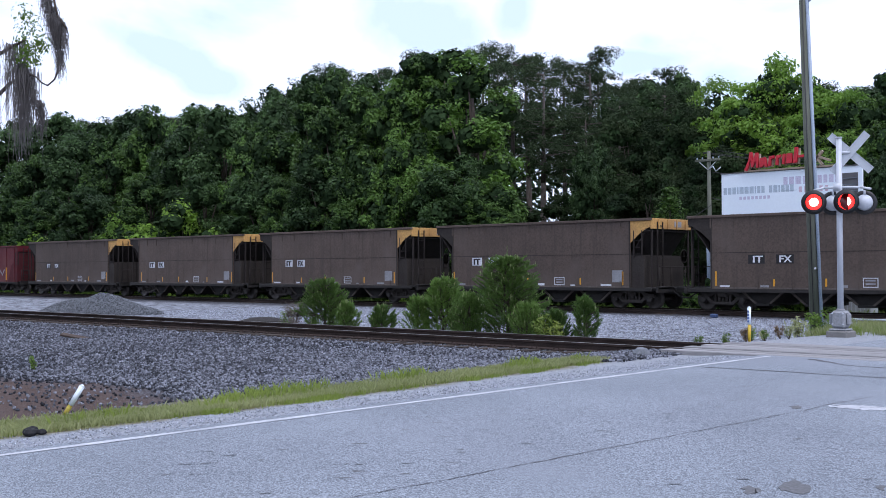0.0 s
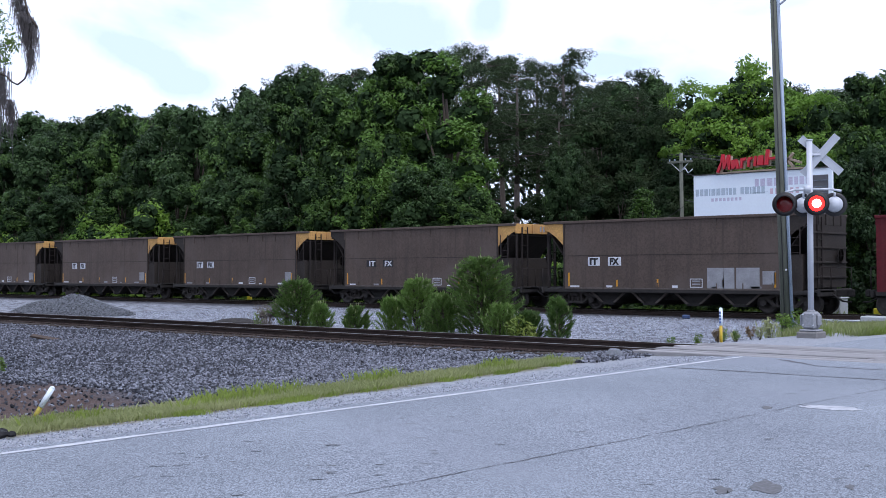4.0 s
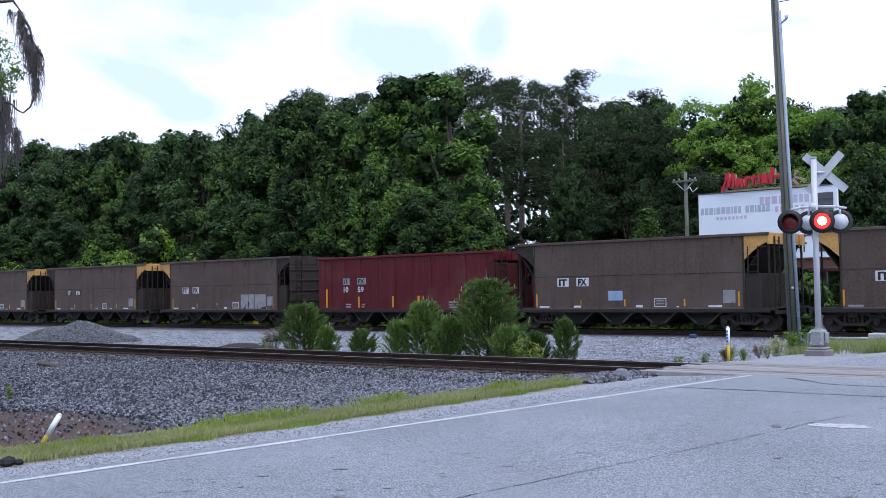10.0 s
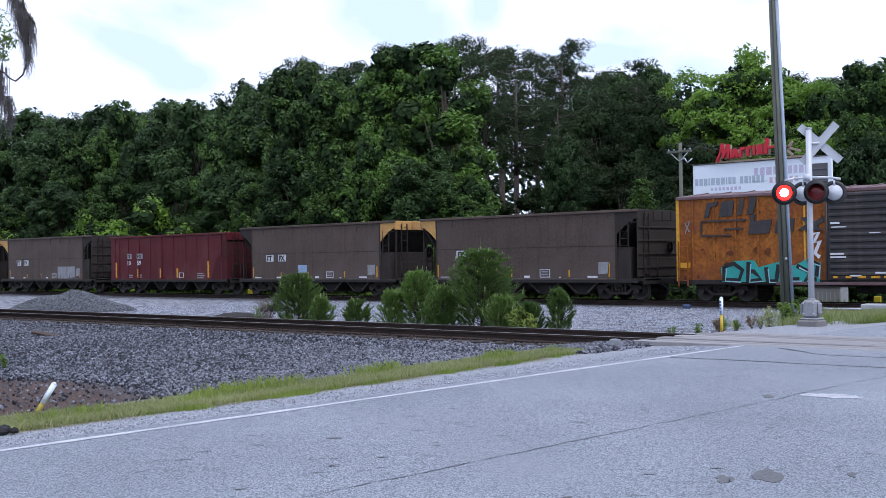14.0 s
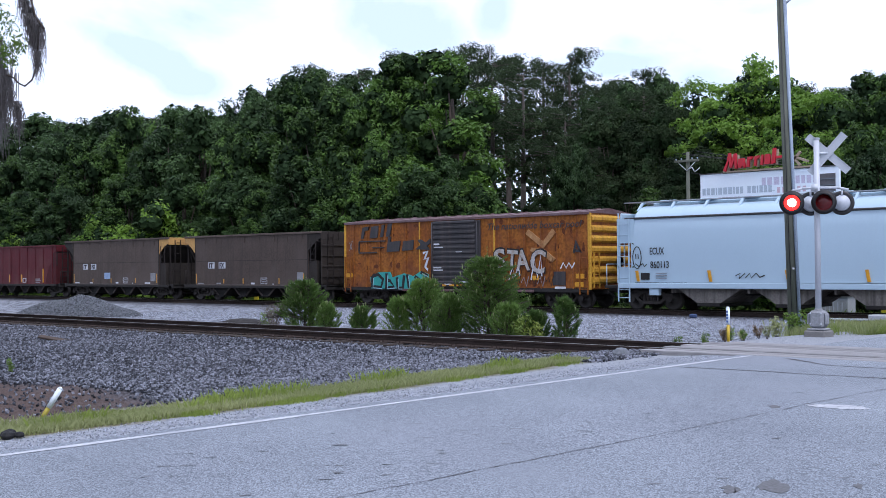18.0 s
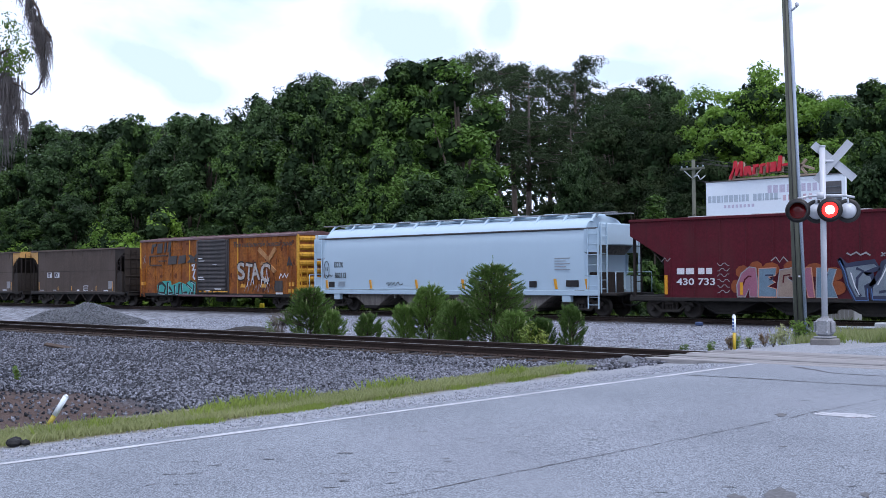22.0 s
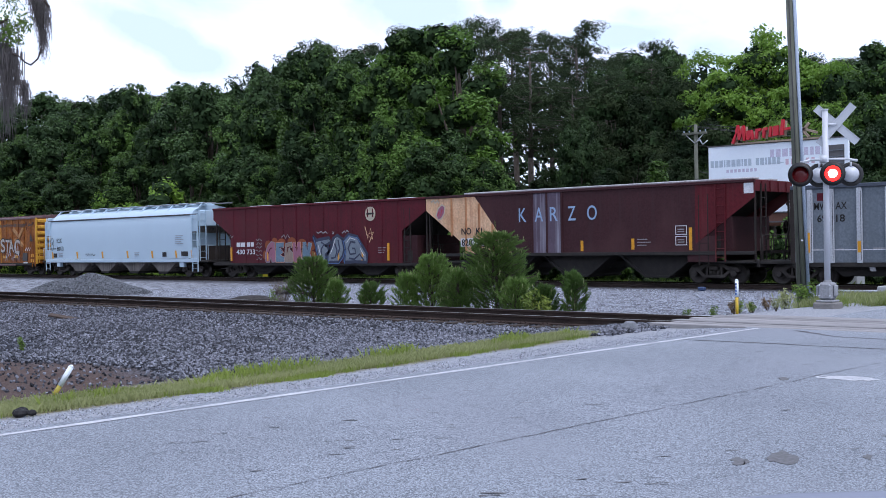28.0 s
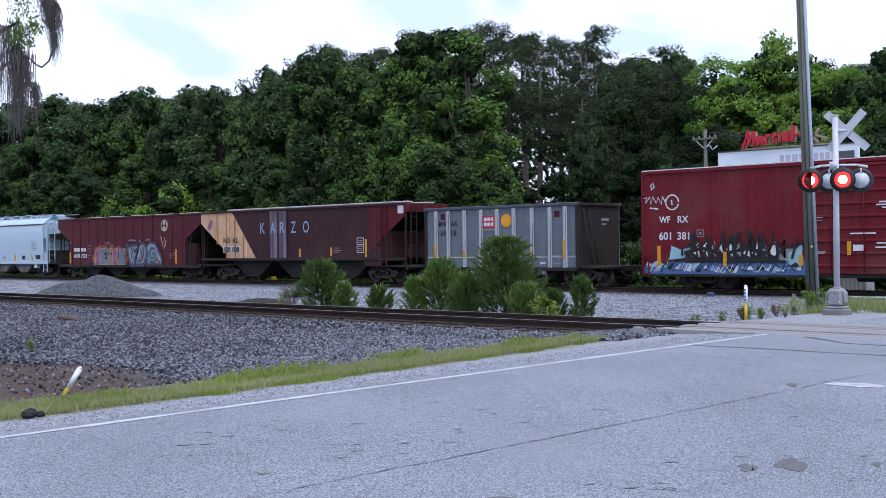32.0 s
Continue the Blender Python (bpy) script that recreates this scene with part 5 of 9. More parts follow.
def end_works(car, half, platform, top, body_half, end_mats, ladder_mat=None):
    """Platform, posts, ladder, brake wheel and hand rails at both ends of a hopper car."""
    for q, (face, _) in zip((-1, 1), end_mats):
        a, b = sorted((q * body_half, q * platform))
        part("end_platform", Shape().box(a, b, -1.45, 1.45, 0.82, 0.92, 0.02).box(*sorted((q * (platform - 0.12), q * platform)), -1.5, 1.5, 0.68, 0.95, 0.02), grime, car)
        for y in (-1.42, 1.42):
            xx = q * (half - 0.08)
            part("end_post", Shape().box(xx - 0.035, xx + 0.035, y - 0.04, y + 0.04, 0.92, top - 0.1, 0.01), dark_end, car)
        lm = ladder_mat or dark_end
        ladder(car, q * (half + 0.02), 0.2, -0.95, 0.95, top - 0.1, 8, lm, "y")
        if q > 0:
            ladder(car, body_half + 0.15, body_half + 0.55, SIDE + 0.02, 2.15 if top < 3.8 else 0.75, top - 0.45, 4 if top < 3.8 else 8, lm)
        part("hand_rail", Shape().pipe([(q * platform, -1.4, 0.95), (q * platform, -1.4, 1.75), (q * platform, 1.4, 1.75), (q * platform, 1.4, 0.95)], 0.02).rod(
            (q * platform, -0.5, 0.95), (q * platform, -0.5, 1.75), 0.02), lm, car)
        if q > 0:
            part("brake_wheel", Shape().lathe([(0.26, -0.015), (0.29, 0.0), (0.26, 0.015), (0.245, 0.0), (0.26, -0.015)], (half + 0.12, 0.75, 2.2), "x", 20).rod(
                (half - 0.05, 0.75, 2.2), (half + 0.14, 0.75, 2.2), 0.03).rod((half + 0.12, 0.5, 2.2), (half + 0.12, 1.0, 2.2), 0.014).rod((half + 0.12, 0.75, 1.95), (half + 0.12, 0.75, 2.45), 0.014), lm, car)
    # brake gear under the floor
    part("air_tank", Shape().rod((-0.6, -0.75, 0.62), (0.5, -0.75, 0.62), 0.17, 12), grime, car)


def hopper(name, x, label, paint, sh, over, z0, zt, zd, mats, bays, posts, chord=None, bay_mat=None, lo=0.3, roof=None, foot=None):
    """A hopper car. sh: half length of the full-depth side, over: overhang of the top, zd: height at which the cut corner starts."""
    car = start_car(name, x, label)
    half = sh + over
    chord = chord or paint
    for y0, y1 in ((SIDE, SIDE + 0.03), (-SIDE - 0.03, -SIDE)):
        body = part("side_sheet", Shape().prism([(-sh, z0), (sh, z0), (sh, zt), (-sh, zt)], y0, y1), paint, car)
        for q, (mat, corner) in zip((-1, 1), mats):
            # open cars have a bowed corner, covered ones a straight one with a deep fascia
            deep, bow = (0.62, 0.0) if roof else (0.3, 0.13)
            drop = zt - deep - zd
            part("corner_sheet", Shape().prism([(q * sh, zd), (q * (sh + over * 0.38), zd + drop * (0.38 + bow)), (q * (sh + over * 0.74), zd + drop * (0.74 + bow * 0.9)), (q * half, zt - deep), (q * half, zt), (q * sh, zt)], y0, y1), corner, car)
    for y in (SIDE, -SIDE):
        part("top_chord", Shape().box(-half - 0.02, half + 0.02, y - 0.06, y + 0.06, zt - 0.06, zt + 0.05, 0.015), chord, car)
        part("side_sill", Shape().box(-half, half, y - 0.035, y + 0.035, z0 - 0.12, z0 + 0.02, 0.01), grime, car)
    for q, (mat, corner) in zip((-1, 1), mats):
        a, b = sorted((q * half, q * (half - 0.08)))
        part("end_chord", Shape().box(a, b, SIDE + 0.03, -SIDE - 0.03, zt - 0.4, zt + 0.04, 0.015), corner, car)
        for y in (-1.05, -0.35, 0.35, 1.05):
            part("chord_rib", Shape().box(*sorted((q * half, q * (half + 0.05))), y - 0.03, y + 0.03, zt - 0.4, zt), corner, car)
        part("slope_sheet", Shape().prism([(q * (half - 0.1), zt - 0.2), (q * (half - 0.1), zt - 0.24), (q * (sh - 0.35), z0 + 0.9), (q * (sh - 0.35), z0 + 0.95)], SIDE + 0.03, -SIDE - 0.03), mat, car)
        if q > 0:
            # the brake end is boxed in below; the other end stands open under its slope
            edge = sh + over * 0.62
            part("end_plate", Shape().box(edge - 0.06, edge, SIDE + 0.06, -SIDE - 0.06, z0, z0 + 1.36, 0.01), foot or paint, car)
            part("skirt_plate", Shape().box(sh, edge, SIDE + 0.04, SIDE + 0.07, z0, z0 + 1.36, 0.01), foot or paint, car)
            # near-black patch on the plate stands in for a shaded hole
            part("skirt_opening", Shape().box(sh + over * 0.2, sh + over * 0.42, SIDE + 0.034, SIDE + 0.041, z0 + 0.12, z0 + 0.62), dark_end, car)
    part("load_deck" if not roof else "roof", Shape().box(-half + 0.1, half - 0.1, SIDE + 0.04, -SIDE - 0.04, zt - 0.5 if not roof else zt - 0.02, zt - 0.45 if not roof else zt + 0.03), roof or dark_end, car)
    for px in posts:
        s = Shape().box(px - 0.03, px + 0.03, SIDE - 0.03, SIDE + 0.002, zt - 0.46, zt - 0.06, 0.008)
        part("stake", s, chord, car)
    bm = bay_mat or grime
    for bx, bw in bays:
        part("hopper_bay", Shape().prism([(bx - bw, z0 - 0.05), (bx + bw, z0 - 0.05), (bx + bw * 0.28, lo), (bx - bw * 0.28, lo)], -1.2, 1.2), bm, car)
        for q in (-1, 1):
            s = Shape().prism([(bx + q * bw, z0 - 0.08), (bx + q * (bw - 0.13), z0 - 0.08), (bx + q * bw * 0.24, lo + 0.02), (bx + q * bw * 0.36, lo + 0.02)], -1.26, -1.2)
            part("bay_flange", s, dusty_flange if not bay_mat else bay_mat, car)
        part("bay_gate", Shape().box(bx - bw * 0.32, bx + bw * 0.32, -1.28, 1.28, lo - 0.06, lo + 0.04, 0.01), grime, car)
    part("centre_sill", Shape().box(-half - 0.3, half + 0.3, -0.28, 0.28, 0.62, 0.9, 0.02), grime, car)
    plat = half + (0.25 if over < 1.2 else 0.1)
    end_works(car, half, plat, zt, sh, mats)
    couplers(car, plat + 0.5)
    for q in (-1, 1):
        bogie(car, q * (sh - 0.25 + (over - 1.0) * 0.5))
    return car


def reflectors(car, xs, z0, z1, tall=()):
    for k, x in enumerate(xs):
        patch(car, x - 0.055, x + 0.055, z0, tall[k] if tall else z1, amber, "reflector")


STAKES = [-5.0, -4.0, -3.0, -1.6, -0.4, 0.9, 2.2, 3.3, 4.5]
FOUR_BAYS = [(-3.0, 0.92), (-1.0, 0.92), (1.0, 0.92), (3.0, 0.92)]


def brown_hopper(x, ends, marks="white", seed=0):
    r = random.Random(seed)
    lab = "weathered brown open hopper railcar with " + ("a yellow cut-away end" if "y" in ends else "dark ends")
    mats = [(dark_end, yellow_end if e == "y" else dark_brown) for e in ends]
    car = hopper("hopper_car", x, lab, brown, 5.02, 1.0, 0.87, 3.72, 2.75, mats, FOUR_BAYS, STAKES, foot=dark_brown)
    part("seam", Shape().box(-5.0, 5.0, SIDE - 0.008, SIDE + 0.002, 2.28, 2.30), dark_brown, car)
    part("rust_line", Shape().box(-5.0, 5.0, SIDE - 0.007, SIDE + 0.002, 0.9, 0.955), dusty_flange, car)
    for k in range(3):
        part("plate_seam", Shape().box(-2.52 + k * 2.5, -2.50 + k * 2.5, SIDE - 0.006, SIDE + 0.002, 0.9, 3.66), brown, car)
    for px in (-4.98, 4.98):
        part("end_stile", Shape().box(px - 0.035, px + 0.035, SIDE - 0.022, SIDE + 0.002, 0.87, 3.68, 0.006), dark_brown, car)
    if ends[1] == "b":
        part("end_wall", Shape().box(5.96, 6.01, SIDE + 0.03, -SIDE - 0.03, 1.0, 3.4, 0.01), dark_brown, car, "dark brown end wall")
        for k in range(4):
            part("end_rib", Shape().box(6.01, 6.06, SIDE + 0.03, -SIDE - 0.03, 1.35 + 0.55 * k, 1.42 + 0.55 * k, 0.01), dark_brown, car)
    else:
        part("fascia_plate", Shape().box(6.02, 6.03, 0.2, 0.75, 3.42, 3.66), grey_ink, car)
    for px in STAKES:
        part("stake_foot", Shape().box(px - 0.02, px + 0.02, SIDE - 0.02, SIDE + 0.002, 0.9, 1.16), brown, car)
    if marks == "plates":
        for a, b, c in ((-3.75, "IT", -3.15), (-2.75, "FX", -2.12)):
            patch(car, a, c, 1.86, 2.22, white_ink, "marking_plate")
            letters(car, b, a + 0.09, 1.91, 0.26, black_ink, width=c - a - 0.18, bold=0.018, y=SIDE - 0.016)
    else:
        patch(car, -3.4, -2.72, 1.86, 2.2, black_ink, "marking_plate")
        patch(car, -2.25, -1.55, 1.86, 2.2, black_ink, "marking_plate")
        letters(car, "IT", -3.2, 1.91, 0.25, white_ink, width=0.42, bold=0.008, y=SIDE - 0.016)
        letters(car, "FX", -2.12, 1.91, 0.25, white_ink, width=0.5, bold=0.008, y=SIDE - 0.016)
    for px, z1 in ((-4.82, 1.95), (-0.42 - 2.0, 1.45), (-0.4, 1.5), (2.55, 1.5), (4.75, 1.95)):
        px += r.uniform(-0.15, 0.15)
        patch(car, px - 0.035, px + 0.035, 1.0, 1.0 + (z1 - 1.0) * 0.6, amber, "reflector")
    patch(car, 4.1, 4.62, 1.12, 1.62, grey_ink, "notice_plate", label="pale grey repainted square")
    for px, pw, ph in ((-4.7, 0.5, 0.07), (-2.9, 0.35, 0.08), (0.2, 0.3, 0.1), (3.55, 0.5, 0.08), (2.0, 0.2, 0.05)):
        patch(car, px + r.uniform(-0.1, 0.1), px + pw, 0.96, 0.96 + ph, white_ink if r.random() < 0.6 else grey_ink, "stencil")
    # consolidated stencil frame
    s = Shape()
    for a in ((1.05, 1.6, 1.3, 1.33), (1.05, 1.6, 0.98, 1.01), (1.05, 1.08, 0.98, 1.33), (1.57, 1.6, 0.98, 1.33)):
        s.box(a[0], a[1], SIDE - 0.007, SIDE + 0.002, a[2], a[3])
    part("stencil_frame", s, white_ink, car)
    bars(car, 1.14, 1.2, [0.36, 0.36], grey_ink, 0.06, 0.06)
    return car


BROWN_X = [(-72.2, "by", "dark", 1), (-58.5, "by", "plates", 2), (-44.95, "by", "plates", 3), (-31.2, "by", "plates", 4), (-17.45, "by", "dark", 5), (-3.82, "yb", "plates", 6),
           (23.66, "by", "plates", 7), (37.4, "yb", "plates", 8)]
brown_cars = [brown_hopper(*row) for row in BROWN_X]
# extra patches that single cars carry
for a, b in ((-0.1 + 1.9, 2.95), (3.02, 3.98)):
    patch(brown_cars[5], a, b, 0.95, 1.75, grey_ink, "notice_plate", label="scuffed pale grey painted panel")
patch(brown_cars[6], -1.15, -0.45, 1.25, 1.65, blue_ink, "notice_plate", label="pale blue painted square")

RED_STAKES = [-5.0, -4.0, -2.8, -1.6, -0.4, 0.8, 2.0, 3.1, 4.2]


soot_red = shade("soot_on_red", (0.06, 0.014, 0.017), (0.09, 0.014, 0.018), 2.5, 0.8)


def red_hopper(x, numbered):
    half = 5.95
    car = hopper("hopper_car", x, "dark red open hopper railcar with worn paint", red_old, 5.5, 0.45, 0.87, 3.52, 2.9, [(red_old, red_old), (red_old, red_old)],
                 [(-3.0, 0.8), (-1.0, 0.8), (1.0, 0.8), (3.0, 0.8)], RED_STAKES, foot=soot_red)
    part("end_wall", Shape().box(half - 0.06, half - 0.01, SIDE + 0.03, 0.1, 0.9, 3.0, 0.01), soot_red, car, "sooty red end wall")
    for y in (0.3, 0.75, 1.2):
        part("end_post", Shape().box(half - 0.05, half + 0.03, y - 0.05, y + 0.05, 0.9, 3.2, 0.01), red_old, car)
    part("soot_smear", Shape().prism([(4.5, 0.9), (5.46, 0.9), (5.46, 2.4), (5.0, 2.1), (4.6, 1.2)], SIDE - 0.004, SIDE + 0.002), soot_red, car)
    for q in (-1, 1):
        part("end_panel", Shape().box(*sorted((q * 5.5, q * 5.93)), SIDE + 0.005, SIDE + 0.03, 0.87, 3.2, 0.004), soot_red if q > 0 else red_old, car)
    for px in (-5.45, 5.45):
        part("end_stile", Shape().box(px - 0.04, px + 0.04, SIDE - 0.03, SIDE + 0.002, 0.87, 3.48, 0.008), red_old, car)
    for px in RED_STAKES:
        part("side_rib", Shape().box(px - 0.06, px + 0.06, SIDE - 0.035, SIDE + 0.002, 0.87, 3.1, 0.015), red_old, car)
    if numbered:
        for a, b, c in ((-3.55, "IT", -3.1), (-2.5, "FX", -1.9)):
            patch(car, a, c, 2.16, 2.48, grey_ink, "marking_plate", d=0.04)
            letters(car, b, a + 0.08, 2.21, 0.22, black_ink, width=c - a - 0.16, bold=0.006, y=SIDE - 0.045)
        letters(car, "10", -3.5, 1.78, 0.27, white_ink, width=0.34, bold=0.006, y=SIDE - 0.042)
        letters(car, "59", -2.46, 1.78, 0.27, white_ink, width=0.42, bold=0.006, y=SIDE - 0.042)
        bars(car, -3.4, 1.12, [0.4, 0.36], grey_ink), bars(car, -2.4, 1.12, [0.4, 0.36], grey_ink), bars(car, 3.55, 1.2, [0.7, 0.8, 0.7], grey_ink)
        s = Shape()
        for a in ((1.9, 2.35, 1.27, 1.3), (1.9, 2.35, 0.98, 1.01), (1.9, 1.93, 0.98, 1.3), (2.32, 2.35, 0.98, 1.3)):
            s.box(a[0], a[1], SIDE - 0.04, SIDE + 0.002, a[2], a[3])
        part("stencil_frame", s, white_ink, car)
    else:
        scrawl(car, [(2.4, 1.3), (2.9, 1.7), (3.3, 1.35), (3.7, 1.75), (4.1, 1.4), (4.4, 1.8)], 0.06, grey_ink)
        scrawl(car, [(3.2, 3.1), (3.0, 2.6), (3.5, 2.5), (3.3, 2.0)], 0.05, grey_ink)
    for px, z1 in ((-4.8, 1.95), (-2.8 + 0.4, 1.55), (0.0, 1.55), (1.72, 1.55), (4.75, 1.95)):
        patch(car, px - 0.05, px + 0.05, 1.0, z1, amber, "reflector", d=0.045)
    for ob in car.children:
        if ob.name.split(".")[0] in ("marking_plate", "lettering", "stencil", "stencil_frame", "reflector", "graffiti"):
            ob.location.x -= 0.5
    return car


red_first = red_hopper(-85.9, False)
red_car = red_hopper(10.47, True)


def underframe(car, half, z0, tanks=True):
    part("centre_sill", Shape().box(-half, half, -0.28, 0.28, 0.6, z0, 0.02), grime, car)
    for x in np.linspace(-half + 1.2, half - 1.2, 7):
        part("cross_bearer", Shape().box(x - 0.06, x + 0.06, -1.45, 1.45, z0 - 0.14, z0, 0.01), grime, car)
    if tanks:
        part("air_tank", Shape().rod((-0.6, -0.8, 0.55), (0.5, -0.8, 0.55), 0.18, 12), grime, car)


def rust_box(x):
    """Rusted yellow boxcar with a black plug door and graffiti."""
    car = start_car("boxcar", x, "rust-streaked yellow boxcar with black sliding door and graffiti", "boxcar")
    h, z0, zt = 7.52, 0.72, 4.08
    part("body", Shape().box(-h, h, SIDE, -SIDE, z0 + 0.12, zt), orange, car)
    part("side_sill", Shape().box(-h, h, SIDE - 0.02, SIDE + 0.05, z0 - 0.02, z0 + 0.16, 0.01), grime, car)
    for px in (-6.86, -5.95, -5.03, -4.11, -3.2, -2.29, 2.34, 3.2, 4.1, 5.0, 5.85, 6.7):
        part("side_rib", Shape().box(px - 0.035, px + 0.035, SIDE - 0.045, SIDE, z0 + 0.14, zt - 0.05, 0.012), orange if -7 < px < -2.5 or px > 2.5 else gold, car)
    for px in (-h, h):
        part("corner_post", Shape().box(px - 0.07, px + 0.07, SIDE - 0.03, SIDE + 0.1, z0 + 0.1, zt, 0.015), gold, car)
    # roof with cross ribs
    part("roof", Shape().prism([(SIDE - 0.05, zt), (-SIDE + 0.05, zt), (-SIDE + 0.02, zt + 0.06), (0, zt + 0.24), (SIDE - 0.02, zt + 0.06)], -h - 0.03, h + 0.03, "x"), roof_brown, car)
    part("eave", Shape().box(-h - 0.03, h + 0.03, SIDE - 0.07, SIDE - 0.02, zt - 0.06, zt + 0.05, 0.01), roof_brown, car)
    for k in range(15):
        px = -h + 0.5 + k * (2 * h - 1.0) / 14
        part("roof_rib", Shape().prism([(SIDE, zt + 0.075), (0, zt + 0.28), (0, zt + 0.22), (SIDE, zt + 0.03)], px - 0.03, px + 0.03, "x"), roof_brown, car)
    # corrugated ends
    for q in (-1, 1):
        for k in range(7):
            z = z0 + 0.35 + k * 0.44
            part("end_corrugation", Shape().prism([(q * h, z), (q * (h + 0.09), z + 0.08), (q * (h + 0.09), z + 0.2), (q * h, z + 0.3)], SIDE + 0.12, -SIDE - 0.12), gold, car)
        ladder(car, q * (h + 0.1), 0.2, -1.2, 0.9, 2.4, 4, gold, "y")
        a, b = (q * h - 0.45, q * h - 0.05) if q > 0 else (q * h + 0.05, q * h + 0.45)
        ladder(car, a, b, SIDE - 0.06, 0.62, 2.4, 4, orange)
    part("brake_wheel", Shape().lathe([(0.26, -0.015), (0.29, 0), (0.26, 0.015), (0.245, 0), (0.26, -0.015)], (h + 0.16, 0.5, 2.0), "x", 18).rod((h, 0.5, 2.0), (h + 0.18, 0.5, 2.0), 0.03), dark_end, car)
    # door
    door = part("door", Shape().box(-1.5, 1.55, SIDE - 0.07, SIDE - 0.005, z0 + 0.16, zt - 0.1, 0.015), black_door, car, "black louvred sliding door with rust streaks")
    for k in range(13):
        z = z0 + 0.3 + k * 0.235
        part("door_corrugation", Shape().prism([(SIDE - 0.07, z), (SIDE - 0.12, z + 0.04), (SIDE - 0.12, z + 0.11), (SIDE - 0.07, z + 0.16)], -1.32, 1.25, "x"), black_door, door)
    for px in (-1.42, 1.4):
        part("lock_rod", Shape().rod((px, SIDE - 0.12, z0 + 0.2), (px, SIDE - 0.12, zt - 0.15), 0.025, 6), black_door, door)
    part("door_track", Shape().box(-3.4, 4.6, SIDE - 0.1, SIDE - 0.02, z0 - 0.03, z0 + 0.08, 0.01), roof_brown, car)
    for k in range(6):
        patch(car, -1.2 + 0.45 * k, -1.05 + 0.5 * k, 0.94, 1.02, amber, "reflector", d=0.13)
    for a, b, c, e in ((-1.28, -0.95, 2.88, 2.95), (-1.25, -0.7, 2.75, 2.79), (-1.3, -0.8, 1.78, 1.84), (-1.3, -0.75, 1.66, 1.72), (0.3, 0.9, 1.1, 1.16), (0.1, 0.5, 2.52, 2.55), (-0.6, -0.2, 1.0, 1.05)):
        patch(car, a, b, c, e, white_ink, "stencil", d=0.125)
    # the owner's mark as plain slanted blocks
    for pts in ([(-6.34, 3.3), (-6.2, 3.85), (-5.75, 3.9), (-5.8, 3.72), (-6.05, 3.68), (-6.15, 3.3)], [(-5.7, 3.3), (-5.58, 3.88), (-5.05, 3.92), (-5.16, 3.32)],
                [(-4.95, 3.34), (-4.83, 3.95), (-4.64, 3.96), (-4.76, 3.35)], [(-4.55, 3.36), (-4.4, 4.0), (-4.1, 4.0), (-4.3, 3.37)],
                [(-4.5, 2.6), (-4.38, 3.35), (-4.2, 3.36), (-4.25, 3.1), (-3.55, 3.14), (-3.65, 2.62)], [(-3.45, 2.63), (-3.35, 3.12), (-2.65, 3.15), (-2.72, 2.68)],
                [(-2.55, 2.7), (-2.2, 2.92), (-2.42, 3.16), (-2.2, 3.17), (-1.85, 3.0), (-1.6, 3.2), (-1.55, 3.0), (-1.8, 2.86), (-1.6, 2.66)]):
        outline(car, pts, black_door, "company_mark", 0.055)
    for a, b, c, e in ((-6.45, -4.6, 3.12, 3.18), (-6.5, -6.44, 2.6, 3.15), (-6.45, -5.2, 2.55, 2.61), (-5.5, -4.7, 2.8, 2.86)):
        patch(car, a, b, c, e, black_door, "company_mark", 0.055)
    letters(car, "The nationwide boxcar pool", 2.0, 3.5, 0.3, black_door, y=SIDE - 0.055, width=5.2, slant=0.25, bold=0.004)
    worn_tan = shade("worn_tan_mark", (0.50, 0.30, 0.14), (0.36, 0.16, 0.06), 2.6, 0.7, fine=10.0, streak=(0.2, 0.07, 0.025))
    for pts in ([(4.15, 3.28), (4.32, 3.46), (5.1, 2.92), (5.1, 2.62)], [(5.62, 3.46), (5.8, 3.28), (5.14, 2.62), (5.14, 2.94)], [(5.14, 2.6), (5.14, 2.3), (5.6, 2.0), (5.78, 2.16)], [(4.4, 2.5), (4.5, 2.66), (5.1, 2.6), (5.1, 2.36)]):
        outline(car, pts, worn_tan, "company_mark", 0.05)
    # graffiti
    for c, px, pz, size, w, turn in (("S", 2.42, 1.66, 0.92, 0.66, -6), ("T", 3.06, 1.74, 0.84, 0.6, 5), ("A", 3.62, 1.64, 0.9, 0.78, -4), ("C", 4.38, 1.62, 0.98, 0.8, 7)):
        letters(car, c, px - 0.04, pz - 0.05, size + 0.1, black_ink, y=SIDE - 0.052, width=w + 0.1, bold=0.06, name="graffiti", turn=turn)
        letters(car, c, px, pz, size, chalk_ink, y=SIDE - 0.06, width=w, bold=0.03, name="graffiti", turn=turn)
    rg = random.Random(3)
    rust_blot = shade("deep_rust", (0.10, 0.03, 0.016), (0.17, 0.055, 0.02), 3.0, 0.85, fine=14.0)
    for k in range(46):
        # rust breaking through the paint near seams and along the sill
        px = rg.choice([a for a in np.arange(-7.2, 7.4, 0.45) if not -1.6 < a < 1.65]) + rg.uniform(-0.15, 0.15)
        pz = rg.choice((0.95, 1.1, 1.3, 1.9, 2.7, 3.4, 3.75)) + rg.uniform(-0.1, 0.15)
        w, hh = rg.uniform(0.04, 0.2), rg.uniform(0.05, 0.28)
        outline(car, [(px + w * math.cos(a * 0.9) * rg.uniform(0.5, 1.1), pz + hh * math.sin(a * 0.9) * rg.uniform(0.5, 1.1)) for a in range(7)], rust_blot, "rust_patch", 0.005 + 0.0001 * k)
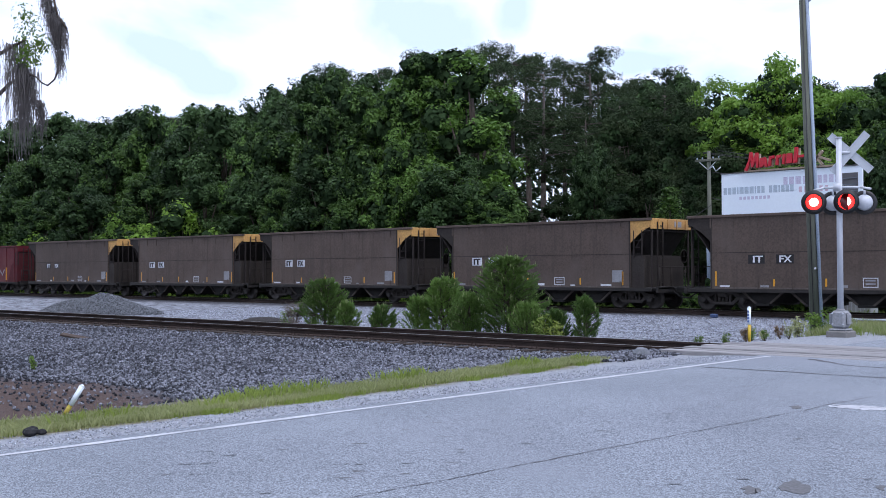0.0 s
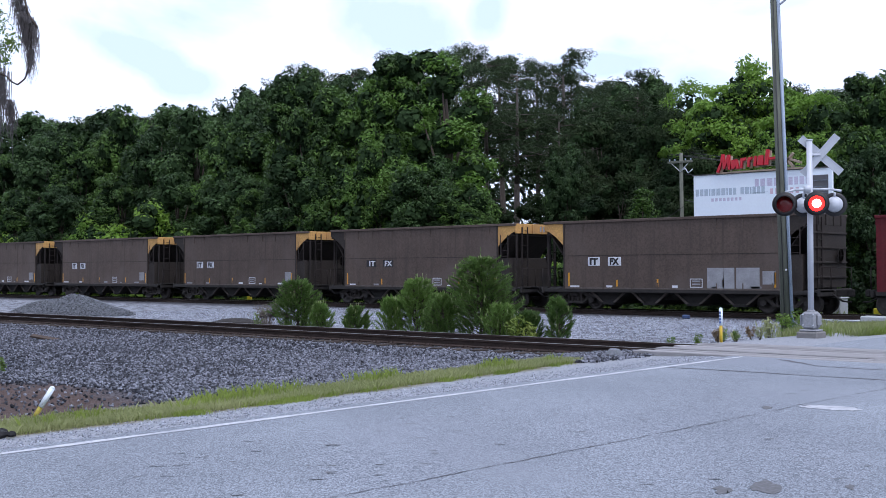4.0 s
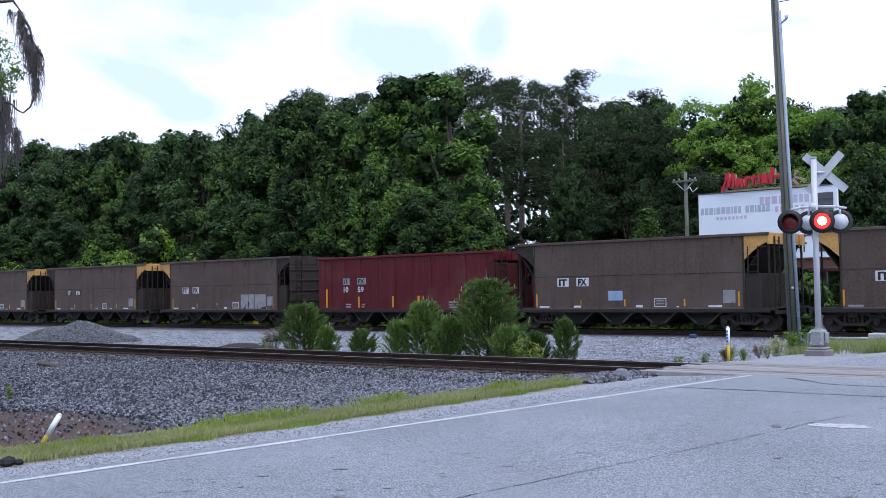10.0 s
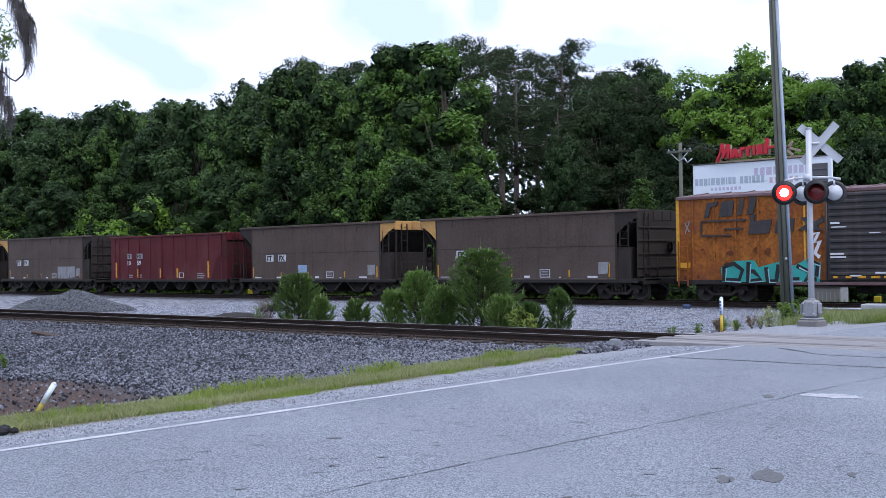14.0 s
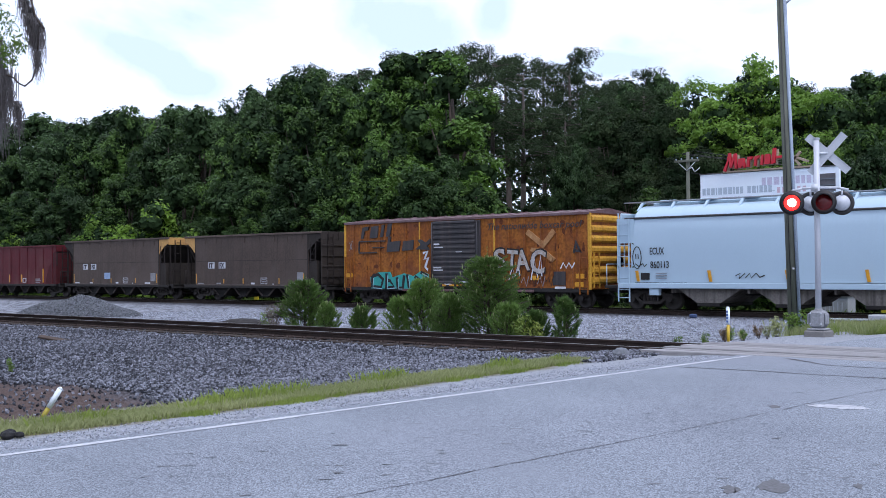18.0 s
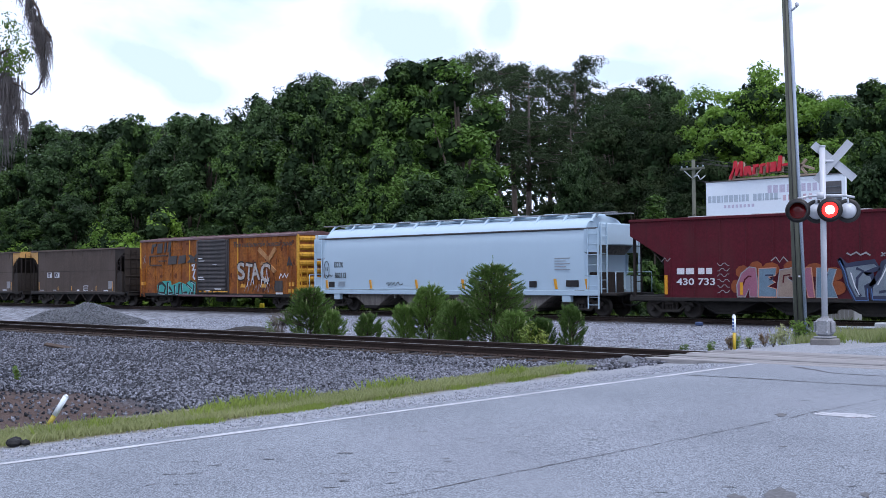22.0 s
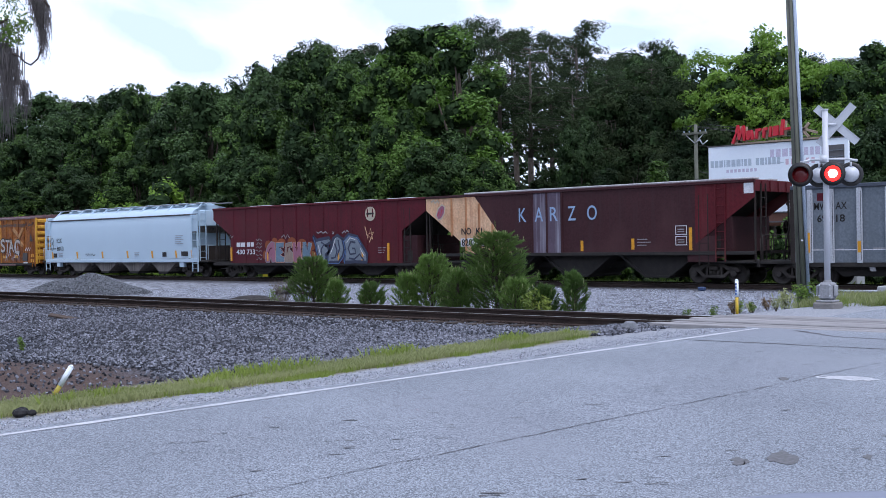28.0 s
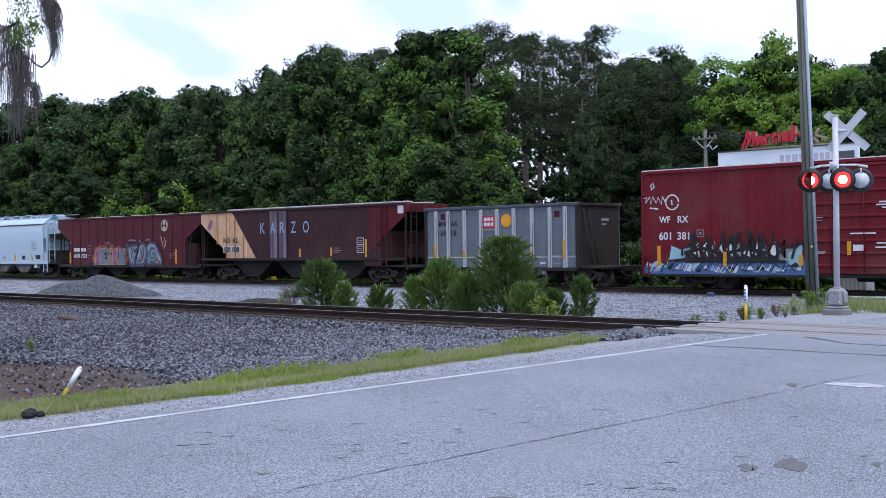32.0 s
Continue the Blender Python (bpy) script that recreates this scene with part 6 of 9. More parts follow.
    for k in range(5):
        a = 2.6 + k * 0.62
        scrawl(car, [(a, 1.25), (a + 0.2, 1.75 + rg.uniform(0, 0.5)), (a + 0.35, 1.35), (a + 0.55, 2.2 + rg.uniform(-0.3, 0.2)), (a + 0.6, 1.4)], 0.03, white_ink if k % 2 else rust_blot, y=SIDE - 0.06)
    for k in range(6):
        a = 3.0 + k * 0.45
        scrawl(car, [(a, 1.0 + rg.uniform(0, 0.2)), (a + 0.15, 1.35), (a + 0.3, 0.95), (a + 0.42, 1.4)], 0.022, black_ink if k % 2 else grey_ink, y=SIDE - 0.05)
    scrawl(car, [(6.05, 1.72), (6.2, 1.98), (6.35, 1.75), (6.5, 1.98), (6.65, 1.75), (6.8, 1.98)], 0.035, white_ink, y=SIDE - 0.05)
    outline(car, [(-5.6, 0.8), (-5.65, 1.35), (-5.1, 1.6), (-4.3, 1.62), (-4.1, 1.35), (-3.3, 1.55), (-2.7, 1.4), (-2.2, 1.65), (-1.7, 1.5), (-1.75, 0.8)], teal_ink, d=0.048)
    for pts in ([(-5.5, 1.4), (-5.55, 0.9), (-4.9, 0.86), (-4.75, 1.25), (-5.1, 1.5), (-5.5, 1.4)], [(-4.5, 1.55), (-4.55, 0.85), (-4.0, 0.9), (-4.3, 1.2), (-4.5, 1.2)], [(-3.8, 1.35), (-3.75, 0.85), (-3.4, 0.85), (-3.3, 1.45)],
                [(-3.1, 1.5), (-3.0, 0.9), (-2.5, 0.9)], [(-2.6, 1.4), (-2.1, 1.15), (-2.3, 0.88), (-1.85, 0.9)], [(-2.2, 1.6), (-1.8, 1.45), (-1.85, 1.0)]):
        scrawl(car, pts, 0.085, black_ink, y=SIDE - 0.054)
        scrawl(car, [(a + 0.09, b - 0.07) for a, b in pts[:3]], 0.025, cyan_ink, y=SIDE - 0.058)
    scrawl(car, [(-2.05, 2.5), (-1.75, 2.6), (-1.95, 2.2), (-1.7, 2.3), (-1.9, 1.85), (-1.72, 1.7)], 0.07, white_ink, y=SIDE - 0.05)
    for a, c in ((-7.4, 1.35), (6.85, 1.3), (4.45, 1.22), (2.6, 1.22), (6.8, 0.95)):
        patch(car, a, a + 0.42, c, c + 0.2, amber, "reflector", d=0.05)
    patch(car, 5.65, 6.3, 1.0, 1.6, black_door, "notice_plate", d=0.05)
    patch(car, 5.75, 6.3, 0.85, 0.95, white_ink, "stencil", d=0.05)
    scrawl(car, [(-7.2, 2.7), (-6.98, 3.2), (-7.2, 3.1), (-7.0, 2.75)], 0.02, grey_ink, y=SIDE - 0.01)
    scrawl(car, [(6.75, 2.4), (6.9, 2.9), (7.0, 2.6), (7.15, 2.45), (6.8, 2.5)], 0.06, black_door, y=SIDE - 0.05)
    underframe(car, h, z0 + 0.12)
    couplers(car, h + 0.55)
    for q in (-1, 1):
        bogie(car, q * 5.9)
    return car


def barrel_hopper(x):
    """Long pale covered hopper with bulging sides, roof hatches and open end bays."""
    car = start_car("covered_hopper", x, "pale blue-white covered hopper railcar with rounded sides", "covered hopper")
    h, z0 = 9.0, 1.0
    sec = [(SIDE, 1.14), (SIDE + 0.01, 1.6), (SIDE - 0.02, 2.3), (SIDE + 0.01, 3.2), (SIDE + 0.05, 3.7), (SIDE + 0.10, 3.8), (SIDE + 0.28, 4.02), (SIDE + 0.65, 4.22), (-0.5, 4.32), (0, 4.35)]
    sec = sec + [(-y, z) for y, z in reversed(sec[:-1])]
    s = Shape()
    xs = (-h + 0.75, -4.5, 0, 4.5, h - 0.75)
    n = len(sec)
    vs = [(px, y, z) for px in xs for y, z in sec]
    s.add(vs, [(i * n + j, i * n + j + 1, (i + 1) * n + j + 1, (i + 1) * n + j) for i in range(len(xs) - 1) for j in range(n - 1)], True)
    s.add([(xs[0], y, z) for y, z in sec], [tuple(range(n))]).add([(xs[-1], y, z) for y, z in sec], [tuple(range(n))])
    part("shell", s, hopper_white, car)
    for q in (-1, 1):
        # side wings of the end bays, with an oval window
        for y in (SIDE, -SIDE):
            a, b = sorted((q * (h - 0.76), q * h))
            y0, y1 = sorted((y, y * 0.98))
            w = Shape().prism([(a, 1.1), (b, 1.1), (b, 1.75), (a, 1.75)], y0, y1).prism([(a, 2.75), (b, 2.75), (b, 3.76), (a, 3.76)], y0, y1)
            c0, c1 = (a, a + 0.14) if q > 0 else (b - 0.14, b)
            d0, d1 = (b - 0.1, b) if q > 0 else (a, a + 0.1)
            w.prism([(c0, 1.75), (c1, 1.85), (c1, 2.65), (c0, 2.75)], y0, y1).prism([(d0, 1.75), (d1, 1.75), (d1, 2.75), (d0, 2.75)], y0, y1)
            part("end_wing", w, hopper_white, car)
        part("slope_sheet", Shape().prism([(q * (h - 0.1), 3.3), (q * (h - 0.1), 3.35), (q * (h - 2.3), 1.2), (q * (h - 2.3), 1.15)], SIDE + 0.08, -SIDE - 0.08), bay_grey, car)
        part("end_sheet", Shape().box(*sorted((q * (h - 0.12), q * (h - 0.02))), SIDE + 0.1, -SIDE - 0.1, 3.05, 4.0, 0.05), hopper_white, car)
        part("end_platform", Shape().box(*sorted((q * (h - 0.9), q * (h + 0.75))), -1.5, 1.5, 0.9, 1.02, 0.02), grime, car)
        ladder(car, q * (h + 0.04), 0.22, -1.28, 1.0, 4.0, 8, hopper_white, "y")
        a, b = sorted((q * (h - 0.55), q * (h - 0.02)))
        ladder(car, a, b, SIDE - 0.05, 1.1, 3.75, 6, hopper_white)
        ladder(car, a, b, SIDE - 0.02, 0.35, 1.0, 2, hopper_white, name="step_iron")
        part("hand_rail", Shape().pipe([(q * (h + 0.7), -1.4, 1.0), (q * (h + 0.7), -1.4, 1.9), (q * (h + 0.7), 1.4, 1.9), (q * (h + 0.7), 1.4, 1.0)], 0.02), hopper_white, car)
        part("end_box", Shape().box(*sorted((q * (h - 1.6), q * (h - 0.6))), -1.2, 1.2, 1.0, 1.9, 0.02), dark_end, car)
        part("jack_pad", Shape().box(q * 7.3 - 0.22, q * 7.3 + 0.22, SIDE - 0.03, SIDE + 0.2, 0.62, 0.98, 0.02), hopper_white, car)
    for y in (SIDE, -SIDE):
        part("side_sill", Shape().box(-h, h, y - 0.06, y + 0.06, 0.9, 1.12, 0.02), hopper_white, car)
        part("eave_rail", Shape().box(-h + 0.3, h - 0.1, y * 0.97 - 0.05, y * 0.97 + 0.05, 3.72, 3.8, 0.02), black_door if y < 0 else hopper_white, car)
    # roof walk, hatch trough and brackets
    for y in (-0.62, 0.62):
        part("roof_walk", Shape().box(-h - 0.2, h + 0.2, y - 0.2, y + 0.2, 4.44, 4.48), galv_roof, car)
    part("hatch_trough", Shape().box(-h + 0.9, h - 0.9, -0.3, 0.3, 4.3, 4.44, 0.03), hopper_white, car)
    for k in range(12):
        px = -h + 0.7 + k * (2 * h - 1.4) / 11
        part("walk_bracket", Shape().prism([(-1.18, 4.1), (-0.8, 4.44), (-0.55, 4.46), (-0.85, 4.3), (-1.05, 4.06)], px - 0.05, px + 0.05, "x"), hopper_white, car)
    for k in range(9):
        px = -h + 1.6 + k * (2 * h - 3.2) / 8
        part("hatch", Shape().box(px - 0.38, px + 0.38, -0.36, 0.36, 4.44, 4.53, 0.03), hopper_white, car)
    for bx, bw in ((-5.0, 1.55), (-1.7, 1.55), (1.7, 1.55), (5.0, 1.55)):
        part("hopper_bay", Shape().prism([(bx - bw, 1.0), (bx + bw, 1.0), (bx + 0.45, 0.3), (bx - 0.45, 0.3)], -1.35, 1.35), bay_grey, car)
        part("bay_gate", Shape().box(bx - 0.5, bx + 0.5, -1.4, 1.4, 0.2, 0.34, 0.02), grime, car)
        part("bay_partition", Shape().box(bx - bw - 0.05, bx - bw + 0.03, -1.45, 1.45, 0.72, 1.0), bay_grey, car)
    part("centre_sill", Shape().box(-h - 0.3, h + 0.3, -0.28, 0.28, 0.62, 0.95, 0.02), grime, car)
    for px in (-8.06, -4.79, -1.6, 1.39, 4.18, 6.74, 8.38):
        part("reflector", Shape().prism([(px - 0.1, 1.62), (px + 0.02, 1.62), (px + 0.1, 1.18), (px - 0.02, 1.18)], SIDE - 0.045, SIDE), amber, car)
    letters(car, "ECUX", -7.47, 2.27, 0.28, black_ink, y=SIDE - 0.03, width=0.66, bold=0.004)
    letters(car, "860113", -7.45, 1.72, 0.28, black_ink, y=SIDE - 0.03, width=0.85, bold=0.004)
    ring = [(-8.07 + 0.2 * math.cos(a * 0.42), 2.15 + 0.45 * math.sin(a * 0.42)) for a in range(16)]
    scrawl(car, ring, 0.018, black_ink, y=SIDE - 0.04), scrawl(car, [(-8.13, 2.3), (-8.12, 2.1)], 0.02, black_ink, y=SIDE - 0.04), scrawl(car, [(-8.02, 2.3), (-8.01, 2.1)], 0.02, black_ink, y=SIDE - 0.04)
    scrawl(car, [(-8.15, 1.9), (-8.0, 1.8), (-7.8, 1.9), (-7.72, 1.78), (-7.62, 1.88)], 0.022, black_ink, y=SIDE - 0.04)
    scrawl(car, [(-3.7, 1.4), (-3.5, 1.5), (-3.55, 1.3), (-3.3, 1.5), (-3.3, 1.32), (-3.1, 1.5), (-3.05, 1.32), (-2.85, 1.5), (-2.7, 1.35), (-2.5, 1.42)], 0.022, black_ink, y=SIDE - 0.03)
    for a, c, w in ((-7.9, 1.25, 0.4), (5.3, 1.25, 0.4), (7.3, 1.28, 0.65)):
        part("notice_plate", Shape().box(a, a + w, SIDE - 0.03, SIDE, c, c + 0.28), black_ink, car)
    for k in range(5):
        part("stencil", Shape().box(6.7, 7.5 - 0.2 * (k % 2), SIDE - 0.035, SIDE + 0.01, 2.5 - 0.12 * k, 2.53 - 0.12 * k), grey_ink, car)
    for k in range(3):
        part("stencil", Shape().box(-7.2, -6.7, SIDE - 0.03, SIDE + 0.01, 1.5 - 0.1 * k, 1.53 - 0.1 * k), grey_ink, car)
        part("stencil", Shape().box(2.2, 2.7, SIDE - 0.03, SIDE + 0.01, 1.5 - 0.1 * k, 1.53 - 0.1 * k), grey_ink, car)
    couplers(car, h + 0.6)
    for q in (-1, 1):
        bogie(car, q * 7.75)
    return car


galv_roof = shade("roof_walk_grating", (0.4, 0.42, 0.44), (0.3, 0.31, 0.33), 3.0, 0.6, 0.3)
rust_boxcar = rust_box(52.8)
pale_hopper = barrel_hopper(70.76)

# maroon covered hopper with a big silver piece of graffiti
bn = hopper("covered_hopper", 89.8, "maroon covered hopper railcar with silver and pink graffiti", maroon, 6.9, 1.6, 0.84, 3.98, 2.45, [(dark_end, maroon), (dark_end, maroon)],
            [(-4.4, 1.5), (-1.45, 1.45), (1.45, 1.45), (4.4, 1.5)], [], roof=roof_brown, bay_mat=grime, lo=0.28, foot=dark_maroon)
for k in range(13):
    px = -6.6 + k * 1.1
    part("side_rib", Shape().box(px - 0.035, px + 0.035, SIDE - 0.025, SIDE, 0.86, 3.92, 0.01), maroon, bn)
for k in range(5):
    part("roof_hatch", Shape().box(-6.4 + k * 2.8, -4.6 + k * 2.8, -0.6, 0.3, 4.01, 4.12, 0.03), roof_white, bn)
part("roof_walk", Shape().box(-8.4, 8.4, 0.6, 1.1, 4.08, 4.11), roof_white, bn)
for a, w in ((-6.3, 0.32), (-5.9, 0.36), (-5.35, 0.26), (-5.0, 0.24)):
    patch(bn, a, a + w, 1.78, 2.02, white_ink, "company_mark", 0.03)
letters(bn, "430 733", -6.32, 1.36, 0.26, white_ink, width=1.7, bold=0.006, y=SIDE - 0.03)
cream = shade("cream_emblem", (0.55, 0.50, 0.40), (0.45, 0.40, 0.31), 4.0, 0.6)
part("emblem", Shape().lathe([(0.0, -0.03), (0.36, -0.03), (0.36, 0.0)], (4.69, SIDE, 3.34), "y", 28, False), cream, bn, "round cream company emblem")
for px in (4.47, 4.83):
    part("emblem_bar", Shape().box(px, px + 0.08, SIDE - 0.036, SIDE, 3.17, 3.6), maroon, bn)
part("emblem_bar", Shape().box(4.42, 4.96, SIDE - 0.038, SIDE, 3.30, 3.39), black_ink, bn)
GY = SIDE - 0.027
# sprayed orange cloud, then five soft letters, then three big silver ones
cloud_ink = shade("burnt_orange_spray", (0.30, 0.085, 0.03), (0.2, 0.055, 0.025), 2.5, 0.6)
for cx_, cz_, r_x in ((-3.45, 1.85, 0.3), (-2.9, 2.0, 0.28), (-2.3, 1.95, 0.36), (-1.45, 2.0, 0.36), (-0.6, 1.9, 0.38), (0.1, 1.75, 0.38), (0.25, 1.25, 0.32), (-3.75, 1.3, 0.2)):
    outline(bn, [(cx_ + r_x * math.cos(k * 0.7), cz_ + 0.26 * math.sin(k * 0.7)) for k in range(9)], cloud_ink, y=GY + 0.002, d=0.005 + 0.0004 * (cx_ + 4))
SOFT = [([(-3.67, 0.9), (-3.7, 1.35), (-3.5, 1.8), (-3.17, 2.04), (-2.9, 2.0), (-2.83, 1.4), (-2.85, 0.9), (-3.15, 0.9), (-3.2, 1.2), (-3.35, 0.9)], pink_ink),
        ([(-2.81, 0.9), (-2.78, 1.98), (-2.08, 2.0), (-2.1, 1.7), (-2.4, 1.66), (-2.12, 1.45), (-2.42, 1.3), (-2.08, 1.2), (-2.08, 0.9)], soft_blue := shade("dusty_blue_spray", (0.16, 0.25, 0.33), (0.12, 0.19, 0.26), 2.0, 0.6)),
        ([(-2.05, 0.9), (-2.02, 1.4), (-1.94, 1.92), (-1.4, 2.0), (-1.42, 1.7), (-1.66, 1.62), (-1.36, 1.42), (-1.35, 0.9)], soft_tan := shade("dusty_tan_spray", (0.33, 0.26, 0.21), (0.25, 0.19, 0.16), 2.0, 0.6)),
        ([(-1.32, 0.9), (-1.35, 1.94), (-1.12, 2.0), (-1.05, 1.55), (-0.95, 1.98), (-0.72, 2.0), (-0.6, 0.9), (-0.85, 0.9), (-0.92, 1.25), (-1.05, 0.9)], pink_ink),
        ([(-0.55, 0.9), (-0.51, 1.98), (-0.25, 1.98), (-0.2, 1.5), (-0.05, 1.95), (0.22, 1.92), (0.05, 1.4), (0.25, 0.9)], soft_blue)]
for k, (pts, m) in enumerate(SOFT):
    outline(bn, pts, m, y=GY - 0.004, d=0.008)
    scrawl(bn, pts + pts[:1], 0.022, peach_ink if k % 2 else grey_ink, y=GY - 0.016)
    cx_, cz_ = sum(q[0] for q in pts) / len(pts), sum(q[1] for q in pts) / len(pts)
    scrawl(bn, [(cx_ + (u - cx_) * 0.45, cz_ + (w - cz_) * 0.5) for u, w in pts[1:5]], 0.03, navy_ink if k in (1, 4) else maroon, y=GY - 0.018)
FOG = [([(0.32, 2.3), (0.5, 1.9), (0.62, 1.4), (0.88, 0.87), (1.33, 0.87), (1.3, 1.3), (1.58, 1.45), (1.5, 1.72), (1.25, 1.75), (1.75, 1.95), (1.6, 2.18), (0.9, 2.1), (0.6, 2.05)], silver_ink),
       ([(1.45, 1.3), (1.5, 0.9), (2.3, 0.9), (2.62, 1.2), (2.78, 1.6), (2.62, 2.1), (2.24, 2.3), (1.9, 2.12), (1.75, 1.7)], silver_ink),
       ([(2.72, 0.9), (2.82, 1.5), (2.68, 2.05), (3.1, 2.33), (3.73, 2.2), (4.0, 1.85), (4.18, 1.64), (4.45, 1.3), (4.42, 0.9), (3.5, 0.92), (3.1, 0.9)], silver_ink)]
for k, (pts, m) in enumerate(FOG):
    cx_, cz_ = sum(q[0] for q in pts) / len(pts), sum(q[1] for q in pts) / len(pts)
    outline(bn, pts, m, y=GY - 0.008, d=0.010)
    scrawl(bn, pts + pts[:1], 0.085, navy_ink, y=GY - 0.022)
    scrawl(bn, [(u + 0.03, w - 0.07) for u, w in pts[:6]], 0.018, deep_blue_ink, y=GY - 0.026)
INNER = ([(0.95, 1.95), (1.2, 1.85), (0.98, 1.6), (0.95, 1.15), (1.1, 0.95)], [(2.0, 1.95), (2.2, 1.5), (2.05, 1.15), (1.75, 1.1)], [(2.3, 2.05), (2.4, 1.6), (2.2, 1.2)],
         [(3.6, 1.9), (3.25, 1.95), (3.05, 1.6), (3.2, 1.3), (3.6, 1.35), (3.55, 1.6), (3.35, 1.6)], [(3.1, 1.1), (3.5, 1.05), (3.9, 1.3), (4.2, 1.0)])
for pts in INNER:
    scrawl(bn, pts, 0.05, navy_ink, y=GY - 0.024)
for pts in ([(0.75, 1.8), (0.9, 1.3), (1.05, 1.0)], [(1.7, 1.35), (1.9, 1.7), (2.1, 2.15)], [(2.95, 1.9), (3.2, 2.15), (3.6, 2.05)], [(3.95, 1.6), (4.25, 1.2)]):
    scrawl(bn, pts, 0.02, white_ink, y=GY - 0.028)
for pts in ([(2.6, 2.4), (2.75, 2.52), (2.85, 2.42), (2.95, 2.55), (3.08, 2.44)], [(1.85, 2.5), (1.95, 2.38), (1.82, 2.36), (1.98, 2.48)]):
    scrawl(bn, pts, 0.025, grey_ink, y=GY)
for k in range(6):
    scrawl(bn, [(-4.52 + 0.085 * q, 2.15 - k * 0.21 + (0.05 if (q * 7 + k * 3) % 4 < 2 else -0.04)) for q in range(7)], 0.014, grey_ink, y=GY)
scrawl(bn, [(0.6, 2.5), (0.75, 2.42), (0.95, 2.52), (1.1, 2.42), (1.3, 2.5), (1.45, 2.4)], 0.03, grey_ink, y=GY)
scrawl(bn, [(4.3, 2.7), (4.5, 2.1), (4.7, 2.6), (4.85, 2.05), (4.4, 2.3), (4.9, 2.4), (4.6, 1.9)], 0.03, rust_tan, y=GY)
scrawl(bn, [(-2.3, 2.25), (-2.1, 2.4), (-1.95, 2.2), (-1.8, 2.4), (-1.6, 2.2)], 0.02, grey_ink, y=GY)
scrawl(bn, [(-7.0, 2.3), (-6.85, 2.45), (-6.75, 2.3), (-6.6, 2.42)], 0.015, grey_ink, y=GY)
bars(bn, 5.2, 1.6, [0.55, 0.5, 0.4], grey_ink, 0.03, 0.09)
for px, z1 in ((-7.4 + 0.6, 1.75), (-3.5, 1.45), (2.3, 1.4), (4.1, 1.4), (5.95, 1.85)):
    patch(bn, px - 0.06, px + 0.06, 0.98, z1, amber, "reflector", d=0.05)

# plum covered hopper with one rusty tan corner
nk = hopper("covered_hopper", 106.9, "plum-brown covered hopper railcar with a rusty tan end panel", plum, 6.0, 2.55, 1.28, 3.98, 1.6, [(dark_end, rust_tan), (dark_end, red_old)],
            [(-4.0, 1.9), (0.0, 1.9), (4.0, 1.9)], [], roof=roof_brown, bay_mat=grime, lo=0.3, foot=dark_maroon)
outline(nk, [(-6.0, 3.96), (-5.5, 3.96), (-3.3, 1.3), (-6.0, 1.3)], rust_tan, "repainted_panel", 0.012, "rusty tan repainted corner of the side")
rust_rib = shade("rust_stained_rib", (0.40, 0.17, 0.075), (0.56, 0.31, 0.16), 1.6, 0.75, fine=14.0, streak=(0.24, 0.085, 0.04))
for px, foot_z, head_z in ((-6.9, 2.1, 3.92), (-6.0, 1.3, 3.92), (-5.2, 1.3, 3.6), (-4.4, 1.3, 2.65), (-2.1, 1.3, 3.92), (-1.3, 1.3, 3.92), (-0.5, 1.3, 3.92)):
    part("side_rib", Shape().box(px - 0.05, px + 0.05, SIDE - 0.05, SIDE, foot_z, head_z, 0.012), rust_rib if px < -4 else plum, nk)
outline(nk, [(-2.05, 1.3), (-2.05, 3.93), (-1.35, 3.93), (-1.35, 1.3)], blue_haze := shade("washed_violet", (0.13, 0.10, 0.14), (0.095, 0.07, 0.095), 1.5, 0.6, streak=(0.3, 0.3, 0.36)), "washed_panel", 0.014)
outline(nk, [(-1.25, 1.3), (-1.25, 3.93), (-0.55, 3.93), (-0.55, 1.3)], blue_haze, "washed_panel", 0.014)
for k, (c, px, w) in enumerate((("K", -2.85, 0.42), ("A", -1.95, 0.45), ("R", -1.12, 0.42), ("Z", -0.15, 0.4), ("O", 0.85, 0.5))):
    letters(nk, c, px, 2.68, 0.62, blue_ink, y=SIDE - 0.024, width=w, bold=0.004, name="graffiti")
patch(nk, -6.35, -4.7, 1.62, 2.0, white_ink, "marking_plate", 0.016), patch(nk, -6.35, -4.7, 2.12, 2.5, rust_tan, "marking_plate", 0.016)
letters(nk, "NO", -6.25, 2.18, 0.3, black_ink, y=SIDE - 0.06, width=0.6, bold=0.006), letters(nk, "KL", -5.35, 2.18, 0.3, black_ink, y=SIDE - 0.06, width=0.5, bold=0.006)
letters(nk, "828", -6.25, 1.66, 0.3, black_ink, y=SIDE - 0.06, width=0.65, bold=0.006), letters(nk, "008", -5.42, 1.66, 0.3, black_ink, y=SIDE - 0.06, width=0.65, bold=0.006)
scrawl(nk, [(-8.2, 3.75), (-8.05, 3.85), (-7.95, 3.7), (-7.8, 3.82), (-7.7, 3.7)], 0.04, cream, y=SIDE - 0.01)
outline(nk, [(-7.9, 3.1), (-7.75, 3.45), (-7.5, 3.62), (-7.32, 3.5), (-7.36, 3.2), (-7.55, 2.95), (-7.75, 2.9)], pink_ink, d=0.012)
scrawl(nk, [(-7.9, 3.1), (-7.75, 3.45), (-7.5, 3.62), (-7.32, 3.5), (-7.36, 3.2), (-7.55, 2.95), (-7.75, 2.9), (-7.9, 3.1)], 0.035, cream, y=SIDE - 0.016)
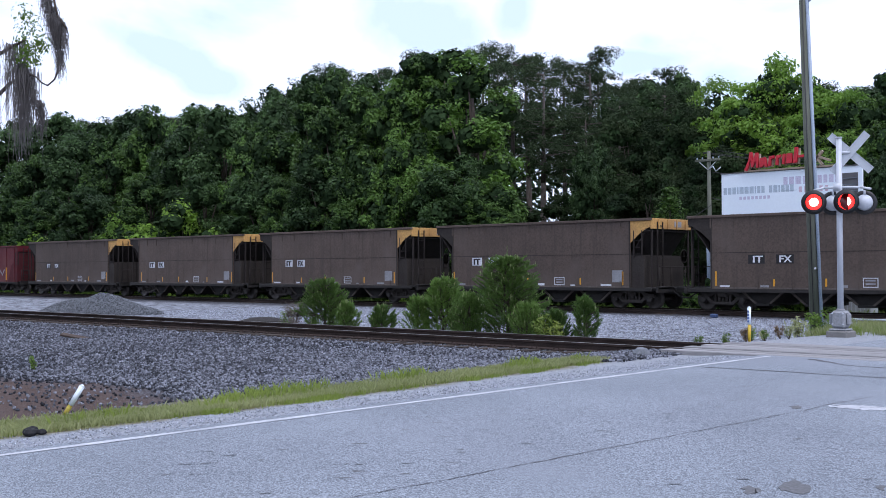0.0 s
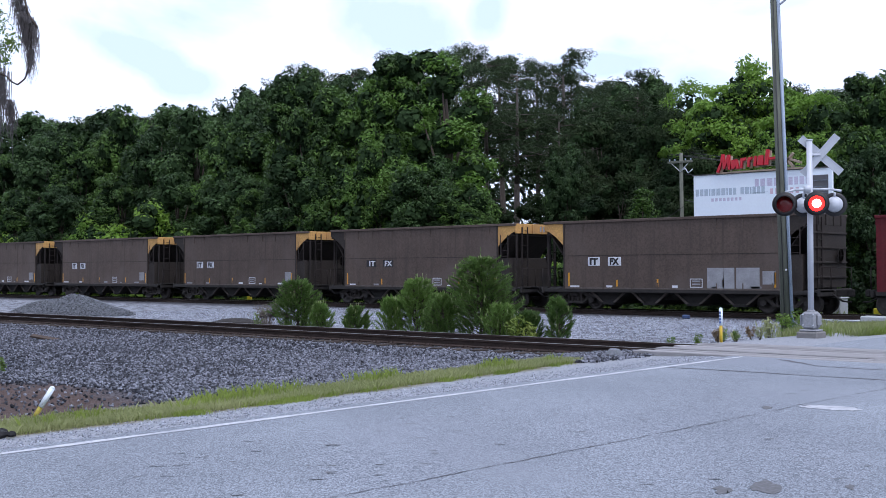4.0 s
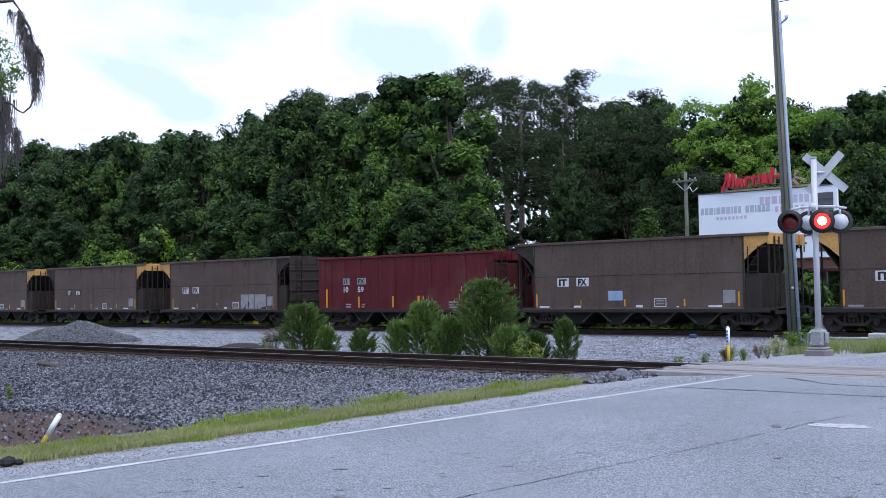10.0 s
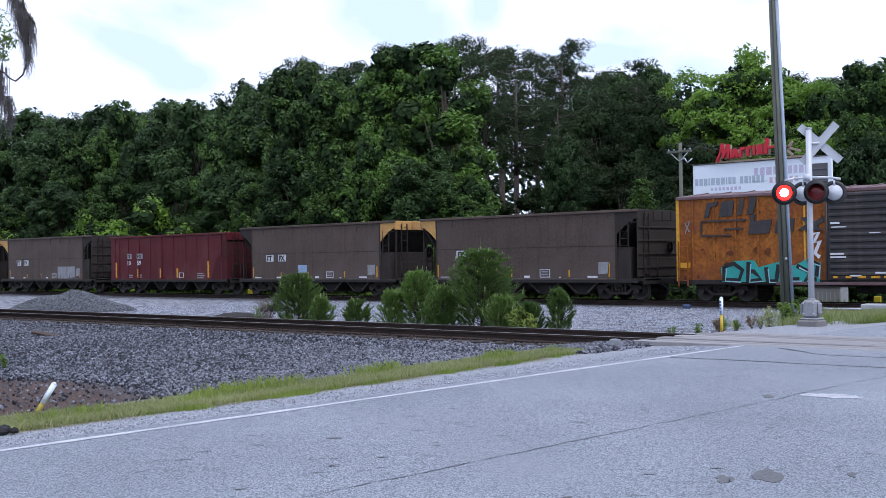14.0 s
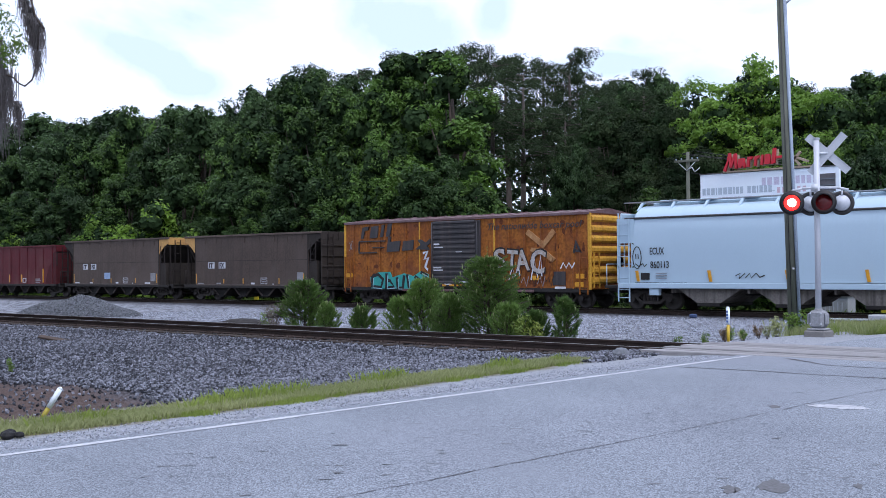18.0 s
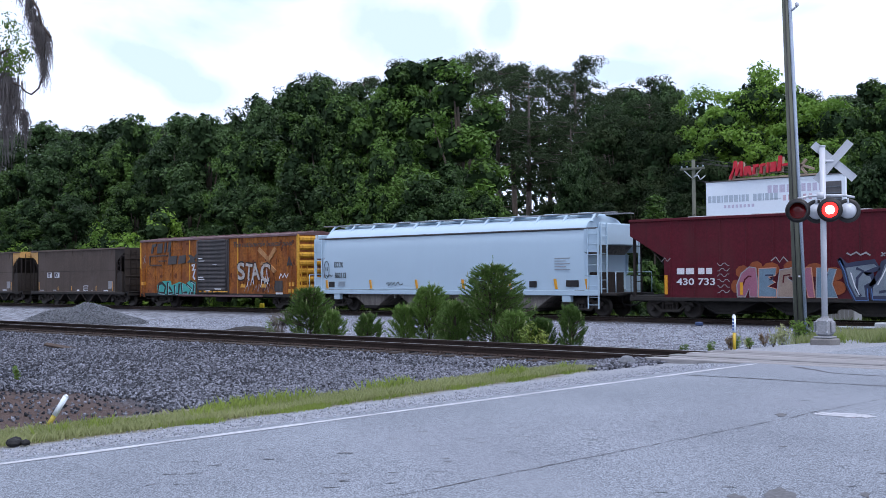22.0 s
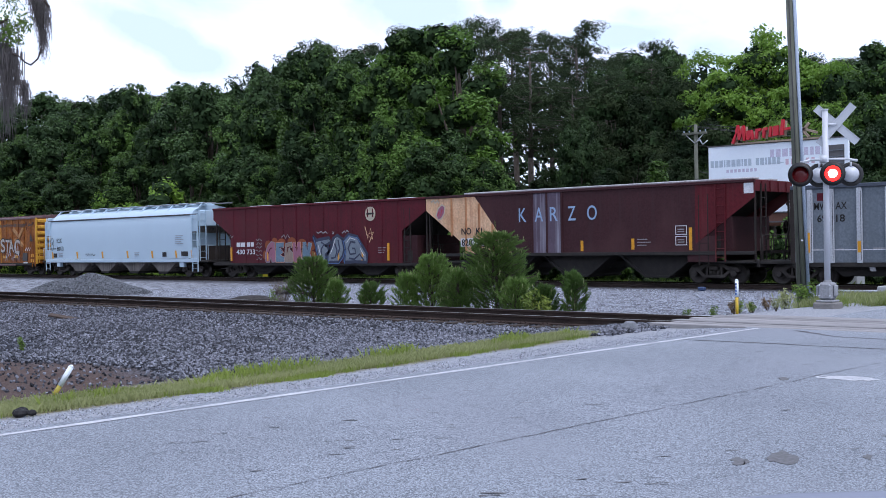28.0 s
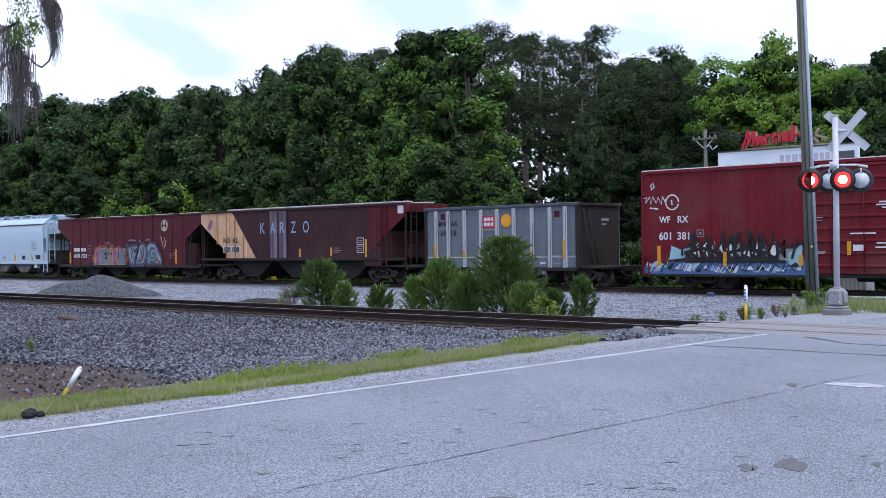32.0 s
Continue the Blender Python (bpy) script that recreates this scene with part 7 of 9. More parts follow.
scrawl(nk, [(-7.78, 3.1), (-7.7, 3.3), (-7.6, 3.1), (-7.5, 3.4), (-7.42, 3.3)], 0.025, sign_red, y=SIDE - 0.018)
for px, z0_, z1 in ((0.55, 1.35, 1.8), (3.1, 1.4, 1.85), (5.78, 1.35, 2.25)):
    patch(nk, px - 0.07, px + 0.07, z0_, z1, amber, "reflector")
for zz in (1.55, 1.97):
    s = Shape()
    for a in ((5.1, 5.62, zz, zz + 0.03), (5.1, 5.62, zz + 0.34, zz + 0.37), (5.1, 5.13, zz, zz + 0.37), (5.59, 5.62, zz, zz + 0.37)):
        s.box(a[0], a[1], SIDE - 0.008, SIDE + 0.002, a[2], a[3])
    part("stencil_frame", s, white_ink, nk)
    bars(nk, 5.2, zz + 0.2, [0.3, 0.3], grey_ink, 0.04, 0.05)
bars(nk, 3.3, 1.8, [0.5, 0.65, 0.45], grey_ink, 0.03, 0.09)
for q in (1,):
    a, b = sorted((q * 5.62, q * 6.9))
    part("end_skirt", Shape().box(a, b, SIDE + 0.01, SIDE + 0.05, 0.88, 1.9, 0.01), plum, nk)
    part("end_skirt", Shape().box(a, b, -SIDE - 0.05, -SIDE - 0.01, 0.88, 1.9, 0.01), plum, nk)
    ladder(nk, q * 7.1 - 0.2, q * 7.1 + 0.2, SIDE - 0.03, 0.9, 3.9, 9, red_old)
patch(nk, 8.1, 8.5, 3.5, 3.9, white_ink, "notice_plate")
part("roof_strip", Shape().box(-6.5, 8.3, -1.2, -0.7, 4.05, 4.14, 0.03), roof_white, nk)
part("roof_strip", Shape().box(-6.5, 8.3, 0.3, 0.9, 4.05, 4.12, 0.03), roof_white, nk)


def alu_gondola(x):
    """High-sided aluminium coal gondola with outside ribs."""
    car = start_car("gondola_car", x, "high-sided dull aluminium gondola railcar with pale ribs", "gondola car")
    h, z0, zt = 4.5, 0.84, 3.6
    s = Shape()
    for y0, y1 in ((SIDE, SIDE + 0.04), (-SIDE - 0.04, -SIDE)):
        part("side_sheet", Shape().box(-h, h, y0, y1, z0, zt), alu, car)
    for q in (-1, 1):
        part("end_sheet", Shape().box(*sorted((q * h, q * (h - 0.05))), SIDE + 0.04, -SIDE - 0.04, z0, zt), dark_end, car)
        part("corner_post", Shape().box(q * h - 0.08, q * h + 0.08, SIDE - 0.06, SIDE + 0.1, z0, zt, 0.015), dark_end, car)
        part("end_platform", Shape().box(*sorted((q * h, q * (h + 1.4))), -1.45, 1.45, 0.8, 0.92, 0.02), grime, car)
        part("hand_rail", Shape().pipe([(q * (h + 1.3), -1.4, 0.9), (q * (h + 1.3), -1.4, 1.9), (q * (h + 1.3), 1.4, 1.9), (q * (h + 1.3), 1.4, 0.9)], 0.022).rod((q * (h + 1.3), -0.5, 0.9), (q * (h + 1.3), -0.5, 1.9), 0.02).rod(
            (q * (h + 1.3), 0.5, 0.9), (q * (h + 1.3), 0.5, 1.9), 0.02), dark_end, car)
        # slanting ladder on the end
        s = Shape()
        for y in (-1.25, -0.85):
            s.rod((q * (h + 0.05), y, 3.4), (q * (h + 0.55), y, 1.0), 0.03, 6)
        for k in range(8):
            t = (k + 0.5) / 8
            s.rod((q * (h + 0.05 + 0.5 * t), -1.25, 3.4 - 2.4 * t), (q * (h + 0.05 + 0.5 * t), -0.85, 3.4 - 2.4 * t), 0.018, 6)
        part("ladder", s, dark_end, car)
        part("notice_plate", Shape().box(*sorted((q * h, q * (h + 0.012))), 0.2, 0.75, 2.9, 3.0).box(*sorted((q * h, q * (h + 0.012))), 0.2, 0.55, 2.7, 2.78), grey_ink, car)
    for y in (SIDE, -SIDE):
        part("top_chord", Shape().box(-h - 0.05, h + 0.05, y - 0.09, y + 0.09, zt - 0.06, zt + 0.08, 0.02), shade("blue_grey_chord", (0.09, 0.11, 0.15), (0.07, 0.085, 0.11), 1.5, 0.5, 0.3), car)
        part("side_sill", Shape().box(-h, h, y - 0.05, y + 0.05, z0 - 0.14, z0 + 0.02, 0.01), grime, car)
    for q in (-1, 1):
        part("end_chord", Shape().box(*sorted((q * (h - 0.05), q * (h + 0.1))), SIDE + 0.09, -SIDE - 0.09, zt - 0.06, zt + 0.06, 0.02), dark_end, car)
    part("load_deck", Shape().box(-h + 0.05, h - 0.05, SIDE + 0.05, -SIDE - 0.05, 2.6, 2.65), dark_end, car)
    ribs = (-3.81, -3.01, -1.98, -0.96, 0.01, 1.0, 2.04, 3.04, 3.87)
    for px in ribs:
        rib = part("side_rib", Shape().box(px - 0.1, px + 0.1, SIDE - 0.09, SIDE, z0, zt - 0.08, 0.02), alu_rib, car)
        part("rivet_strip", Shape().box(px + 0.06, px + 0.075, SIDE - 0.094, SIDE - 0.088, z0 + 0.1, zt - 0.2), dark_end, rib)
    for px, z1 in ((-3.86, 1.95), (-1.98, 1.62), (-0.02, 1.62), (2.02, 1.62), (3.83, 2.05)):
        patch(car, px - 0.06, px + 0.06, 1.22, z1, amber, "reflector", 0.1)
    patch(car, -4.4, 4.4, 1.3, 1.33, white_ink, "paint_line")
    rg = random.Random(4)
    for k in range(9):
        a = (-3.6 + 0.95 * k) + rg.uniform(-0.2, 0.2)
        patch(car, a, a + rg.uniform(0.2, 0.55), 1.3, 1.3 + rg.uniform(0.04, 0.1), grey_ink, "dust_smear", 0.005)
    letters(car, "MW", -3.66, 2.78, 0.26, black_ink, width=0.5, bold=0.004), letters(car, "AX", -2.86, 2.78, 0.26, black_ink, width=0.42, bold=0.004)
    letters(car, "69", -3.55, 2.33, 0.26, black_ink, width=0.36, bold=0.004), letters(car, "18", -2.84, 2.33, 0.26, black_ink, width=0.32, bold=0.004)
    patch(car, -0.84, -0.1, 2.66, 3.22, sign_red, "red_sign", 0.06, "square red sign with white marks")
    for zz, ws in ((2.98, (0.17, 0.17, 0.15)), (2.75, (0.17, 0.17, 0.15))):
        a = -0.76
        for w in ws:
            patch(car, a, a + w, zz, zz + 0.16, white_ink, "sign_mark", 0.064)
            a += w + 0.04
    patch(car, -0.84, -0.1, 2.54, 2.63, grey_ink, "sign_strip", 0.05)
    part("dot", Shape().lathe([(0.0, -0.02), (0.3, -0.02), (0.3, 0.0)], (0.54, SIDE, 2.97), "y", 28, False), sun_orange, car, "orange painted dot")
    for a, c in ((-3.55, 3.1), (3.25, 3.05)):
        patch(car, a, a + 0.3, c, c + 0.28, maroon, "faded_sign")
    patch(car, 2.45, 2.75, 1.0, 1.08, white_ink, "stencil"), patch(car, 3.25, 3.6, 1.0, 1.07, grey_ink, "stencil")
    for px in (-1.8, 1.8):
        part("hopper_bay", Shape().prism([(px - 1.6, z0), (px + 1.6, z0), (px + 1.0, 0.35), (px - 1.0, 0.35)], -1.2, 1.2), grime, car)
    for px in (-1.7, 2.5):
        part("jack_pad", Shape().prism([(px, 0.8), (px + 0.2, 0.8), (px + 0.26, 0.55), (px + 0.08, 0.55)], SIDE - 0.02, SIDE + 0.06), grey_ink, car)
    part("centre_sill", Shape().box(-h - 1.4, h + 1.4, -0.28, 0.28, 0.6, 0.86, 0.02), grime, car)
    couplers(car, h + 1.75)
    for q in (-1, 1):
        bogie(car, q * 4.45)
    return car


alu_car = alu_gondola(121.45)


def red_box(x):
    """Tall smooth-sided red boxcar with a wide piece of graffiti."""
    car = start_car("boxcar", x, "tall dark red boxcar with black, white and blue graffiti", "boxcar")
    h, z0, zt = 9.25, 0.55, 4.78
    part("body", Shape().box(-h, h, SIDE, -SIDE, z0 + 0.1, zt, 0.03), box_red, car)
    part("side_sill", Shape().box(-h, h, SIDE - 0.02, SIDE + 0.05, z0 - 0.03, z0 + 0.12, 0.01), grime, car)
    part("roof", Shape().prism([(SIDE - 0.04, zt), (-SIDE + 0.04, zt), (-SIDE, zt + 0.06), (0, zt + 0.16), (SIDE, zt + 0.06)], -h - 0.02, h + 0.02, "x"), roof_white, car)
    part("eave", Shape().box(-h, h, SIDE - 0.06, SIDE, zt - 0.12, zt + 0.02, 0.015), box_red, car)
    for px in (-7.75, -6.2, -4.6, -3.0, 3.2, 4.8, 6.4, 8.0):
        part("side_seam", Shape().box(px - 0.04, px + 0.04, SIDE - 0.012, SIDE, z0 + 0.15, zt - 0.1), box_red, car)
    door = part("door", Shape().box(-2.0, 1.9, SIDE - 0.08, SIDE - 0.005, z0 + 0.12, zt - 0.16, 0.02), box_red, car, "wide ribbed dark red plug door")
    for k in range(9):
        z = z0 + 0.35 + k * 0.45
        part("door_rib", Shape().prism([(SIDE - 0.08, z), (SIDE - 0.125, z + 0.03), (SIDE - 0.125, z + 0.09), (SIDE - 0.08, z + 0.12)], -1.9, 1.8, "x"), box_red, door)
    for px in (-1.2, 0.0, 1.1):
        part("lock_rod", Shape().rod((px, SIDE - 0.13, z0 + 0.2), (px, SIDE - 0.13, zt - 0.3), 0.022, 6), box_red, door)
    for px in (-h, h):
        part("corner_post", Shape().box(px - 0.06, px + 0.06, SIDE - 0.03, SIDE + 0.1, z0 + 0.1, zt, 0.015), box_red, car)
        ladder(car, px - 0.3 if px > 0 else px + 0.05, px - 0.05 if px > 0 else px + 0.3, SIDE - 0.05, 0.5, 1.4, 3, box_red)
    letters(car, "WF", -8.46, 2.68, 0.26, white_ink, width=0.52, bold=0.008, y=SIDE - 0.018), letters(car, "RX", -7.6, 2.68, 0.26, white_ink, width=0.48, bold=0.008, y=SIDE - 0.018)
    letters(car, "601", -8.47, 2.0, 0.3, white_ink, width=0.56, bold=0.008, y=SIDE - 0.018), letters(car, "381", -7.62, 2.0, 0.3, white_ink, width=0.54, bold=0.008, y=SIDE - 0.018)
    for pts in ([(-9.2, 3.9), (-9.25, 3.7), (-9.05, 3.72), (-9.1, 3.5), (-8.9, 3.75), (-8.85, 3.45), (-8.75, 3.75), (-8.6, 3.5), (-8.5, 3.72), (-8.35, 3.45), (-8.3, 3.75), (-8.15, 3.5)],
                [(-8.85, 4.2), (-8.75, 4.3), (-8.68, 4.15), (-8.8, 4.05), (-8.85, 4.2)], [(-7.85 + 0.3 * math.cos(k * 0.55), 3.5 + 0.3 * math.sin(k * 0.55)) for k in range(12)], [(-7.88, 3.6), (-7.86, 3.4)], [(-8.9, 3.3), (-8.5, 3.25)]):
        scrawl(car, pts, 0.03, white_ink, y=SIDE - 0.014)
    rg = random.Random(8)
    GZ = SIDE - 0.014
    outline(car, [(-9.2, 0.62), (-9.2, 0.9), (-8.7, 1.1), (-8.2, 1.0), (-7.4, 1.3), (-5.8, 1.15), (-4.4, 1.3), (-3.2, 1.1), (-2.3, 1.25), (-2.15, 0.62)], deep_blue_ink, y=GZ)
    for k in range(26):
        a = -9.1 + k * 0.26 + rg.uniform(-0.05, 0.05)
        b = 0.68 + rg.uniform(0, 0.25)
        m = (white_ink, blue_ink, white_ink, cyan_ink, black_ink)[k % 5]
        outline(car, [(a, b), (a + rg.uniform(0.1, 0.35), b + rg.uniform(0.05, 0.3)), (a + rg.uniform(0.25, 0.5), b + rg.uniform(-0.05, 0.4)), (a + 0.2, b - 0.03)], m, y=GZ - 0.006 - 0.0006 * k)
    outline(car, [(-9.0, 0.9), (-8.6, 1.15), (-8.2, 1.0)], cyan_ink, y=GZ - 0.004), outline(car, [(-8.0, 1.2), (-7.9, 1.75), (-7.5, 1.6), (-7.2, 1.75), (-7.3, 1.2)], cyan_ink, y=GZ - 0.004)
    outline(car, [(-2.9, 0.9), (-2.9, 1.45), (-2.35, 1.75), (-2.4, 0.8)], cyan_ink, y=GZ - 0.004)
    for k in range(11):
        a = -7.3 + k * 0.36
        top = (1.9, 2.2, 2.05, 1.8, 2.3, 2.1, 2.2, 1.95, 2.35, 2.2, 1.9)[k]
        lean = rg.uniform(-0.25, 0.3)
        outline(car, [(a, 1.05), (a + lean, top), (a + lean + rg.uniform(0.1, 0.2), top - 0.02), (a + 0.3 + rg.uniform(0, 0.15), 1.1)], black_ink, y=GZ - 0.024 - 0.0005 * k)
        outline(car, [(a + 0.05, 1.35 + rg.uniform(0, 0.3)), (a + 0.28, 1.75 + rg.uniform(-0.15, 0.2)), (a + 0.33, 1.3)], white_ink if k % 3 else grey_ink, y=GZ - 0.032 - 0.0005 * k)
    scrawl(car, [(-7.3, 1.45), (-6.5, 1.65), (-5.6, 1.4), (-4.6, 1.62), (-3.6, 1.4)], 0.07, black_ink, y=GZ - 0.045)
    scrawl(car, [(-7.8, 1.15), (-6.6, 1.25), (-5.4, 1.1), (-4.2, 1.22), (-3.0, 1.1)], 0.06, black_ink, y=GZ - 0.045)
    for k in range(14):
        a = -7.4 + k * 0.36 + rg.uniform(-0.1, 0.1)
        pts = [(a, 1.1 + rg.uniform(0, 0.3)), (a + rg.uniform(-0.15, 0.25), 1.5 + rg.uniform(-0.1, 0.2)), (a + rg.uniform(0.0, 0.4), 1.75 + rg.uniform(-0.1, 0.3)), (a + rg.uniform(0.2, 0.6), 1.35 + rg.uniform(-0.2, 0.4)), (a + rg.uniform(0.3, 0.6), 2.0 + rg.uniform(-0.25, 0.3))]
        scrawl(car, pts, rg.uniform(0.03, 0.055), black_ink, y=GZ - 0.047 - 0.0004 * k)
    for k in range(12):
        a = -8.9 + k * 0.53
        scrawl(car, [(a, 0.72), (a + 0.2, 1.02 + rg.uniform(-0.1, 0.1)), (a + 0.42, 0.75), (a + 0.55, 1.0)], 0.022, (white_ink, black_ink, navy_ink)[k % 3], y=GZ - 0.03)
    patch(car, -3.4, -2.6, 1.1, 1.6, grey_ink, "graffiti", 0.016)
    s = Shape()
    for a in ((-6.75, -6.45, 2.35, 2.38), (-6.75, -6.45, 2.08, 2.11), (-6.75, -6.72, 2.08, 2.38), (-6.48, -6.45, 2.08, 2.38), (-6.65, -6.55, 2.18, 2.28)):
        s.box(a[0], a[1], SIDE - 0.008, SIDE + 0.002, a[2], a[3])
    part("stencil_frame", s, grey_ink, car)
    for px, z1 in ((-8.47, 1.75), (-5.5, 1.5), (-2.4, 1.35)):
        patch(car, px - 0.07, px + 0.07, 0.95, z1, amber, "reflector", 0.07)
    patch(car, -0.62, -0.48, 1.35, 1.85, amber, "reflector", 0.14)
    patch(car, -0.4, 0.0, 1.5, 1.72, white_ink, "notice_plate", 0.135)
    for zz, a, w in ((3.2, 0.55, 0.7), (3.1, 0.45, 0.8), (3.0, 0.65, 0.6), (2.1, -0.5, 0.9), (1.75, 0.45, 0.4), (1.6, 0.4, 0.5)):
        patch(car, a, a + w, zz, zz + 0.05, white_ink, "stencil", 0.135)
    for a, b, c in ((-1.85, 2.7, 2.74), (-1.9, 2.6, 2.63), (-1.8, 1.4, 1.5)):
        patch(car, a, a + 0.35, b, c, grey_ink, "stencil", 0.135)
    underframe(car, h, z0 + 0.14)
    couplers(car, h + 0.9)
    part("drawbar_rail", Shape().pipe([(-h - 0.1, -1.3, 0.9), (-h - 0.6, -1.3, 0.6), (-h - 0.9, -0.6, 0.5)], 0.03), grime, car)
    for q in (-1, 1):
        bogie(car, q * 6.75)
    return car


red_boxcar = red_box(138.5)

# ---- crossing signal ----
galv = shade("galvanised_steel", (0.58, 0.615, 0.67), (0.51, 0.54, 0.59), 2.0, 0.5, 0.1, fine=30.0, grain=0.05)
sig_black = shade("signal_black", (0.018, 0.018, 0.02), (0.03, 0.03, 0.032), 4.0, 0.5)
sign_back = shade("sign_back", (0.50, 0.54, 0.59), (0.42, 0.455, 0.50), 3.0, 0.5, 0.05, grain=0.08)
board_white = shade("board_white", (0.80, 0.89, 0.97), (0.77, 0.86, 0.95), 0.8, 0.5, fine=10.0, grain=0.03)
pole_wood = shade("pole_wood", (0.18, 0.19, 0.155), (0.125, 0.135, 0.108), 2.0, 0.9, bump=0.5, fine=16.0, stretch=(1, 1, 0.1), streak=(0.09, 0.105, 0.08))


def lamp_head(parent, x, y, z, turn, lens, hood_mat, name="lamp"):
    """Flasher lamp: round black background, hood, lens and housing behind. Faces local -y, turned about z."""
    m = pose(x, y, z, 0, 0, turn)
    holder = part(name, Shape().lathe([(0.02, 0.26), (0.13, 0.24), (0.17, 0.14), (0.185, 0.03), (0.12, 0.02)], (0, 0, 0), "y", 24), galv, parent, "grey round lamp housing")
    holder.matrix_basis = m
    part("background", Shape().lathe([(0.27, -0.012), (0.275, 0.0), (0.27, 0.012), (0.16, 0.016), (0.16, -0.016), (0.27, -0.012)], (0, 0, 0), "y", 36), sig_black, holder, "round black lamp background")
    hood = Shape()
    n, a0, a1 = 18, radians(-25), radians(205)
    for ring in range(n):
        p, q = a0 + (a1 - a0) * ring / n, a0 + (a1 - a0) * (ring + 1) / n
        for r in (0.175,):
            cut = lambda t: -0.05 - 0.22 * max(0.0, math.sin(t)) ** 0.8
            hood.add([(r * math.cos(p), 0, r * math.sin(p)), (r * math.cos(q), 0, r * math.sin(q)), (r * math.cos(q), cut(q), r * math.sin(q)), (r * math.cos(p), cut(p), r * math.sin(p)),
                      ((r + 0.008) * math.cos(p), 0, (r + 0.008) * math.sin(p)), ((r + 0.008) * math.cos(q), 0, (r + 0.008) * math.sin(q)), ((r + 0.008) * math.cos(q), cut(q), (r + 0.008) * math.sin(q)), ((r + 0.008) * math.cos(p), cut(p), (r + 0.008) * math.sin(p))],
                     [(0, 1, 2, 3), (4, 7, 6, 5), (3, 2, 6, 7)], True)
    part("hood", hood, sig_black, holder, "black lamp hood")
    part("lens", Shape().lathe([(0.0, -0.035), (0.07, -0.032), (0.13, -0.024), (0.174, -0.0165)], (0, 0, 0), "y", 28), lens, holder, "round red glass lens")
    return holder


lit_lens = shade("lit_red_lens", (0.7, 0.03, 0.01), (0.6, 0.02, 0.01), 5.0, 0.25, emit=(1.0, 0.016, 0.012, 5.0))
hot_lens = shade("glowing_filament_glass", (0.9, 0.3, 0.1), (0.8, 0.2, 0.1), 5.0, 0.25, emit=(1.0, 0.8, 0.6, 6.0))
dim_lens = shade("dark_red_lens", (0.16, 0.006, 0.008), (0.12, 0.005, 0.006), 5.0, 0.2)
ADDED_VANES = []


def crossing_signal(x, y, z):
    sig = thing("crossing_signal", pose(x, y, z), "grey crossing signal mast with crossbuck and red flasher lamps", "crossing signal")
    lean = 0.0
    part("foundation", Shape().box(-0.25, 0.25, -0.25, 0.25, -0.25, 0.05, 0.03), shade("concrete", (0.25, 0.245, 0.24), (0.19, 0.185, 0.18), 3.0, 0.9, bump=0.4), sig)
    base = Shape().box(-0.2, 0.2, -0.2, 0.2, 0.05, 0.10, 0.02).box(-0.16, 0.16, -0.16, 0.16, 0.10, 0.50, 0.05).box(-0.24, -0.16, -0.09, 0.09, 0.18, 0.44, 0.03).box(0.16, 0.22, -0.09, 0.09, 0.18, 0.44, 0.03).rod((0, 0, 0.48), (0, 0, 0.54), 0.10, 16, 0.085)
    part("junction_box_base", base, shade("cast_grey", (0.33, 0.345, 0.37), (0.26, 0.27, 0.29), 4.0, 0.6, fine=30.0), sig, "cast grey junction box base")
    for px in (-0.12, 0.12):
        for pz in (0.2, 0.44):
            part("bolt", Shape().rod((px, -0.155, pz), (px, -0.18, pz), 0.018, 6), galv, sig)
    part("mast", Shape().rod((0, 0, 0.5), (lean, 0, 4.38), 0.068, 18, 0.064), galv, sig, "galvanised tube mast")
    part("mast_cap", Shape().rod((lean, 0, 4.38), (lean, 0, 4.41), 0.075, 16), galv, sig)
    # crossbuck: two blades, seen from behind
    for k, (ang, reach) in enumerate(((43, 0.6), (-49, 0.57))):
        blade = part("blade", Shape().box(-reach, reach, -0.004, 0.004, -0.085, 0.085), sign_back, sig, "reflective crossbuck blade")
        blade.matrix_basis = pose(lean + 0.19, 0.17 - 0.03 * k, 4.05, 0, 0, 22) @ pose(0, 0, 0, 0, ang, 0)
        for zz in (-0.088, 0.078):
            edge = part("edge_strip", Shape().box(-reach, reach, -0.014, 0.014, zz, zz + 0.01), galv, blade)
    part("sign_bracket", Shape().rod((lean, 0, 4.06), (lean + 0.19, 0.15, 4.06), 0.03, 8), galv, sig)
    # lamp arm and four lamps, two to each side of traffic
    part("lamp_arm", Shape().pipe([(-0.50, -0.22, 3.22), (-0.3, -0.13, 3.27), (0.0, 0.0, 3.28), (0.4, 0.18, 3.27), (0.62, 0.27, 3.22)], 0.028, 8).rod((-0.04, 0.0, 3.2), (-0.04, 0.0, 3.36), 0.1, 12), galv, sig, "lamp arm of grey pipe")
    return sig


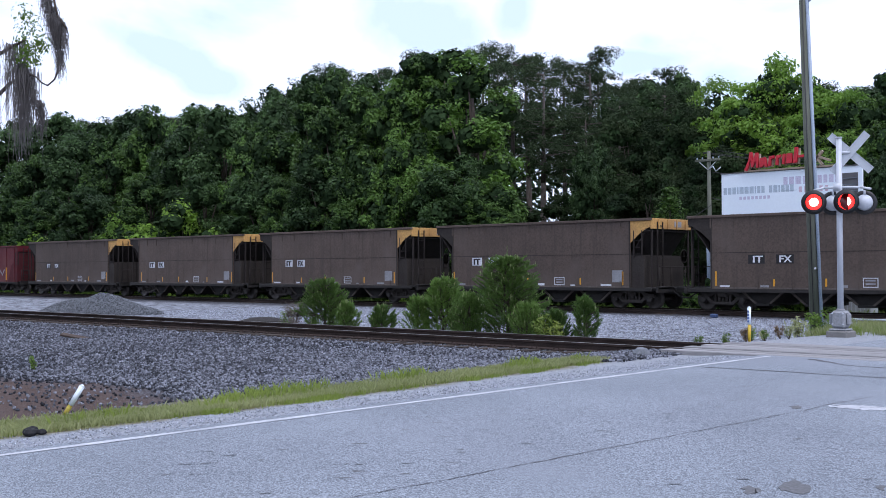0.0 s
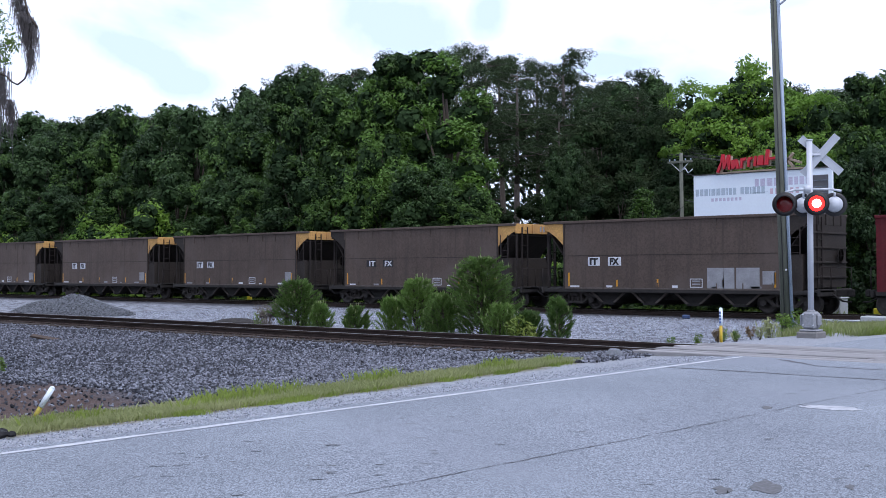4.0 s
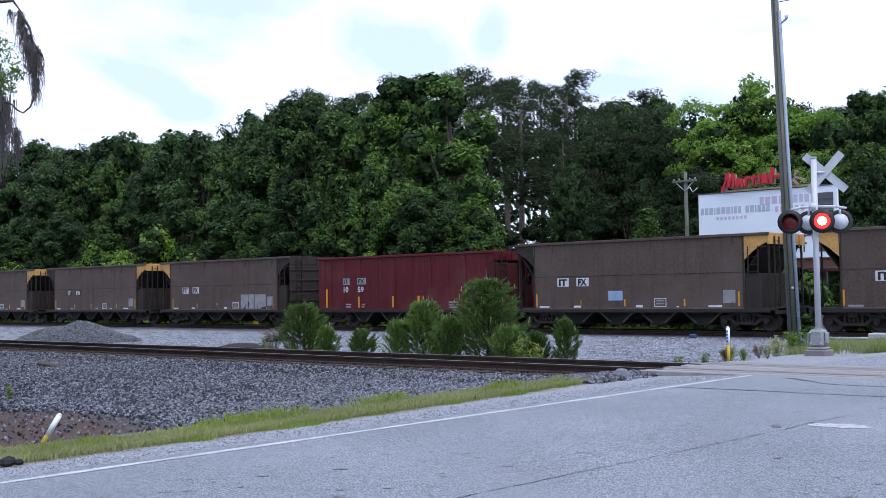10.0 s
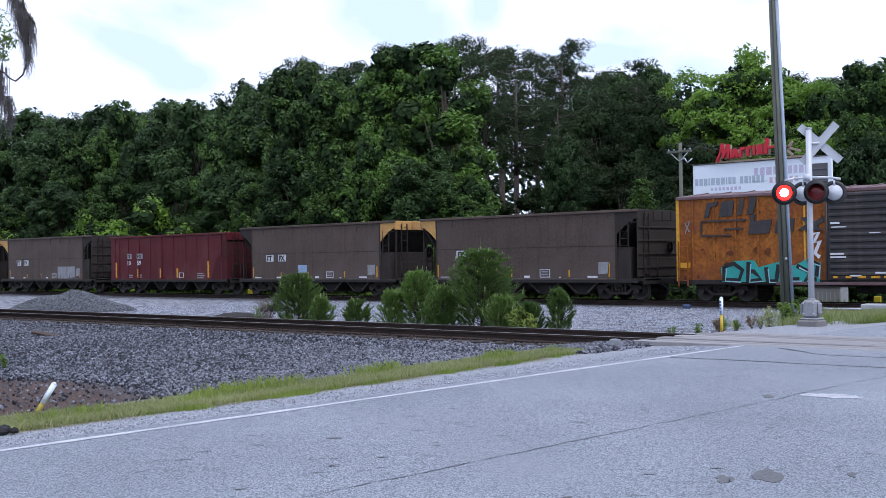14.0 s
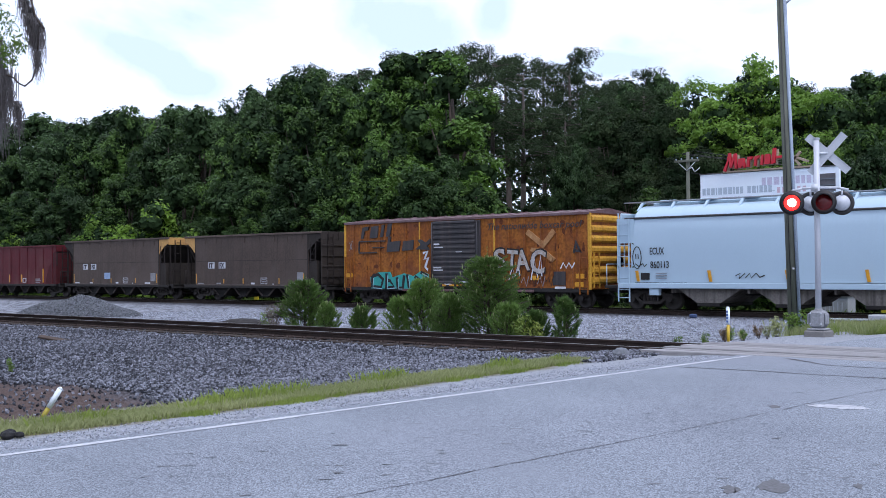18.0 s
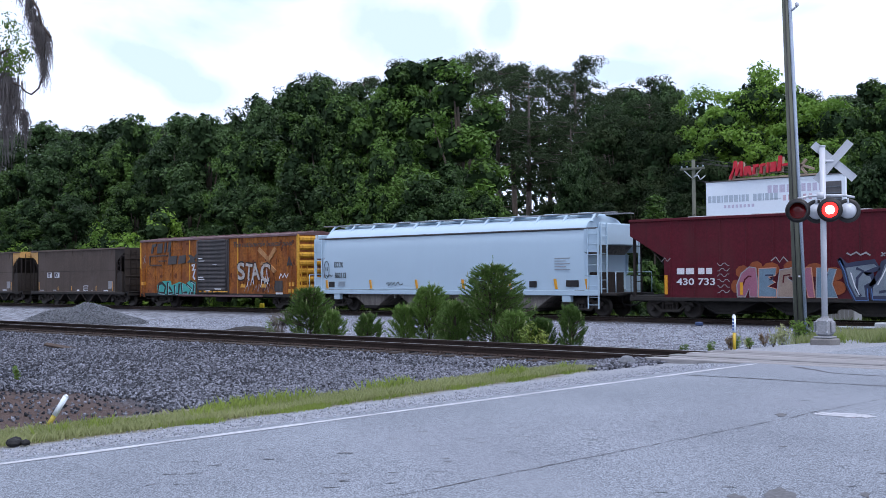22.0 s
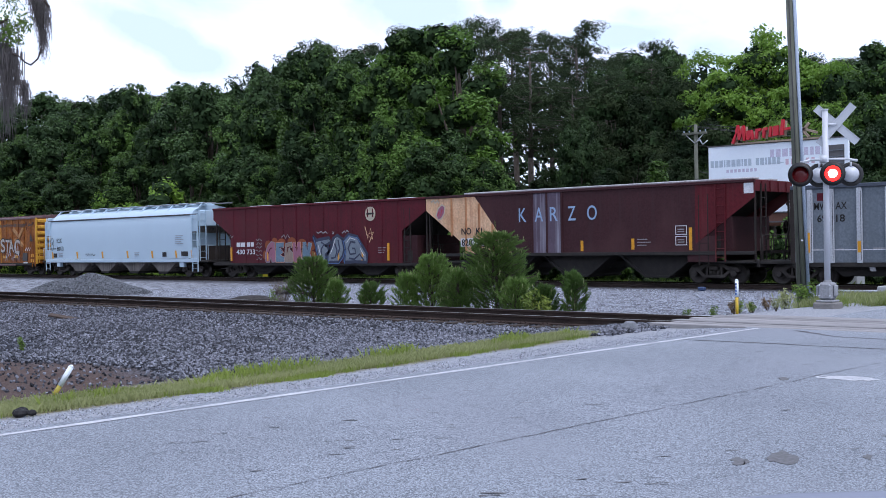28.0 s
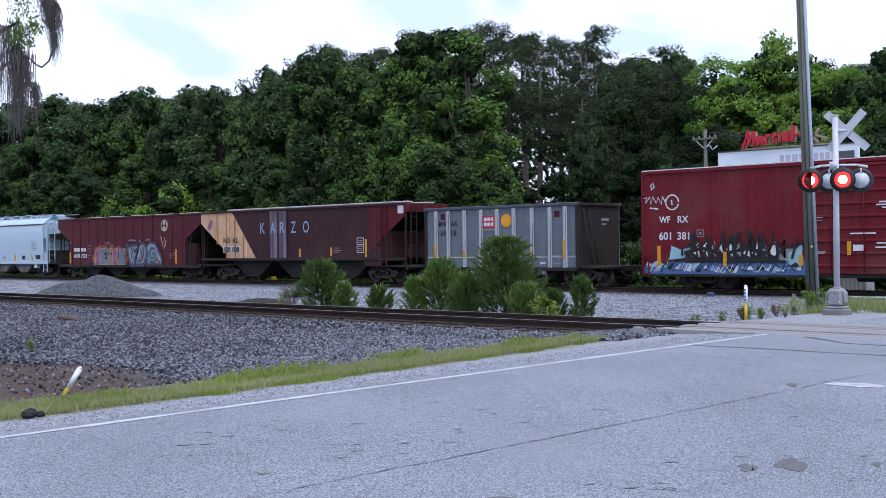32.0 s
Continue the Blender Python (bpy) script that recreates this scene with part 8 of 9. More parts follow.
POST_XY, BAG_XY = (-11.54, 6.25), (-10.04, 5.1)
signal = crossing_signal(-10.75, 24.64, 0.0)
LAMPS = [lamp_head(signal, -0.42, -0.40, 2.94, 23.7, lit_lens, sig_black), lamp_head(signal, 0.21, -0.12, 2.94, 23.7, lit_lens, sig_black),
         lamp_head(signal, -0.21, 0.13, 2.93, 203.7, dim_lens, sig_black), lamp_head(signal, 0.41, 0.39, 2.93, 203.7, dim_lens, sig_black)]
for k, lamp in enumerate(LAMPS):
    part("lamp_bracket", Shape().rod((0, 0.16, 0.14), (0, 0.2, 0.27), 0.022, 6), galv, lamp)
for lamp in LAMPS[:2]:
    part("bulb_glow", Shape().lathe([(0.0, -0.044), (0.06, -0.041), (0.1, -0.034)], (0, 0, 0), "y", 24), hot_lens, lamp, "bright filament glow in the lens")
    # added dark red vane, no real part: swings edge-on to imitate the flashing
    vane = part("shutter", Shape().lathe([(0.0, -0.002), (0.05, -0.002), (0.176, -0.001), (0.176, 0.001), (0.0, 0.001)], (0, 0, 0), "y", 28), dim_lens, lamp, "added dark red vane that hides the lit lens between flashes")
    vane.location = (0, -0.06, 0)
    ADDED_VANES.append(vane)


# ---- poles and wires ----
def utility_pole(x, y, h, r, lean, label, conduit=False, arm=False):
    p = thing("utility_pole", pose(x, y, float(ground_z(x, y)) - 0.2), label, "utility pole")
    part("shaft", Shape().rod((0, 0, 0), (lean, 0, h), r, 16, r * 0.72), pole_wood, p)
    if conduit:
        part("conduit", Shape().rod((r + 0.05, -0.02, 0.2), (lean * 0.93 + r * 0.8 + 0.02, -0.04, h * 0.93), 0.045, 10), galv_blue, p, "grey-blue cable conduit")
        part("tag", Shape().box(r * 0.3, r * 0.3 + 0.05, -r - 0.02, -r, 2.05, 2.1), white_ink, p)
        part("insulator", Shape().rod((lean + r, 0, h - 1.1), (lean + r + 0.25, -0.1, h - 1.0), 0.03, 6).lathe([(0.02, 0), (0.05, 0.03), (0.05, 0.1), (0.02, 0.13)], (lean + r + 0.25, -0.1, h - 1.02), "z", 10), galv, p)
        part("ground_wire", Shape().rod((r * 0.2, -r - 0.01, 0.2), (lean + r * 0.2, -r * 0.72 - 0.01, h), 0.012, 5), sig_black, p)
    if arm:
        part("crossarm", Shape().box(lean - 0.68, lean + 0.68, -0.16, -0.04, h - 0.52, h - 0.40, 0.015), pole_wood, p)
        for px in (-0.6, -0.3, 0.3, 0.6):
            part("insulator", Shape().lathe([(0.015, 0), (0.035, 0.03), (0.035, 0.08), (0.015, 0.1)], (lean + px, -0.1, h - 0.4), "z", 10), galv_blue, p)
        part("brace", Shape().rod((lean - 0.5, -0.1, h - 0.5), (lean, -0.1, h - 0.95), 0.02, 6), galv, p)
        part("brace", Shape().rod((lean + 0.5, -0.1, h - 0.5), (lean, -0.1, h - 0.95), 0.02, 6), galv, p)
        part("cable_rack", Shape().pipe([(lean + 0.1, -0.15, h - 0.9), (lean + 0.35, -0.2, h - 0.8), (lean + 0.5, -0.2, h - 1.05), (lean + 0.75, -0.15, h - 0.85)], 0.025, 6), galv, p)
        part("conduit", Shape().rod((0.02, -0.2, 0.1), (lean * 0.7, -0.18, h - 3.3), 0.09, 10), galv_blue, p)
    return p


galv_blue = shade("blue_grey_conduit", (0.36, 0.44, 0.55), (0.30, 0.37, 0.47), 2.0, 0.5, 0.0)
road_pole = utility_pole(-13.365, 29.05, 10.4, 0.14, -0.30, "tall weathered wooden utility pole with a cable conduit", conduit=True)
far_pole = utility_pole(-28.55, 50.2, 8.25, 0.12, -0.05, "distant wooden utility pole with crossarm", arm=True)


def wire(pts, r, name="overhead_wire"):
    """A slack line between two points, one unbroken tube."""
    (a, b, sag), = pts
    a, b = Vector(a), Vector(b)
    side = (b - a).cross(Vector((0, 0, 1))).normalized()
    v, n = [], 5
    for k in range(15):
        t = k / 14
        q = a.lerp(b, t) - Vector((0, 0, 4 * sag * t * (1 - t)))
        v += [q + side * (r * math.cos(6.2832 * j / n)) + Vector((0, 0, r * math.sin(6.2832 * j / n))) for j in range(n)]
    f = [(k * n + j, k * n + (j + 1) % n, (k + 1) * n + (j + 1) % n, (k + 1) * n + j) for k in range(14) for j in range(n)]
    f += [tuple(range(n)), tuple(range(14 * n, 15 * n))]
    return solid(name, Shape().add(v, f, True), sig_black, pose(0, 0, 0), "thin black overhead wire", "wire")


wire([((-13.45, 28.9, 9.25), (6.0, 24.0, 9.0), 0.35)], 0.012)
for dx, dz in ((-0.6, 7.25), (-0.3, 7.25), (0.6, 7.25)):
    wire([((-28.6 + dx, 50.1, dz), (-10, 63, dz - 0.9), 0.7)], 0.014)
wire([((-28.3, 50.0, 6.2), (-10, 62, 5.0), 0.6)], 0.02)
wire([((-28.3, 50.0, 4.9), (-25, 52, 4.6), 0.2)], 0.02)
wire([((-31.5, 48.8, 3.2), (-28.4, 50.1, 4.6), 0.3)], 0.02)


# ---- billboard ----
def billboard(x0, x1, y, z0, z1, split):
    b = thing("billboard", pose(0, y, 0), "large white roadside billboard with pale lettering", "billboard")
    frame_mat = shade("billboard_frame", (0.12, 0.12, 0.13), (0.09, 0.09, 0.1), 2.0, 0.5)
    wood_mat = shade("billboard_apron", (0.2, 0.10, 0.075), (0.15, 0.075, 0.055), 1.5, 0.8)
    part("upper_panel", Shape().box(x0, x1, -0.08, 0.06, split + 0.02, z1, 0.01), board_white, b, "plain white upper panel")
    part("lower_panel", Shape().box(x0, x1, -0.08, 0.06, z0, split - 0.02, 0.01), board_white, b, "plain white lower panel")
    for a, c in ((z1, z1 + 0.05), (z0 - 0.05, z0), (split - 0.02, split + 0.02)):
        part("frame_rail", Shape().box(x0 - 0.04, x1 + 0.04, -0.11, 0.08, a, c), frame_mat, b)
    part("apron", Shape().box(x0, x1, -0.02, 0.1, z0 - 0.65, z0 - 0.06, 0.01), wood_mat, b, "brown timber apron")
    for k in range(4):
        px = x0 + 0.8 + k * (x1 - x0 - 1.6) / 3
        part("post", Shape().box(px - 0.1, px + 0.1, 0.1, 0.35, -0.9, z1 - 0.2, 0.01), frame_mat, b)
    part("catwalk", Shape().box(x0 - 0.2, x1 + 0.2, -0.9, -0.12, z0 - 0.5, z0 - 0.44), frame_mat, b)
    teal_txt = shade("grey_blue_print", (0.50, 0.60, 0.70), (0.46, 0.56, 0.66), 3.0, 0.6)
    violet_txt = shade("violet_print", (0.63, 0.61, 0.77), (0.6, 0.58, 0.73), 3.0, 0.6)
    pink_txt = shade("pink_print", (0.72, 0.56, 0.66), (0.68, 0.53, 0.62), 3.0, 0.6)

    def marks(x, z, h, widths, gap, mat, name="print_mark"):
        # plain bars in place of brand lettering
        for w in widths:
            if w > 0:
                part(name, Shape().box(x, x + w, -0.086, -0.079, z, z + h), mat, b)
            x += abs(w) + gap
        return x

    marks(x0 + 0.12, 4.96, 0.33, (0.17, 0.19, 0.19, 0.08, 0.21, 0.21, 0.21, 0.08, 0.16, 0.16, -0.12, 0.17, 0.2, 0.08, 0.17, 0.17, 0.17), 0.052, teal_txt)
    marks(x0 + 0.95, 4.68, 0.15, (0.13,) * 8, 0.075, violet_txt)
    marks(x0 + 3.2, 5.28, 0.36, (0.2, 0.24, 0.28, 0.2, 0.18, -0.1, 0.2, 0.18, 0.22, 0.2, 0.18), 0.075, violet_txt)
    marks(x0 + 3.95, 4.9, 0.26, (0.15, 0.16, 0.08, 0.15, 0.15, 0.15), 0.11, pink_txt)
    marks(x0 + 4.3, 4.6, 0.13, (0.1,) * 8, 0.06, violet_txt)
    part("print_rule", Shape().box(x0 + 3.15, x0 + 3.85, -0.086, -0.079, 5.0, 5.02), teal_txt, b)
    letters(b, "1 MILE AHEAD ON RIGHT", x0 + 0.58, 3.02, 0.42, black_ink, y=-0.09, width=4.85, bold=0.012, name="lettering")
    vent = part("vent_panel", Shape().box(x1 - 1.0, x1 - 0.18, -0.1, -0.079, 3.0, 5.65), frame_mat, b, "dark slatted panel")
    for k in range(9):
        part("slat", Shape().box(x1 - 0.98, x1 - 0.2, -0.13, -0.1, 3.15 + k * 0.28, 3.19 + k * 0.28), alu, vent)
    return b


board = billboard(-27.2, -20.3, 49.0, 2.75, 5.95, 3.76)
script = thing("sign_script", pose(-25.85, 48.9, 6.0), "raised red script shapes with tan edges above the billboard", "sign")
red_letter, tan_edge = shade("red_sign_face", (0.62, 0.02, 0.04), (0.52, 0.018, 0.035), 2.0, 0.45), shade("tan_sign_edge", (0.45, 0.36, 0.27), (0.35, 0.28, 0.21), 2.0, 0.6)
SCRIPT = [[(-0.05, 0.08), (0.2, 0.55), (0.28, 0.95), (0.4, 0.95), (0.45, 0.5), (0.62, 0.9), (0.75, 0.9), (0.78, 0.15), (0.66, 0.15), (0.62, 0.55), (0.46, 0.2), (0.36, 0.2), (0.32, 0.6), (0.1, 0.02)],
          [(0.85, 0.2), (0.88, 0.62), (1.2, 0.64), (1.3, 0.18), (1.18, 0.16), (1.12, 0.3), (1.0, 0.16)], [(1.36, 0.2), (1.42, 0.68), (1.72, 0.7), (1.7, 0.56), (1.54, 0.54), (1.5, 0.2)],
          [(1.78, 0.22), (1.84, 0.7), (2.1, 0.72), (2.08, 0.58), (1.96, 0.56), (1.92, 0.22)], [(2.16, 0.24), (2.22, 0.74), (2.34, 0.74), (2.3, 0.24)],
          [(2.4, 0.26), (2.44, 0.74), (2.72, 0.76), (2.74, 0.28)], [(2.8, 0.26), (2.9, 1.02), (3.06, 1.02), (3.0, 0.28)], [(3.08, 0.5), (3.1, 0.62), (3.6, 0.66), (3.58, 0.54)]]
for pts in [[(a * 0.86, b * 0.95) for a, b in row] for row in SCRIPT]:
    sh = part("raised_shape", Shape().prism(pts, -0.16, -0.04), red_letter, script)
    part("shape_edge", Shape().prism([(a + 0.05, b - 0.05) for a, b in pts], -0.04, 0.1), tan_edge, sh)
for ang, px in ((50, 3.5), (-50, 3.5), (20, 3.75)):
    o = part("brace", Shape().box(-0.42, 0.42, -0.1, 0.05, -0.05, 0.05), tan_edge, script)
    o.matrix_basis = pose(px, 0, 0.4, 0, ang, 0)
part("base_rail", Shape().box(-0.1, 4.6, -0.06, 0.06, -0.02, 0.06), tan_edge, script)


# ---- small roadside things ----
def marker_post(x, y, h):
    p = thing("marker_post", pose(x, y, float(ground_z(x, y))), "slim yellow and white cable marker post", "marker post")
    part("lower_tube", Shape().rod((0, 0, -0.1), (0, 0, h * 0.52), 0.032, 12), shade("marker_yellow", (0.68, 0.47, 0.03), (0.6, 0.4, 0.03), 3.0, 0.5), p, "yellow lower tube")
    part("upper_tube", Shape().rod((0, 0, h * 0.52), (0, 0, h), 0.038, 12).lathe([(0.038, 0), (0.028, 0.03), (0.0, 0.04)], (0, 0, h), "z", 12), board_white, p, "white upper tube")
    for k in range(4):
        part("mark", Shape().box(-0.02, 0.02, -0.044, -0.036, h * 0.58 + k * 0.07, h * 0.58 + k * 0.07 + 0.045), shade("marker_print", (0.12, 0.2, 0.45), (0.1, 0.17, 0.4), 3.0, 0.6), p)
    return p


marker_post(-11.62, 22.03, 0.72)


def leaning_post(x, y):
    p = thing("leaning_post", pose(x, y, float(ground_z(x, y))), "leaning white plastic post with a yellow foot", "post")
    top, mid = Vector((0.14, 0.13, 0.31)), Vector((0.14, 0.13, 0.31)) * 0.34
    part("tube", Shape().rod(mid, top, 0.030, 12).rod(top, top * 1.05, 0.030, 12, 0.012), board_white, p)
    part("foot", Shape().rod(mid * -0.3, mid, 0.026, 10), shade("faded_yellow_foot", (0.5, 0.42, 0.08), (0.4, 0.33, 0.07), 3.0, 0.6), p)


leaning_post(*POST_XY)


def bag(x, y):
    """A crushed dark bag lying on the shoulder."""
    s = Shape()
    rg = random.Random(2)
    for k in range(5):
        a, b, c, r = rg.uniform(-0.09, 0.09), rg.uniform(-0.07, 0.07), 0.03, rg.uniform(0.045, 0.075)
        s.lathe([(0.005, -r * 0.6), (r * 0.8, -r * 0.4), (r, 0), (r * 0.75, r * 0.45), (0.005, r * 0.7)], (a, b, c), "z", 8, False)
    return solid("litter", s, shade("litter_black", (0.012, 0.012, 0.013), (0.03, 0.03, 0.032), 12.0, 0.7), pose(x, y, float(ground_z(x, y)) + 0.01), "crumpled dark litter on the gravel shoulder", "litter")


bag(*BAG_XY)
solid("stone", Shape().lathe([(0.01, -0.05), (0.14, -0.03), (0.17, 0.03), (0.1, 0.11), (0.01, 0.13)], (0, 0, 0), "z", 7, False), heap_stone, pose(-11.15, 17.15, -0.06, 5, 4, 20), "flat grey stone at the end of the rail deck", "stone")
solid("rubble_patch", Shape().lathe([(1.05, -0.02), (0.8, 0.16), (0.45, 0.25), (0.02, 0.28)], (0, 0, 0), "z", 11, False), shade("dark_rubble", (0.028, 0.026, 0.025), (0.055, 0.05, 0.047), 6.0, 0.9, bump=0.8), pose(-31.6, 24.6, -0.46, 0, 0, 40), "low dark mound of earth behind the track", "earth mound")
solid("scrap_plank", Shape().box(-0.42, 0.42, -0.09, 0.09, 0.0, 0.05, 0.01), shade("scrap_wood", (0.075, 0.055, 0.045), (0.12, 0.095, 0.08), 4.0, 0.9, bump=0.4), pose(-26.9, 14.9, float(ground_z(-26.9, 14.9)) + 0.04, 14, 10, 40), "broken brown plank lying on the ballast", "plank")
stain = shade("oil_stain", (0.10, 0.10, 0.103), (0.165, 0.17, 0.182), 30.0, 0.7)
for k, (x, y, w, h) in enumerate(((-3.5, 7.24, 0.12, 0.26), (-3.66, 6.95, 0.08, 0.18), (-3.05, 7.6, 0.04, 0.10), (-5.45, 11.35, 0.07, 0.18))):
    rg = random.Random(k)
    ca, sa = math.cos(radians(115)), math.sin(radians(115))
    ring = [(math.cos(a * 0.45) * h * rg.uniform(0.45, 1.15), math.sin(a * 0.45) * w * rg.uniform(0.45, 1.15)) for a in range(14)]
    pts = [(x + a * ca - b * sa, y + a * sa + b * ca) for a, b in ring]
    tagged(new("oil_stain", Shape().prism(pts, 0.001, 0.0035, "z").mesh("oil_stain", stain)), "dark oil stain on the asphalt", "stain", kind="structure")
# short tar flecks and scuffs along the wheel paths
rg = random.Random(17)
for k in range(150):
    x, y = rg.choice((-8.1, -7.6, -6.9, -6.3, -6.1, -4.2, -3.6)) + rg.uniform(-0.3, 0.3), 4.5 + 9.5 * rg.random() ** 1.2
    w = rg.uniform(0.04, 0.17) * rg.uniform(0.5, 1)
    strip("tar_fleck", run(x, y, x + w * rg.uniform(0.6, 1), y + w * 0.7, 0.09, 0.02, k), rg.uniform(0.01, 0.022), 0.004, stain, "thin dark crack in the asphalt", 0.8, k)


# a leafy sprig on a bare stem in front of the wood
sprig = thing("sapling", pose(-32.05, 52.0, float(ground_z(-32.05, 52.0))), "young tree with a bright leafy pointed top", "sapling")
part("stem", Shape().rod((0, 0, -0.2), (0.1, 0, 6.0), 0.05, 7, 0.02), bark, sprig)
rng_p = np.random.RandomState(8)
tiers = np.array([(0.1 + 0.95 * (1 - q) * math.cos(k * 2.4), 0.5 * (1 - q) * math.sin(k * 2.4), 4.3 + 2.1 * q) for k, q in enumerate(np.linspace(0, 1, 22))])
sv, sf = leaves(tiers, np.full(22, 0.36), 30, 0.2, rng_p, 0.6, 0.8, 0.45)
tv, tf = sprays(rng_p, tiers, np.tile([(1.0, 0.0, 0.1), (-1.0, 0.0, 0.1)], (11, 1)), 26, 0.75, 0.17)
part("leaf_mass", quads("leaf_mass", np.concatenate([sv, tv]), np.concatenate([sf, tf + len(sv)]), [LEAF["vine"]]), LEAF["vine"], sprig)

# ---- equipment beyond the far track ----
def relay_cabinet(x, y, w, d, h, mat, label):
    c = thing("relay_cabinet", pose(x, y, float(ground_z(x, y))), label, "cabinet")
    part("body", Shape().box(-w / 2, w / 2, -d / 2, d / 2, 0.05, h, 0.02), mat, c)
    part("roof", Shape().box(-w / 2 - 0.05, w / 2 + 0.05, -d / 2 - 0.05, d / 2 + 0.05, h, h + 0.06, 0.02), mat, c)
    for q in (-1, 1):
        part("door", Shape().box(*sorted((q * 0.02, q * (w / 2 - 0.04))), -d / 2 - 0.02, -d / 2, 0.12, h - 0.08, 0.008), mat, c)
    for k in range(6):
        part("louvre", Shape().box(-w / 2 + 0.1 + k * w / 7, -w / 2 + 0.14 + k * w / 7, -d / 2 - 0.03, -d / 2 - 0.02, 0.2, h - 0.2), galv, c)
    part("plinth", Shape().box(-w / 2 - 0.1, w / 2 + 0.1, -d / 2 - 0.1, d / 2 + 0.1, -0.2, 0.05, 0.02), MATS["concrete"], c)


pale_steel = shade("pale_cabinet_steel", (0.5, 0.52, 0.54), (0.42, 0.44, 0.46), 1.5, 0.5, 0.2)
relay_cabinet(-19.14, 45.7, 1.25, 0.8, 1.0, pale_steel, "pale grey steel relay cabinet on a concrete plinth")
relay_cabinet(-12.6, 46.5, 3.0, 1.6, 2.1, pale_steel, "large pale grey equipment shelter beyond the tracks")
solid("yellow_marker", Shape().box(-0.14, 0.14, -0.05, 0.05, 0.0, 0.62, 0.02), shade("safety_yellow", (0.72, 0.62, 0.03), (0.62, 0.53, 0.03), 2.0, 0.5), pose(-17.05, 45.4, float(ground_z(-17.05, 45.4))), "short bright yellow marker beyond the tracks", "marker")
solid("yellow_marker", Shape().box(-0.2, 0.2, -0.05, 0.05, 0.0, 0.5, 0.02), MATS["safety_yellow"], pose(-56.0, 44.7, float(ground_z(-56.0, 44.7))), "short bright yellow marker beyond the tracks", "marker")
solid("blue_litter", Shape().box(-0.14, 0.14, -0.1, 0.1, 0.0, 0.16, 0.04), shade("litter_blue", (0.05, 0.09, 0.2), (0.04, 0.07, 0.16), 3.0, 0.5), pose(-21.6, 38.2, float(ground_z(-21.6, 38.2))), "small blue scrap lying by the rail", "litter")
solid("cable_trough", Shape().box(-1.3, 1.3, -0.18, 0.18, 0.0, 0.32, 0.03), pale_steel, pose(-20.1, 45.2, float(ground_z(-20.1, 45.2)), 0, 0, 4), "long pale grey cable trough beyond the far track", "cable trough")
# switch machine and pipes by the crossing
sm = thing("switch_machine", pose(-14.2, 38.4, float(ground_z(-14.2, 38.4))), "low grey trackside machine with pipes", "switch machine")
part("housing", Shape().box(-0.7, 0.7, -0.3, 0.3, 0.0, 0.28, 0.04), pale_steel, sm)
part("pipe_run", Shape().pipe([(-0.7, 0.0, 0.1), (-1.6, 0.1, 0.08), (-2.6, 0.5, 0.06)], 0.04), galv, sm)


# ---- moss-hung tree beside the road ----
def mossy_bough():
    t = thing("moss_hung_tree", pose(-19.5, 9.2, float(ground_z(-19.5, 9.2))), "live oak bough hung with grey moss", "tree")
    s = Shape().rod((-2.2, -0.6, -0.3), (-1.9, -0.4, 4.2), 0.34, 12, 0.26).rod((-1.9, -0.4, 4.2), (-1.0, -0.2, 6.2), 0.24, 10, 0.15)
    part("trunk", s, bark, t)
    limbs = [[(-1.0, -0.2, 6.2), (0.4, -0.1, 6.9), (1.1, 0.0, 7.0), (1.5, 0.05, 6.95), (1.75, 0.08, 6.7)], [(-1.4, -0.3, 5.2), (-0.2, 0.0, 5.7), (0.5, 0.1, 5.85), (0.95, 0.1, 5.9)],
             [(-1.9, -0.4, 4.2), (-0.8, 0.2, 4.9), (0.2, 0.2, 5.25), (0.7, 0.15, 5.3), (1.05, 0.1, 5.28)]]
    for pts in limbs:
        sh = Shape()
        for k, (a, b) in enumerate(zip(pts, pts[1:])):
            sh.rod(a, b, 0.05 - 0.01 * k, 8, 0.04 - 0.01 * k)
        part("limb", sh, bark, t)
    return t


oak = mossy_bough()


def strands(parent, tops, length, spread, n, seed, taper=1.0):
    """A beard of fine hanging strands."""
    rng = np.random.RandomState(seed)
    v, f = [], []
    for i in range(n):
        x, y, z = tops[rng.randint(len(tops))]
        x, y = x + rng.normal(0, spread), y + rng.normal(0, spread)
        ln = length * rng.uniform(0.25, 1.0) ** taper
        w = rng.uniform(0.004, 0.009)
        a = rng.uniform(0, 3.14)
        px, py, pz = x, y, z
        for k in range(6):
            nx, ny, nz = px + rng.normal(0, 0.018) + (x - px) * 0.1 , py + rng.normal(0, 0.018), pz - ln / 6
            b = len(v)
            ww = w * (1 - k / 7)
            v += [(px - math.cos(a) * ww, py - math.sin(a) * ww, pz), (px + math.cos(a) * ww, py + math.sin(a) * ww, pz), (nx + math.cos(a) * ww * 0.8, ny + math.sin(a) * ww * 0.8, nz), (nx - math.cos(a) * ww * 0.8, ny - math.sin(a) * ww * 0.8, nz)]
            f.append((b, b + 1, b + 2, b + 3))
            px, py, pz = nx, ny, nz
    return part("hanging_moss", quads("hanging_moss", v, f, [LEAF["moss"]]), LEAF["moss"], parent, "long grey beard of hanging moss")

